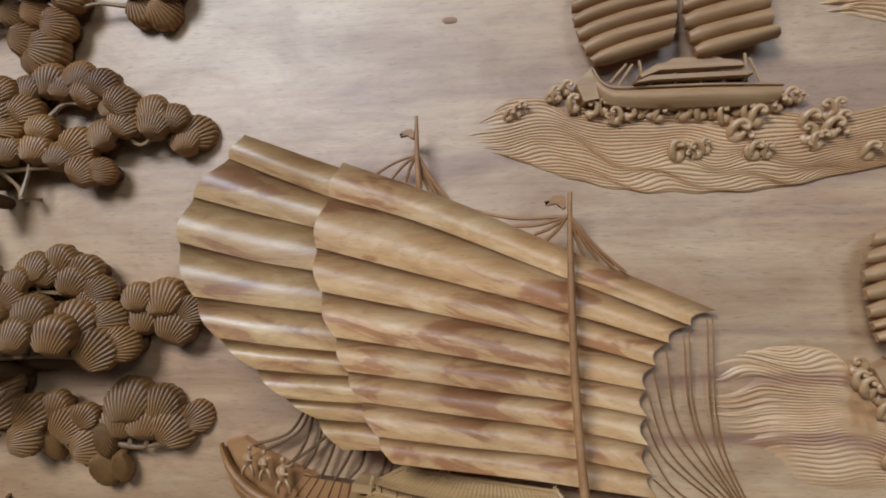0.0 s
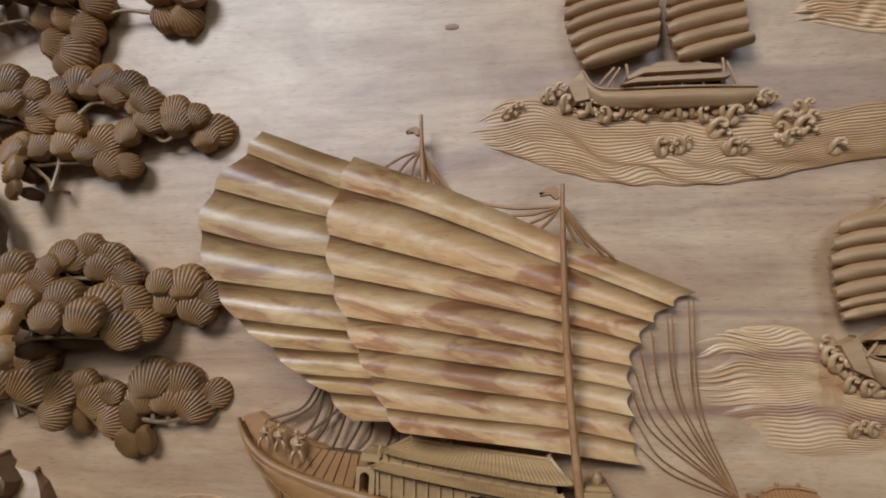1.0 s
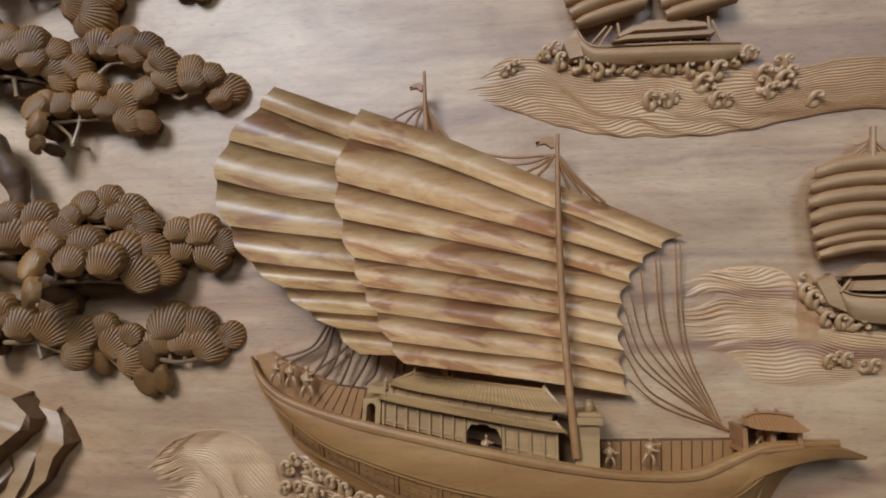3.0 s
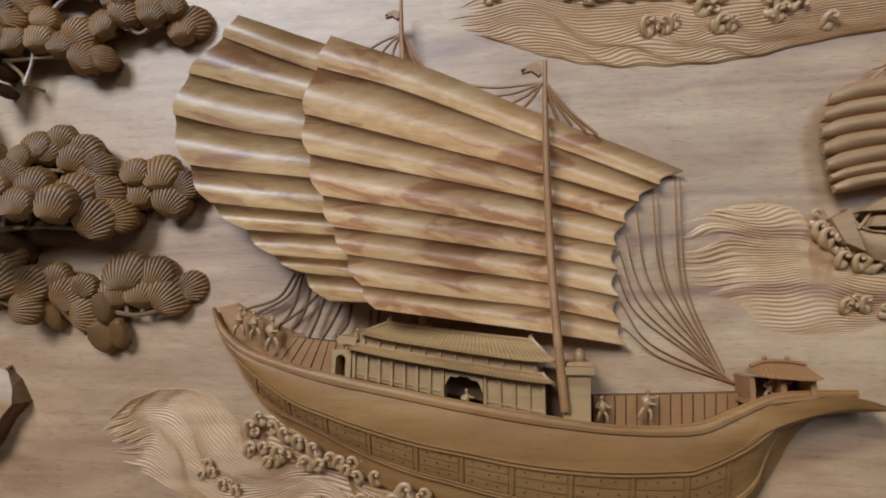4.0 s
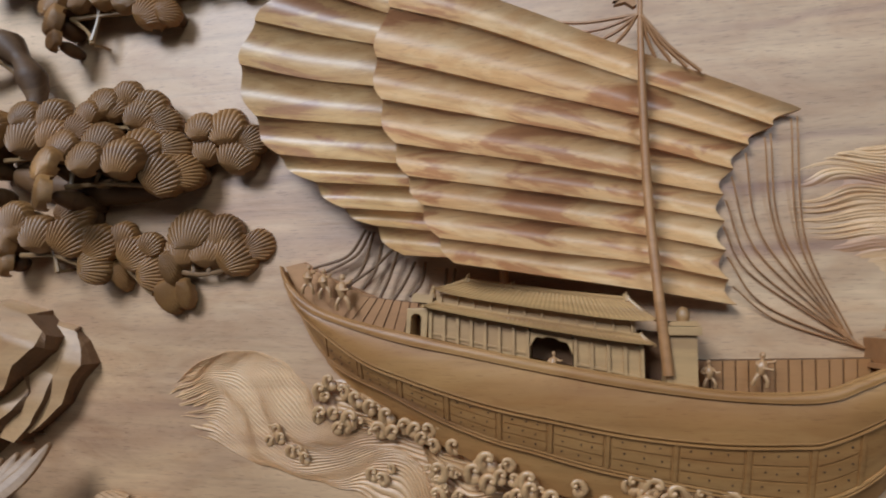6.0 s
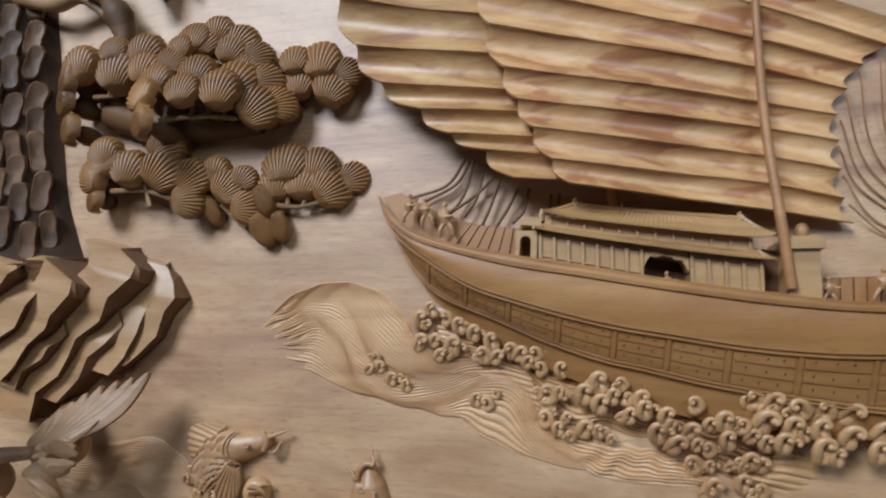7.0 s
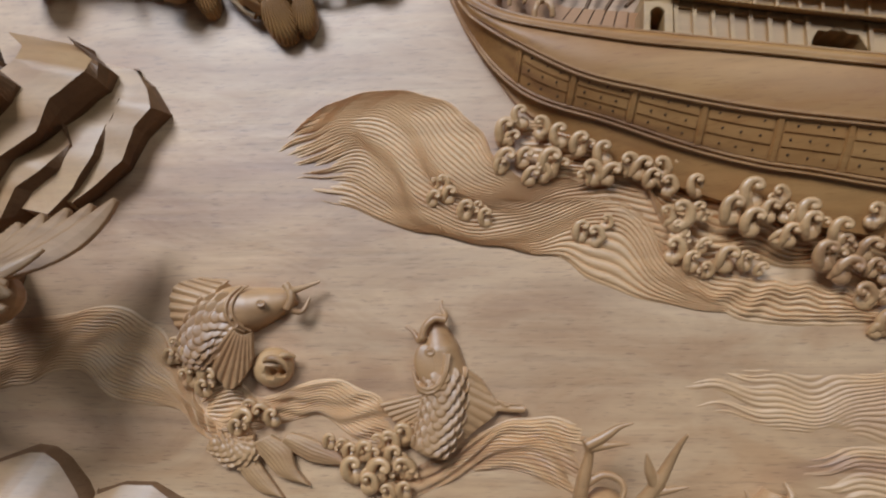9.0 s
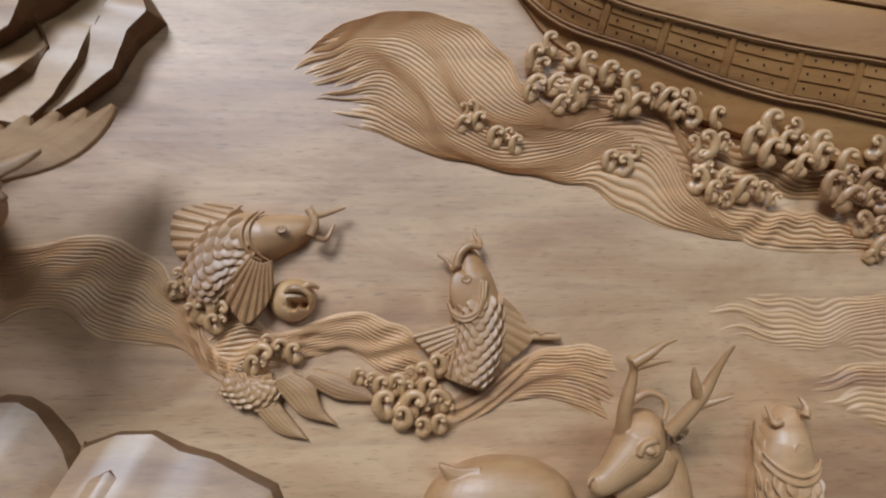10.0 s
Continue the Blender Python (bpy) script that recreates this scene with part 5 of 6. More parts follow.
foam_head(-0.3655, 0.7935, 0.0165, CARP_FOAM)
wave_strands("foam_bank", [(-0.196, 0.988), (-0.160, 0.994), (-0.122, 0.976), (-0.090, 0.961), (-0.027, 0.946), (-0.002, 0.935), (0.041, 0.919), (0.090, 0.909), (0.149, 0.901), (0.199, 0.894)], [(-0.184, 0.947), (-0.151, 0.940), (-0.109, 0.938), (-0.072, 0.930), (-0.053, 0.882), (0.017, 0.875), (0.071, 0.860), (0.105, 0.839), (0.155, 0.826), (0.201, 0.824)], 12, 0.013, 0.004, 8, (0.04, 0.04), 0.0022, "carved swell under knots of foam", 21, FOAM)
wave_strands("foam_bank", [(0.124, 1.484), (0.177, 1.472), (0.257, 1.464), (0.322, 1.461), (0.377, 1.473)], [(0.141, 1.458), (0.188, 1.449), (0.256, 1.442), (0.327, 1.438), (0.376, 1.455)], 5, 0.009, 0.002, 8, (0.06, 0.06), 0.002, "carved swell under a small ship", 22)

# ---------------------------------------------------------------- pine tree


def fan_mesh(ribs, dome, seed):
    """A needle cluster cut as a scallop shell of one unit radius: ribs that spread from the hinge over a domed back."""
    r = random.Random(seed)
    bm = bmesh.new()
    na, nr = ribs * 6, 11
    g = np.zeros((nr, na + 1, 3))
    reach = [r.uniform(0.95, 1.05) for _ in range(ribs + 1)]
    hinge = np.array([0.0, -1.55])
    for i in range(na + 1):
        s = -1 + 2 * i / na
        w = math.asin(0.97 / 1.55) * s
        d = np.array([math.sin(w), math.cos(w)])
        mid, half = 1.55 * math.cos(w), math.sqrt(max(0.02, 1 - (1.55 * math.sin(w)) ** 2))
        groove = abs(math.sin(math.pi * i / 6)) ** 0.7
        for j in range(nr):
            v = j / (nr - 1)
            run = mid + half * (-1 + 2 * v) * (1.0 if v < 0.5 else 1 + (reach[i // 6] - 1) * (2 * v - 1) + 0.035 * (groove - 0.6) * (2 * v - 1))
            p = hinge + d * run
            far = min(1.0, p[0] ** 2 + p[1] ** 2)
            h = dome * math.sqrt(1.02 - far) + 0.13 * (0.25 + 0.75 * v) * (groove - 0.8)
            if j in (0, nr - 1):
                h -= 0.16
            g[j, i] = p[0], p[1] * 0.94, h
    sheet(bm, g, 0.34)
    return mesh_of("needle_fan", bm, PINE)


FANS = [fan_mesh(11, 0.30, 1), fan_mesh(13, 0.26, 2), fan_mesh(12, 0.34, 3), fan_mesh(12, 0.30, 4)]


def pine_branch(label, fans, spars):
    """A branch: fans laid over one another like shells on an added dark core, with a lattice of thin spars beneath."""
    root = thing("pine_branch", label, "carved pine", "pine branches")
    bm = bmesh.new()
    for k, (x, z, h, r, way, *slim) in enumerate(fans):
        wide = slim[0] if slim else 1.0
        roll = 22 * math.cos(radians(way))
        m = (Matrix.Translation(V(x, z, max(h, 0.25 * r))) @ Matrix.Rotation(radians(roll), 4, "Z") @ Matrix.Rotation(radians(-(way - 90)), 4, "Y") @ Matrix.Rotation(radians(rnd.uniform(-16, 2)), 4, "X")
             @ Matrix.Diagonal((r * 0.97 * wide, r, r * 0.97, 1)))
        shared("needle_fan", FANS[rnd.randrange(4)], root, m)
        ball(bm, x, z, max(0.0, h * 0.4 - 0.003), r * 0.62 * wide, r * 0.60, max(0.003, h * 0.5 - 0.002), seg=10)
    # added core that blocks light and colours the gaps as shade
    core = fused(new("bough", mesh_of("bough", bm, BROWN_AND_SHADE)), 0.003)
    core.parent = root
    for pts in spars:
        p = [pts[0], pts[1]] if len(pts) == 2 else pts
        rod("spar", [(x, z, h + 0.002) for x, z, h in p], [0.0034, 0.0022, 0.0032], SPAR, root, 9, 7)
        x, z, h = p[-1]
        bm = bmesh.new()
        tube(bm, [(x, z, h + 0.001), (x, z + 0.004, h * 0.5), (x, z + 0.006, -0.002)], [0.0022, 0.0018, 0.002], 7)
        part("strut", bm, SPAR, root)
    return root


CREST = [(-0.580, 1.529, 0.055, 0.0226, 90), (-0.541, 1.520, 0.056, 0.0254, 90), (-0.573, 1.508, 0.056, 0.0252, 92), (-0.536, 1.497, 0.054, 0.0235, 88), (-0.512, 1.511, 0.045, 0.0208, 70), (-0.514, 1.487, 0.045, 0.0208, 60), (-0.486, 1.490, 0.035, 0.0225, 50), (-0.501, 1.470, 0.039, 0.0193, 30), (-0.490, 1.515, 0.032, 0.0208, 98), (-0.463, 1.525, 0.030, 0.0240, 92), (-0.444, 1.517, 0.030, 0.0192, 80), (-0.424, 1.530, 0.031, 0.0208, 95), (-0.387, 1.516, 0.033, 0.0208, 60), (-0.407, 1.507, 0.032, 0.0210, 60), (-0.361, 1.492, 0.034, 0.0218, 50), (-0.358, 1.469, 0.031, 0.0210, 60), (-0.374, 1.486, 0.034, 0.0168, 85)]
TIP = [(-0.327, 1.483, 0.030, 0.0200, 95), (-0.322, 1.467, 0.030, 0.0218, 85), (-0.301, 1.474, 0.026, 0.0192, 80), (-0.276, 1.459, 0.012, 0.0224, 40), (-0.292, 1.451, 0.015, 0.0218, 95), (-0.390, 1.456, 0.029, 0.0208, 105)]
SPRAY = [(-0.464, 1.466, 0.034, 0.0192, 70), (-0.418, 1.445, 0.028, 0.0240, 50), (-0.470, 1.442, 0.035, 0.0216, 90), (-0.440, 1.433, 0.032, 0.0200, 80), (-0.385, 1.413, 0.026, 0.0168, 25), (-0.409, 1.416, 0.026, 0.0226, 55), (-0.525, 1.445, 0.042, 0.0145, 90), (-0.504, 1.439, 0.038, 0.0208, 90), (-0.535, 1.433, 0.044, 0.0226, 110), (-0.532, 1.409, 0.045, 0.0216, 150), (-0.527, 1.382, 0.046, 0.0144, 185)]
TOP = [(-0.489, 1.614, 0.028, 0.0198, 0), (-0.457, 1.596, 0.029, 0.0226, 10), (-0.518, 1.614, 0.029, 0.0185, -15), (-0.468, 1.566, 0.029, 0.0252, 0), (-0.501, 1.580, 0.026, 0.0226, 5), (-0.481, 1.549, 0.030, 0.0181, -5), (-0.355, 1.614, 0.016, 0.0226, -60), (-0.326, 1.608, 0.016, 0.0225, -40)]
MID = [(-0.463, 1.284, 0.051, 0.0176, 100), (-0.451, 1.300, 0.043, 0.0224, 95), (-0.424, 1.310, 0.036, 0.0192, 85), (-0.437, 1.294, 0.040, 0.0184, 75), (-0.394, 1.297, 0.032, 0.0200, 55), (-0.407, 1.285, 0.035, 0.0208, 80), (-0.369, 1.274, 0.036, 0.0184, 30), (-0.377, 1.260, 0.038, 0.0185, 50), (-0.354, 1.243, 0.036, 0.0200, 20), (-0.482, 1.245, 0.062, 0.0224, 100), (-0.432, 1.249, 0.061, 0.0238, 90), (-0.388, 1.243, 0.048, 0.0264, 75), (-0.340, 1.216, 0.034, 0.0216, 25), (-0.440, 1.226, 0.072, 0.0224, 92), (-0.399, 1.226, 0.065, 0.0256, 86), (-0.363, 1.210, 0.046, 0.0264, 50)]
MIDTIP = [(-0.329, 1.267, 0.032, 0.0192, 92), (-0.300, 1.267, 0.027, 0.0256, 92), (-0.268, 1.252, 0.022, 0.0182, 35), (-0.328, 1.243, 0.024, 0.0203, 95), (-0.286, 1.236, 0.023, 0.0240, 70)]
LEFT = [(-0.549, 1.289, 0.053, 0.0202, 90), (-0.506, 1.285, 0.052, 0.0232, 80), (-0.544, 1.264, 0.052, 0.0288, 90), (-0.501, 1.260, 0.055, 0.0232, 80), (-0.466, 1.268, 0.055, 0.0184, 60), (-0.487, 1.220, 0.077, 0.0224, 125), (-0.477, 1.185, 0.087, 0.0203, 180)]
LOW = [(-0.556, 1.160, 0.041, 0.0218, 95), (-0.482, 1.171, 0.037, 0.0224, 40), (-0.527, 1.150, 0.041, 0.0248, 88), (-0.483, 1.145, 0.040, 0.0264, 55), (-0.450, 1.138, 0.032, 0.0240, 45), (-0.454, 1.111, 0.029, 0.0216, 10), (-0.426, 1.146, 0.025, 0.0192, 90), (-0.388, 1.136, 0.024, 0.0161, 60), (-0.405, 1.126, 0.026, 0.0224, 50), (-0.383, 1.104, 0.018, 0.0224, 15)]
LOWTIP = [(-0.343, 1.153, 0.017, 0.0304, 95), (-0.304, 1.150, 0.015, 0.0240, 80), (-0.353, 1.130, 0.017, 0.0232, 95), (-0.321, 1.133, 0.016, 0.0248, 90), (-0.262, 1.136, 0.006, 0.0189, 30), (-0.286, 1.126, 0.011, 0.0266, 45)]
DROOP = [(-0.434, 1.101, 0.013, 0.0216, -65, 0.50), (-0.364, 1.110, 0.021, 0.0224, -70, 0.55), (-0.367, 1.076, 0.015, 0.0232, -60, 0.60), (-0.347, 1.080, 0.015, 0.0200, -80, 0.50)]
EXTRA = [(-0.591, 1.273, 0.058, 0.0256, 105), (-0.610, 1.258, 0.055, 0.0226, 165), (-0.617, 1.233, 0.050, 0.0210, 180), (-0.612, 1.199, 0.045, 0.0208, 185), (-0.563, 1.167, 0.042, 0.0240, 105), (-0.581, 1.142, 0.038, 0.0224, 150), (-0.583, 1.118, 0.030, 0.0192, 180)]
SPARS_A = [[(-0.363, 1.458, 0.020), (-0.343, 1.442, 0.020), (-0.320, 1.456, 0.020)], [(-0.462, 1.482, 0.022), (-0.443, 1.497, 0.021), (-0.405, 1.491, 0.022)], [(-0.519, 1.416, 0.027), (-0.495, 1.397, 0.024), (-0.487, 1.381, 0.025)], [(-0.488, 1.385, 0.025), (-0.483, 1.418, 0.023), (-0.484, 1.428, 0.023)], [(-0.516, 1.416, 0.026), (-0.481, 1.418, 0.023), (-0.438, 1.420, 0.020)], [(-0.612, 1.481, 0.035), (-0.578, 1.479, 0.034), (-0.524, 1.471, 0.027)], [(-0.578, 1.479, 0.034), (-0.574, 1.453, 0.031)], [(-0.554, 1.494, 0.034), (-0.550, 1.477, 0.032)], [(-0.493, 1.469, 0.024), (-0.532, 1.467, 0.028)], [(-0.629, 1.598, 0.031), (-0.589, 1.610, 0.028), (-0.551, 1.618, 0.022)], [(-0.613, 1.633, 0.028), (-0.598, 1.607, 0.029)], [(-0.584, 1.632, 0.026), (-0.577, 1.611, 0.026)], [(-0.551, 1.618, 0.022), (-0.526, 1.598, 0.019)], [(-0.457, 1.611, 0.020), (-0.417, 1.623, 0.018), (-0.378, 1.620, 0.013)]]
SPARS_M = [[(-0.482, 1.199, 0.048), (-0.452, 1.201, 0.046), (-0.421, 1.202, 0.042), (-0.392, 1.201, 0.035)], [(-0.443, 1.215, 0.045), (-0.445, 1.200, 0.045)], [(-0.401, 1.215, 0.040), (-0.407, 1.201, 0.040)], [(-0.426, 1.215, 0.042), (-0.420, 1.201, 0.041)], [(-0.477, 1.215, 0.046), (-0.477, 1.200, 0.047)], [(-0.467, 1.270, 0.035), (-0.439, 1.272, 0.031), (-0.414, 1.270, 0.027)], [(-0.452, 1.281, 0.031), (-0.445, 1.270, 0.033)], [(-0.431, 1.281, 0.027), (-0.424, 1.270, 0.029)], [(-0.584, 1.238, 0.037), (-0.555, 1.238, 0.037), (-0.534, 1.241, 0.038)], [(-0.567, 1.249, 0.035), (-0.561, 1.238, 0.037)], [(-0.547, 1.252, 0.035), (-0.541, 1.240, 0.038)]]
SPARS_L = [[(-0.355, 1.105, 0.012), (-0.324, 1.102, 0.012), (-0.288, 1.110, 0.010)], [(-0.340, 1.120, 0.012), (-0.338, 1.104, 0.012)], [(-0.317, 1.121, 0.012), (-0.319, 1.102, 0.012)], [(-0.299, 1.121, 0.011), (-0.300, 1.107, 0.011)], [(-0.515, 1.133, 0.026), (-0.505, 1.105, 0.026)], [(-0.558, 1.125, 0.027), (-0.514, 1.124, 0.026), (-0.477, 1.114, 0.026)], [(-0.535, 1.136, 0.027), (-0.536, 1.124, 0.026)], [(-0.421, 1.108, 0.012), (-0.401, 1.088, 0.010), (-0.389, 1.081, 0.010)]]
# boughs above, mostly out of sight; HIGH is raised to shade the board
HIGH = [(x, z, h, 0.024, way) for x, z, h, way in ((-0.61, 1.665, 0.085, 90), (-0.57, 1.66, 0.08, 95), (-0.53, 1.655, 0.07, 80), (-0.485, 1.648, 0.05, 60), (-0.445, 1.635, 0.03, 30), (-0.655, 1.63, 0.085, 110), (-0.65, 1.67, 0.085, 100), (-0.36, 1.645, 0.03, 60), (-0.32, 1.64, 0.03, 50))]
WEST = [(x, z, 0.055, 0.024, way) for x, z, way in ((-0.63, 1.52, 100), (-0.615, 1.545, 95), (-0.66, 1.50, 110), (-0.62, 1.49, 120))]
pine_branch("brown carved pine branch with ribbed needle fans, topmost of the tree", HIGH + TOP, SPARS_A[9:])
pine_branch("brown carved pine branch with ribbed needle fans reaching towards the sails", WEST + CREST + TIP, SPARS_A[:2] + SPARS_A[5:9])
pine_branch("brown carved pine spray hanging below a longer branch", SPRAY, SPARS_A[2:5])
pine_branch("thick brown carved pine branch standing far out from the board", MID + MIDTIP, SPARS_M[:8])
pine_branch("brown carved pine tufts growing close to the trunk", EXTRA[:4] + LEFT, SPARS_M[8:])
pine_branch("lowest brown carved pine branch, drooping tips, hollow beneath", EXTRA[4:] + LOW + LOWTIP + DROOP, SPARS_L)


def tree_trunk():
    """A thick half-round trunk in scaly bark."""
    root = thing("tree", "thick dark carved pine trunk with deep scaly bark plates", "carved trunk", kind="")
    right = curve([(-0.727, 1.672), (-0.704, 1.486), (-0.683, 1.328), (-0.669, 1.238), (-0.654, 1.151), (-0.637, 1.095), (-0.614, 1.045), (-0.601, 1.020)], 40)
    left = right - np.array([0.235, 0.0])
    n = 22
    g = np.zeros((40, n, 3))
    for i in range(40):
        for j in range(n):
            v = j / (n - 1)
            p = left[i] * (1 - v) + right[i] * v
            g[i, j] = p[0], p[1], -0.004 + 0.058 * math.sin(math.pi * v) ** 0.6 + 0.003 * noise.noise((p[0] * 30, p[1] * 18, 2))
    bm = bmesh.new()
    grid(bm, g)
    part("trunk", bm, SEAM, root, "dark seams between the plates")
    plates = []
    for k in range(6):
        bm = bmesh.new()
        r = random.Random(k)
        nn = 18
        waist, lean = r.uniform(0.68, 0.86), r.uniform(-0.08, 0.08)
        rim = []
        for w in np.linspace(0, 6.283, nn, endpoint=False):
            x, z = (math.copysign(abs(v) ** 0.75, v) * 0.5 for v in (math.cos(w), math.sin(w)))
            x = x * (waist + (1 - waist) * min(1, abs(2.2 * z - 0.15)) ** 1.3) * (1.0 if z > 0 else 0.92) + lean * z * 2
            rim.append((x * r.uniform(0.95, 1.04), z * r.uniform(0.96, 1.04)))
        rings = [[bm.verts.new(V(x * f, z * f, h)) for x, z in rim] for f, h in ((1.0, 0.0), (0.97, 0.20), (0.86, 0.29), (0.62, 0.24), (0.28, 0.16))]
        for a, b in zip(rings, rings[1:]):
            for i in range(nn):
                bm.faces.new((a[i], a[(i + 1) % nn], b[(i + 1) % nn], b[i]))
        bm.faces.new(rings[-1])
        plates.append(mesh_of("bark_plate", bm, BARK))
    for row in range(15):
        for col in range(11):
            u = (row + 0.5 * (col % 2) + rnd.uniform(-0.16, 0.16)) / 15.5
            v = (col + 0.5 + rnd.uniform(-0.05, 0.05)) / 11.4
            i = min(int(u * 39), 38)
            p = left[i] * (1 - v) + right[i] * v
            h = -0.004 + 0.058 * math.sin(math.pi * v) ** 0.6
            tilt = -math.atan2(0.058 * 0.6 * math.pi * math.cos(math.pi * v) * math.sin(math.pi * v) ** -0.4, 0.235)
            m = Matrix.Translation(V(p[0], p[1], h + 0.001)) @ Matrix.Rotation(tilt, 4, "Z") @ Matrix.Rotation(radians(rnd.uniform(-9, 9)), 4, "Y") @ Matrix.Diagonal((0.0262 * rnd.uniform(0.92, 1.08), 0.022, 0.0520 * rnd.uniform(0.9, 1.12), 1))
            shared("bark_plate", rnd.choice(plates), root, m)
    rod("limb", with_h([(-0.652, 1.414), (-0.602, 1.385), (-0.571, 1.353), (-0.556, 1.319), (-0.556, 1.289), (-0.568, 1.259)], [0.03, 0.035, 0.034, 0.032, 0.03, 0.028]), [0.017, 0.012, 0.020, 0.011, 0.018, 0.011, 0.015, 0.009], BARK, root, 36, 14, "gnarled limb")
    rod("limb", with_h([(-0.726, 1.386), (-0.670, 1.370), (-0.628, 1.377), (-0.592, 1.351)], [0.03, 0.03, 0.028, 0.02]), [0.011, 0.008, 0.010, 0.007, 0.006], SPAR, root, 18, 10)
    # added dark limbs, unseen as such, that stand in for shade behind the fans
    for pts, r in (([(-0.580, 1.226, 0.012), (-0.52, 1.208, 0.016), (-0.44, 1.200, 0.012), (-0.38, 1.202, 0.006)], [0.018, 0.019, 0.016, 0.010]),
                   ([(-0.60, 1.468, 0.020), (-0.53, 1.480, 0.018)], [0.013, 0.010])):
        rod("limb", pts, r, BROWN_AND_SHADE, root, 24, 12)


tree_trunk()

# ---------------------------------------------------------------- rocks


def facets(points, m=4):
    """Points of a broken line, m to each straight piece."""
    p = np.array(points, float)
    out = [p[i] * (1 - s) + p[i + 1] * s for i in range(len(p) - 1) for s in np.arange(m) / m]
    return np.array(out + [p[-1]])


def cliff(label, strata, back, dip, sink=-0.004, rounded=True, name="rock_cliff"):
    """A cliff of tilted strata: each one is a flat pale top that ends in a sharp crest and breaks off steeply."""
    root = thing(name, label, "carved rock", "carved rocks")
    for crest, foot, lo, hi in strata:
        e, f = facets(crest), facets(foot)
        n = len(e)
        rows = []
        start = np.clip(0.45 + 0.55 * np.arange(n) / 8, 0, 1) if rounded else np.ones(n)
        lean = np.clip(0.3 + 0.7 * np.arange(n) / 10, 0.3, 1) if rounded else np.ones(n)
        for v in (1.0, 0.66, 0.33, 0.0):
            q = e + np.array(back) * v
            rows.append(with_h(q, [max(-0.003, hi * start[i] - dip * v * lean[i] + (0.0010 if rounded else 0.0) * noise.noise((i * 0.5, v * 3, hi * 90))) for i in range(n)]))
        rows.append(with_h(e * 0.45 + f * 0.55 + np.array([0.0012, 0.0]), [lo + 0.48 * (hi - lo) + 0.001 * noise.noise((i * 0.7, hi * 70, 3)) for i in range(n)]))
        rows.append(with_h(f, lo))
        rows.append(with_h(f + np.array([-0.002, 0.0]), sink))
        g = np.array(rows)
        # sides take the darker wood, with shade put into their colour
        for name, piece, material, label in (("rock_top", g[:4], ROCK, ""), ("broken_side", g[3:], ROCK_SHADE, "steep broken side, shade put into its colour")):
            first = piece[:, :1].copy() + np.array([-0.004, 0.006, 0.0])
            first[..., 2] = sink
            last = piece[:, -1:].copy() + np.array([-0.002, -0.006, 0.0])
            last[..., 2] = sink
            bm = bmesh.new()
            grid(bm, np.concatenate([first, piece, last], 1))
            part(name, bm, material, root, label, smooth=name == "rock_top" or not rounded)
    return root


CLIFF = [
    ([(-0.491, 1.037), (-0.477, 1.018), (-0.469, 1.000), (-0.482, 0.984), (-0.490, 0.956), (-0.515, 0.933), (-0.529, 0.922)], [(-0.498, 1.040), (-0.480, 1.027), (-0.463, 1.001), (-0.482, 0.981), (-0.495, 0.955), (-0.522, 0.932), (-0.536, 0.921)], 0.000, 0.022),
    ([(-0.497, 1.008), (-0.507, 0.987), (-0.511, 0.960), (-0.525, 0.933), (-0.544, 0.912)], [(-0.500, 1.009), (-0.505, 0.986), (-0.510, 0.960), (-0.526, 0.934), (-0.546, 0.913)], 0.014, 0.028),
    ([(-0.539, 1.056), (-0.514, 1.037), (-0.509, 1.021), (-0.536, 1.000), (-0.545, 0.973), (-0.574, 0.953), (-0.582, 0.933), (-0.594, 0.911), (-0.622, 0.892), (-0.627, 0.859)], [(-0.534, 1.056), (-0.503, 1.031), (-0.505, 1.016), (-0.536, 0.989), (-0.551, 0.975), (-0.569, 0.956), (-0.585, 0.933), (-0.603, 0.912), (-0.629, 0.881), (-0.640, 0.859)], 0.026, 0.046),
    ([(-0.542, 0.985), (-0.533, 0.969), (-0.543, 0.949), (-0.566, 0.932), (-0.576, 0.907), (-0.603, 0.880)], [(-0.539, 0.986), (-0.530, 0.968), (-0.538, 0.947), (-0.557, 0.930), (-0.570, 0.913), (-0.609, 0.877)], 0.020, 0.036),
    ([(-0.622, 1.044), (-0.580, 1.021), (-0.565, 1.000), (-0.585, 0.980), (-0.592, 0.963), (-0.612, 0.947), (-0.627, 0.924), (-0.643, 0.907)], [(-0.610, 1.044), (-0.562, 1.011), (-0.568, 0.997), (-0.584, 0.981), (-0.599, 0.964), (-0.626, 0.942), (-0.647, 0.917), (-0.660, 0.901)], 0.048, 0.070),
    ([(-0.595, 0.976), (-0.583, 0.958), (-0.597, 0.944), (-0.606, 0.930), (-0.630, 0.916), (-0.637, 0.896)], [(-0.591, 0.976), (-0.586, 0.957), (-0.598, 0.939), (-0.613, 0.925), (-0.635, 0.914), (-0.647, 0.893)], 0.042, 0.058),
    ([(-0.634, 1.041), (-0.609, 1.014), (-0.609, 0.990), (-0.621, 0.965), (-0.656, 0.945)], [(-0.645, 1.041), (-0.625, 1.007), (-0.624, 0.987), (-0.637, 0.965), (-0.672, 0.937)], 0.050, 0.080),
    ([(-0.670, 1.033), (-0.632, 1.037), (-0.628, 1.023), (-0.642, 1.002), (-0.664, 0.989)], [(-0.689, 1.035), (-0.637, 1.035), (-0.635, 1.021), (-0.656, 0.996), (-0.677, 0.977)], 0.060, 0.088)]
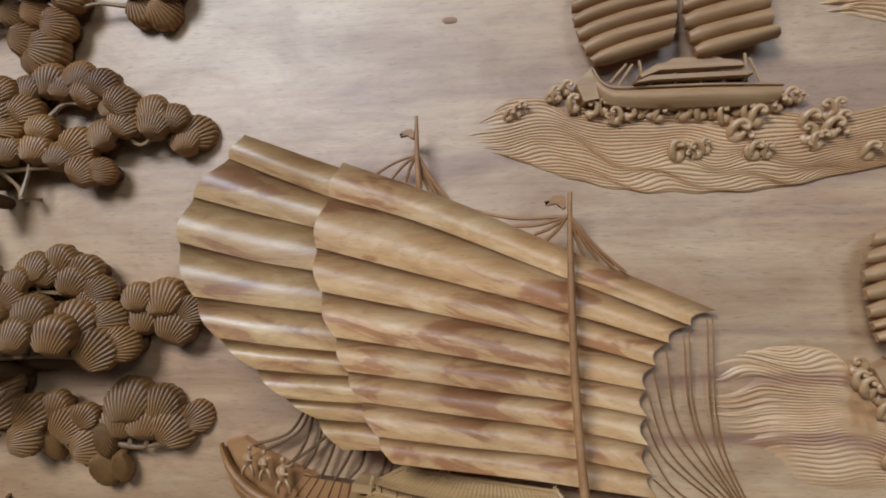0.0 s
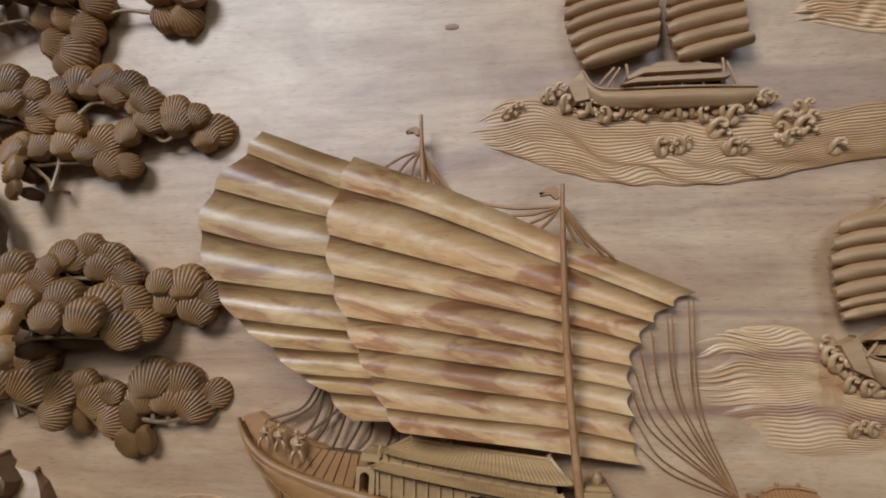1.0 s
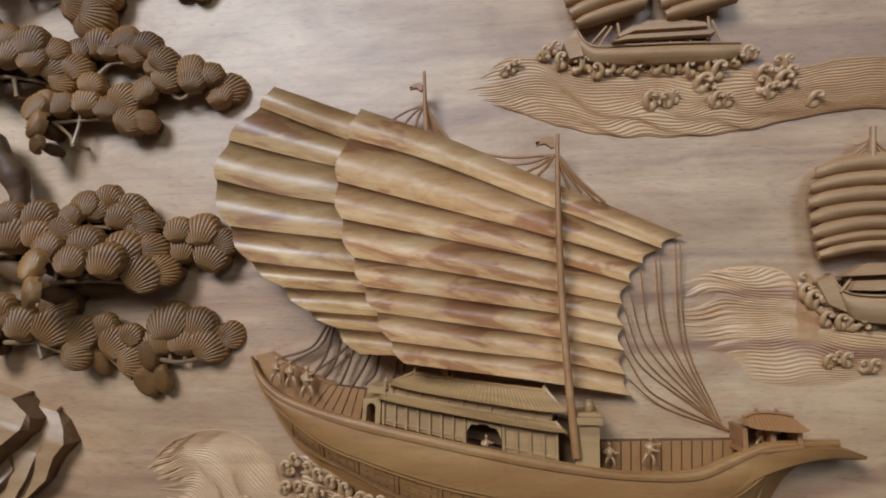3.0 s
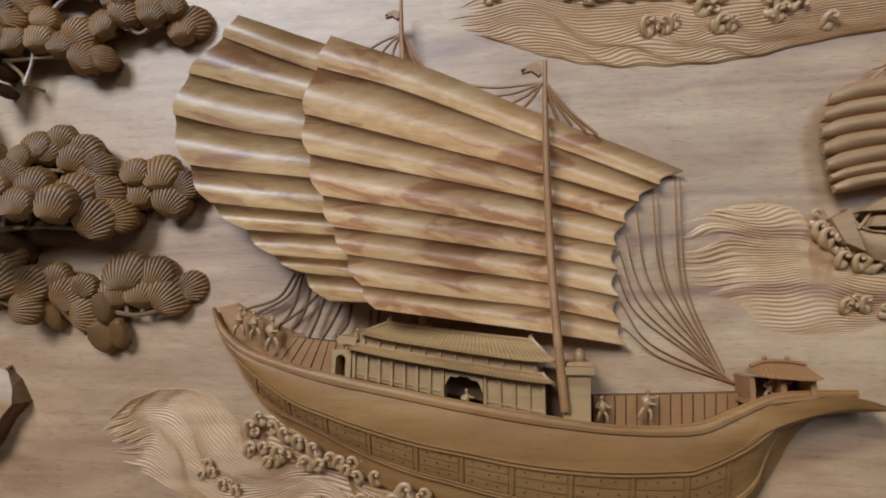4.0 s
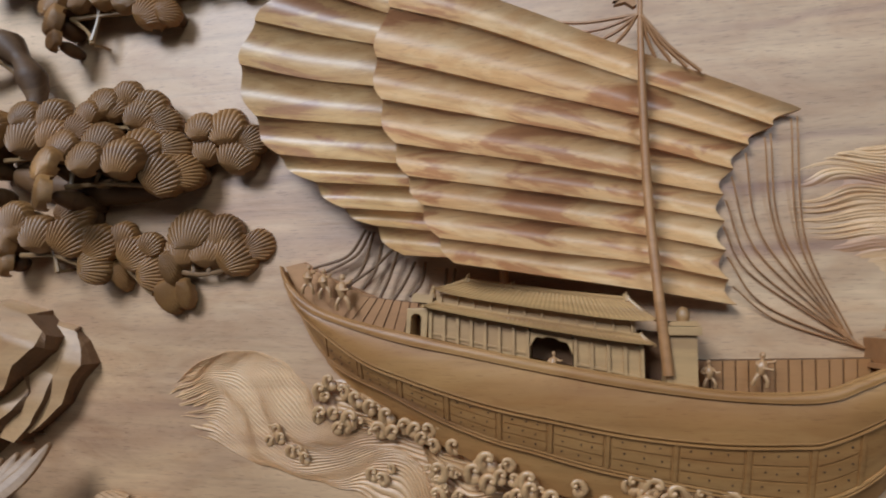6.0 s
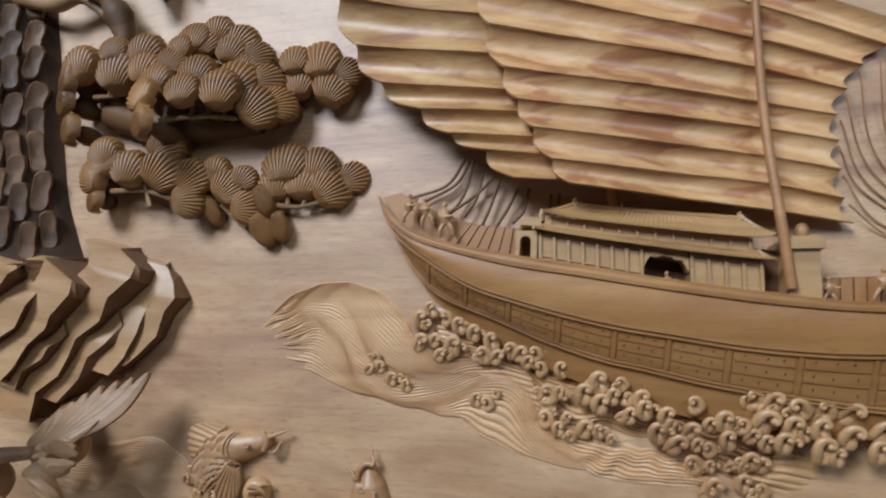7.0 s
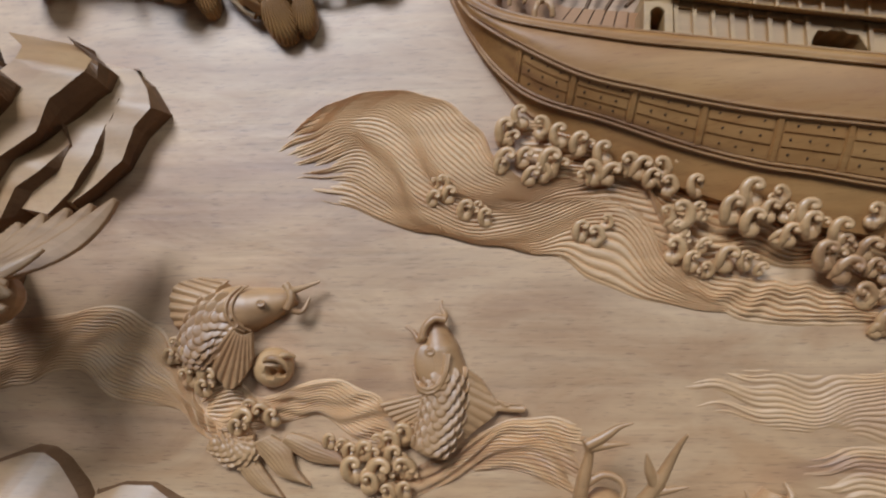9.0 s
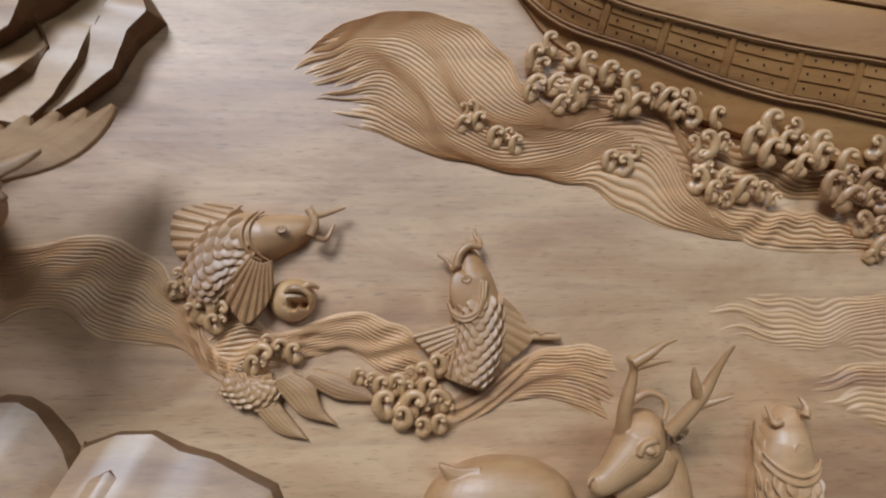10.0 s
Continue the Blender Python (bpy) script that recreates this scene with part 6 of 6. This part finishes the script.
cliff("faceted carved cliff with pale glossy tops and broken sides darkened for shade", CLIFF, (-0.062, 0.014), 0.004)
LEDGES = [
    ([(-0.590, 0.715), (-0.556, 0.726), (-0.544, 0.726), (-0.532, 0.719), (-0.521, 0.705), (-0.514, 0.695), (-0.507, 0.676), (-0.496, 0.660)], [(-0.592, 0.718), (-0.557, 0.731), (-0.542, 0.729), (-0.529, 0.721), (-0.512, 0.703), (-0.506, 0.692), (-0.501, 0.676), (-0.490, 0.658)], -0.002, 0.010),
    ([(-0.503, 0.694), (-0.482, 0.702), (-0.459, 0.702), (-0.440, 0.690), (-0.418, 0.684), (-0.397, 0.672), (-0.378, 0.662), (-0.374, 0.652)], [(-0.505, 0.697), (-0.482, 0.704), (-0.458, 0.704), (-0.437, 0.694), (-0.415, 0.687), (-0.393, 0.676), (-0.373, 0.666), (-0.368, 0.654)], -0.002, 0.004),
    ([(-0.493, 0.676), (-0.481, 0.681), (-0.470, 0.672), (-0.460, 0.666), (-0.455, 0.656)], [(-0.496, 0.678), (-0.480, 0.684), (-0.467, 0.676), (-0.456, 0.670), (-0.450, 0.658)], 0.002, 0.016)]
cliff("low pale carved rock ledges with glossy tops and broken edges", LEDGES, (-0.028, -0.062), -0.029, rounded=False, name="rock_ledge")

# ---------------------------------------------------------------- carved animals, kept as plain carvings


def plume(bm, a, b, wide, h0, h1, bend=0.0, thick=0.003):
    """A long feather or fin ray from a to b with a raised middle."""
    a, b = np.array(a), np.array(b)
    d = b - a
    nrm = np.array([-d[1], d[0]]) / (np.linalg.norm(d) + 1e-9)
    n = 12
    g = np.zeros((5, n, 3))
    for i in range(n):
        s = i / (n - 1)
        c = a + d * s + nrm * bend * math.sin(math.pi * s)
        w = wide * math.sin(math.pi * (0.1 + 0.87 * s)) ** 0.6
        for j, q in enumerate((-1, -0.5, 0, 0.5, 1)):
            g[j, i] = *(c + nrm * w * q), h0 + (h1 - h0) * s + 0.0012 * (1 - abs(q))
    sheet(bm, g, thick)


def crane_carving():
    bm = bmesh.new()
    b0, b1 = np.array([(-0.523, 0.856), (-0.558, 0.849)])
    tips = [(-0.474, 0.919), (-0.488, 0.914), (-0.502, 0.910), (-0.516, 0.905), (-0.529, 0.898), (-0.539, 0.890), (-0.548, 0.883), (-0.556, 0.874), (-0.561, 0.862)]
    for k, tip in enumerate(tips):
        s = k / 8
        plume(bm, b0 * (1 - s) + b1 * s, tip, 0.0088, 0.104, 0.050 + 0.0055 * k, -0.010 * (1 - s), 0.005)
    for k, tip in enumerate([(-0.493, 0.906), (-0.512, 0.895), (-0.530, 0.882)]):
        plume(bm, b0 + np.array([0.001, -0.003 * k]), tip, 0.0052, 0.100, 0.050 + 0.007 * k, -0.010, 0.005)
    plume(bm, [(-0.535, 0.844)][0], [(-0.490, 0.876)][0], 0.0045, 0.122, 0.095, -0.003)
    for a, tip in zip([(-0.534, 0.852), (-0.527, 0.856), (-0.519, 0.858), (-0.529, 0.840), (-0.520, 0.835)], [(-0.508, 0.859), (-0.501, 0.853), (-0.498, 0.845), (-0.500, 0.837), (-0.506, 0.830)]):
        plume(bm, a, tip, 0.0062, 0.121, 0.108, -0.002)
    # the other wing, unseen, is raised high to cast shade on crane and board
    a0, a1 = np.array([(-0.614, 0.842), (-0.700, 0.826)])
    for k, tip in enumerate([(-0.545, 0.960), (-0.562, 0.982), (-0.586, 0.998), (-0.612, 1.008), (-0.642, 1.010), (-0.676, 1.002), (-0.712, 0.985), (-0.750, 0.960)]):
        s = k / 7
        plume(bm, a0 * (1 - s) + a1 * s, tip, 0.0165, 0.135, 0.280 - 0.006 * k, 0.004, 0.006)
    tube(bm, [(-0.560, 0.840, 0.085), (-0.605, 0.838, 0.110), (-0.660, 0.832, 0.128), (-0.705, 0.826, 0.130)], [0.006, 0.009, 0.012, 0.010], 12)
    neck = curve(with_h([(-0.549, 0.830), (-0.535, 0.816), (-0.526, 0.803), (-0.528, 0.790), (-0.540, 0.779), (-0.561, 0.776), (-0.592, 0.781), (-0.635, 0.791)], [0.104, 0.106, 0.104, 0.100, 0.097, 0.094, 0.09, 0.085]), 44)
    slim = np.interp(np.linspace(0, 1, 44), [0, 0.1, 0.3, 0.8, 1], [0.013, 0.0088, 0.0070, 0.0062, 0.0075])
    tube(bm, neck, slim, 14)
    for k in range(8):
        # feather lines wind round the neck
        line = []
        for i in range(2, 44):
            d = Vector(neck[min(i + 1, 43)] - neck[i - 1]).normalized()
            a = d.cross(Vector((0, 0, 1))).normalized()
            b = a.cross(d)
            w = 0.785 * k + 0.16 * i
            line.append(neck[i] + np.array((a * math.cos(w) + b * math.sin(w)) * float(slim[i])))
        tube(bm, line, 0.0012, 6)
    x, z = [(-0.531, 0.844)][0]
    ball(bm, x - 0.014, z - 0.002, 0.080, 0.028, 0.020, 0.026, -20, 16)
    x2, z2 = [(-0.655, 0.798)][0]
    ball(bm, x2, z2, 0.07, 0.030, 0.028, 0.03, 0, 18)
    # an added strut holds it to the board and fills out its shadow
    tube(bm, [(x - 0.075, z + 0.025, -0.01), (x - 0.05, z + 0.012, 0.05), (x - 0.02, z, 0.08)], [0.020, 0.016, 0.014], 16)
    fused(solid("crane_statue", bm, CRANE, "carved crane with spread feathers and a curled neck", "carved bird"), 0.0008)


crane_carving()


def body_frame(spine, widths, n):
    c = curve(spine, n)
    w = np.interp(np.linspace(0, 1, n), np.linspace(0, 1, len(widths)), widths)
    t = np.gradient(c, axis=0)
    t /= np.linalg.norm(t, axis=1, keepdims=True)
    return c, w, np.stack([-t[:, 1], t[:, 0]], 1), t


def fin(bm, base, tip, h0, h1, rays, ridge=0.0012, thick=0.003):
    m = rays * 4
    a, b = curve(base, m + 1), curve(tip, m + 1)
    g = np.zeros((7, m + 1, 3))
    for j in range(7):
        v = j / 6
        for i in range(m + 1):
            p = a[i] * (1 - v) + b[i] * v
            g[j, i] = p[0], p[1], h0 + (h1 - h0) * v + ridge * (abs(math.sin(math.pi * i / 4)) - 0.5) * (0.4 + 0.6 * v)
    sheet(bm, g, thick)


def fish_body(bm, spine, widths, lift, thickness, head, scales, gill=True, eye=None, rows=5):
    """A rounded fish body in relief; scales overlap from the gill back."""
    n = 64
    c, w, nr, t = body_frame(spine, widths, n)
    top = max(widths)
    swell = lambda i, q: lift + thickness * math.sqrt(max(0.0, 1 - q * q)) * min(1, w[i] / top * 1.25)
    g = np.zeros((29, n, 3))
    for i in range(n):
        for j in range(29):
            q = -math.cos(math.pi * j / 28)
            g[j, i] = *(c[i] + nr[i] * w[i] * q), swell(i, q) - 0.002
    sheet(bm, g, 0.006)
    step = top * 1.72 / rows
    run = np.concatenate([[0], np.cumsum(np.linalg.norm(np.diff(c, axis=0), axis=1))])
    d = run[-1] * head + step * 0.9
    k = 0
    while d < run[-1] * scales:
        i = min(int(np.searchsorted(run, d)), n - 1)
        for j in range(rows + 1):
            q = -0.88 + 1.76 * (j + 0.5 * (k % 2)) / rows
            if abs(q) > 0.92:
                continue
            p = c[i] + nr[i] * w[i] * q
            r = step * 0.60 * min(1, w[i] / top * 1.1)
            ang = math.atan2(t[i][1], t[i][0])
            m = Matrix.Translation(V(p[0], p[1], swell(i, q) - 0.0018)) @ Matrix.Rotation(-ang, 4, "Y") @ Matrix.Rotation(math.asin(q) * 0.75, 4, "X") @ Matrix.Rotation(radians(-15), 4, "Z") @ Matrix.Diagonal((r * 1.4, 0.0009, r * 1.08, 1))
            bmesh.ops.create_uvsphere(bm, u_segments=12, v_segments=6, radius=1, matrix=m)
        d += step * 0.72
        k += 1
    if gill:
        gi = int(np.searchsorted(run, run[-1] * head))
        for f, rr in ((0.0, 0.0014), (-0.22, 0.0010)):
            arc = []
            for q in np.linspace(-0.9, 0.9, 15):
                p = c[gi] + nr[gi] * w[gi] * q + t[gi] * top * (0.85 * (math.sqrt(1 - q * q) - 0.7) + f)
                arc.append((*p, lift + thickness * math.sqrt(1 - (q * 0.95) ** 2) - 0.0006))
            tube(bm, arc, rr, 7)
    if eye:
        x, z = eye
        er = top * 0.14
        tube(bm, [(x + er * math.cos(a), z + er * 0.8 * math.sin(a), lift + thickness * 0.93 - 0.0012) for a in np.linspace(0, 6.3, 14)], 0.0010, 6)
        ball(bm, x, z, lift + thickness * 0.93 - 0.002, er * 0.55)


def lobe(bm, near, far, h0, h1, rays, ridge=0.0007, thick=0.004):
    """A soft fin lobe between two edges that meet at its tip, with fine lines along it."""
    m, n = rays * 4, 16
    a, b = curve(near, n), curve(far, n)
    g = np.zeros((m + 1, n, 3))
    for j in range(m + 1):
        q = j / m
        for i in range(n):
            p = a[i] * (1 - q) + b[i] * q
            g[j, i] = p[0], p[1], h0 + (h1 - h0) * i / (n - 1) + 0.003 * math.sin(math.pi * q) * (1 - 0.6 * i / n) + ridge * (abs(math.sin(math.pi * j / 4)) - 0.5)
    sheet(bm, g, thick)


def whisker(bm, pts, h0, h1, r0):
    p = curve(with_h(pts, np.linspace(h0, h1, len(pts))), 12)
    tube(bm, p, np.linspace(r0, r0 * 0.35, 12), 7)


bm = bmesh.new()
fish_body(bm, [(-0.350, 0.849), (-0.366, 0.844), (-0.385, 0.839), (-0.401, 0.836), (-0.413, 0.826), (-0.420, 0.812), (-0.422, 0.792)], [0.006, 0.0130, 0.0175, 0.0215, 0.0225, 0.020, 0.013], 0.003, 0.018, 0.42, 0.98, True, [(-0.372, 0.843)][0])
fish_body(bm, [(-0.410, 0.737), (-0.391, 0.728), (-0.376, 0.733)], [0.009, 0.012, 0.010], 0.002, 0.010, -0.1, 1.0, False, None, 4)
fin(bm, [(-0.401, 0.861), (-0.413, 0.850), (-0.424, 0.836), (-0.429, 0.823)], [(-0.424, 0.864), (-0.448, 0.857), (-0.451, 0.836), (-0.444, 0.822)], 0.012, 0.007, 8, 0.0030)
fin(bm, [(-0.377, 0.821), (-0.384, 0.819), (-0.390, 0.821), (-0.393, 0.824)], [(-0.377, 0.803), (-0.382, 0.789), (-0.397, 0.777), (-0.415, 0.802)], 0.020, 0.015, 8, 0.0036)
lobe(bm, [(-0.395, 0.723), (-0.382, 0.707), (-0.371, 0.699), (-0.353, 0.695)], [(-0.379, 0.729), (-0.371, 0.718), (-0.364, 0.709), (-0.353, 0.695)], 0.006, 0.003, 6)
lobe(bm, [(-0.379, 0.736), (-0.369, 0.724), (-0.357, 0.712), (-0.333, 0.705)], [(-0.364, 0.743), (-0.349, 0.733), (-0.344, 0.718), (-0.333, 0.705)], 0.009, 0.004, 7)
lobe(bm, [(-0.356, 0.737), (-0.342, 0.727), (-0.329, 0.722), (-0.303, 0.720)], [(-0.349, 0.745), (-0.335, 0.741), (-0.313, 0.731), (-0.303, 0.720)], 0.007, 0.004, 6)
whisker(bm, [(-0.352, 0.854), (-0.348, 0.853), (-0.341, 0.855), (-0.328, 0.860)], 0.018, 0.012, 0.0032)
whisker(bm, [(-0.354, 0.842), (-0.347, 0.837), (-0.341, 0.837), (-0.336, 0.848)], 0.016, 0.010, 0.0032)
tube(bm, curve(with_h([(-0.354, 0.858), (-0.350, 0.852), (-0.349, 0.845), (-0.352, 0.838)], 0.017), 10), 0.0032, 8)
fused(solid("fish_statue", bm, FIGURE, "carved leaping carp with overlapping scales and ribbed fins", "carved fish", "carved fish"), 0.0006)

bm = bmesh.new()
fish_body(bm, [(-0.240, 0.830), (-0.237, 0.818), (-0.234, 0.798), (-0.232, 0.773), (-0.236, 0.751), (-0.243, 0.732)], [0.006, 0.0150, 0.0195, 0.0190, 0.0185, 0.016], 0.003, 0.017, 0.34, 0.97, False, [(-0.241, 0.807)][0])
# the cheek and gill cover, turned to one side
ball(bm, -0.2425, 0.797, 0.0145, 0.0105, 0.0165, 0.0036, -14, 24)
for off, thick in ((0.0, 0.0015), (0.0030, 0.0011)):
    tube(bm, curve(with_h([(-0.254, 0.792 - off), (-0.250, 0.783 - off), (-0.242, 0.780 - off), (-0.234, 0.784 - off), (-0.230 + off * 0.6, 0.793), (-0.229 + off, 0.806)], [0.009, 0.0145, 0.0185, 0.0195, 0.0190, 0.0175]), 20), thick, 8)
fin(bm, [(-0.243, 0.777), (-0.244, 0.772), (-0.247, 0.763), (-0.250, 0.755)], [(-0.281, 0.768), (-0.273, 0.759), (-0.265, 0.752), (-0.253, 0.750)], 0.014, 0.009, 7, 0.0022)
fin(bm, [(-0.214, 0.795), (-0.213, 0.776), (-0.217, 0.755), (-0.226, 0.740)], [(-0.202, 0.786), (-0.191, 0.764), (-0.208, 0.748), (-0.224, 0.734)], 0.011, 0.006, 9, 0.0014)
fin(bm, [(-0.202, 0.778), (-0.198, 0.774), (-0.195, 0.768), (-0.193, 0.763)], [(-0.186, 0.766), (-0.178, 0.768), (-0.170, 0.767), (-0.171, 0.762)], 0.006, 0.007, 4, 0.0012)
whisker(bm, [(-0.246, 0.819), (-0.250, 0.815), (-0.254, 0.821), (-0.261, 0.826)], 0.013, 0.008, 0.0032)
whisker(bm, [(-0.231, 0.832), (-0.230, 0.835), (-0.233, 0.839), (-0.233, 0.846)], 0.013, 0.008, 0.0028)
tube(bm, curve(with_h([(-0.248, 0.816), (-0.245, 0.826), (-0.238, 0.832), (-0.229, 0.831)], 0.013), 10), 0.003, 8)
fused(solid("fish_statue", bm, FIGURE, "carved carp standing up out of the waves, scaled flanks", "carved fish", "carved fish"), 0.0006)

bm = bmesh.new()
fish_body(bm, [(0.009, 0.709), (0.005, 0.696), (0.001, 0.680), (-0.002, 0.660), (-0.005, 0.640), (-0.009, 0.621)], [0.008, 0.018, 0.024, 0.026, 0.026, 0.022], 0.002, 0.021, 0.50, 1.0, True, [(0.001, 0.683)][0])
whisker(bm, [(-0.007, 0.702), (-0.012, 0.699), (-0.014, 0.705), (-0.016, 0.712)], 0.015, 0.010, 0.0030)
whisker(bm, [(0.011, 0.704), (0.014, 0.709), (0.013, 0.714), (0.011, 0.718)], 0.015, 0.010, 0.0040)
fin(bm, [(-0.016, 0.679), (-0.018, 0.663), (-0.018, 0.651), (-0.018, 0.640)], [(-0.022, 0.703), (-0.025, 0.684), (-0.026, 0.656), (-0.025, 0.640)], 0.010, 0.007, 4, 0.0018)
fused(solid("fish_statue", bm, FIGURE, "carved carp with a smooth head beside the deer", "carved fish", "carved fish"), 0.0007)


def deer_carving():
    bm = bmesh.new()
    head = curve(with_h([(-0.114, 0.710), (-0.117, 0.701), (-0.125, 0.688), (-0.137, 0.677), (-0.149, 0.668), (-0.159, 0.664)], [0.016, 0.022, 0.026, 0.028, 0.029, 0.026]), 24)
    tube(bm, head, np.interp(np.linspace(0, 1, 24), [0, 0.14, 0.34, 0.58, 0.82, 0.94, 1], [0.009, 0.0165, 0.0190, 0.0145, 0.0098, 0.0088, 0.005]), 30, 0.9)
    tube(bm, curve(with_h([(-0.105, 0.684), (-0.112, 0.673), (-0.125, 0.663), (-0.140, 0.657)], [0.020, 0.024, 0.024, 0.022]), 14), np.interp(np.linspace(0, 1, 14), [0, 0.3, 1], [0.014, 0.0135, 0.006]), 24, 0.8)
    tube(bm, curve(with_h([(-0.105, 0.684), (-0.101, 0.664), (-0.105, 0.638), (-0.116, 0.608)], [0.012, 0.010, 0.010, 0.01]), 14), np.linspace(0.016, 0.036, 14), 30, 0.8)
    for pts, r, end in (
            ([(-0.134, 0.700, 0.028), (-0.135, 0.713, 0.034), (-0.133, 0.726, 0.037), (-0.130, 0.740, 0.040), (-0.131, 0.747, 0.043), (-0.135, 0.753, 0.045)], 0.0066, 0.30),
            ([(-0.132, 0.748, 0.045), (-0.120, 0.755, 0.047), (-0.111, 0.761, 0.048), (-0.102, 0.764, 0.050)], 0.0046, 0.14),
            ([(-0.130, 0.746, 0.044), (-0.116, 0.749, 0.046), (-0.104, 0.750, 0.048)], 0.0038, 0.14),
            ([(-0.131, 0.721, 0.036), (-0.121, 0.727, 0.037), (-0.112, 0.726, 0.038), (-0.107, 0.720, 0.039), (-0.110, 0.709, 0.040)], 0.0036, 0.5),
            ([(-0.105, 0.701, 0.038), (-0.098, 0.711, 0.044), (-0.089, 0.725, 0.051), (-0.082, 0.741, 0.057), (-0.077, 0.754, 0.064), (-0.074, 0.761, 0.070)], 0.0062, 0.16),
            ([(-0.089, 0.724, 0.050), (-0.094, 0.735, 0.055), (-0.097, 0.747, 0.060)], 0.0052, 0.14),
            ([(-0.089, 0.720, 0.050), (-0.079, 0.724, 0.055), (-0.071, 0.727, 0.060)], 0.0032, 0.14)):
        tube(bm, curve(pts, 16), np.interp(np.linspace(0, 1, 16), [0, 0.5, 1], [r * 0.85, r * 0.68, r * end]), 14)
    x, z = [(-0.122, 0.690)][0]
    ball(bm, x, z, 0.0425, 0.0042, 0.0030, 0.0030, 20, 14)
    for lid in (0.0042, 0.0058):
        tube(bm, [(x + lid * 1.25 * math.cos(a), z + lid * 0.85 * math.sin(a) + 0.0006, 0.0428 - lid * 0.25) for a in np.linspace(0, 6.3, 18)], 0.0011, 6)
    # brow, nostril and mouth
    tube(bm, curve(with_h([(-0.129, 0.687), (-0.126, 0.694), (-0.118, 0.696), (-0.113, 0.693)], [0.042, 0.0435, 0.042, 0.036]), 10), 0.0022, 8)
    tube(bm, curve(with_h([(-0.158, 0.672), (-0.161, 0.670), (-0.162, 0.667)], 0.0335), 6), 0.0016, 6)
    ex, ez = [(-0.094, 0.694)][0]
    plume(bm, [(-0.104, 0.690)][0], [(-0.084, 0.699)][0], 0.0062, 0.026, 0.024, 0.003, 0.006)
    tube(bm, [(ex + 0.004 * math.cos(a), ez + 0.0032 * math.sin(a), 0.028) for a in np.linspace(0, 5, 12)], 0.0014, 6)
    x, z = [(-0.217, 0.645)][0]
    ball(bm, x, z, 0.002, 0.056, 0.036, 0.026, 0, 40)
    plume(bm, [(-0.233, 0.673)][0], [(-0.261, 0.677)][0], 0.006, 0.016, 0.012, 0.006, 0.006)
    fused(solid("deer_statue", bm, FIGURE, "carved deer with branching antlers, head turned aside", "carved deer"), 0.0006)


deer_carving()
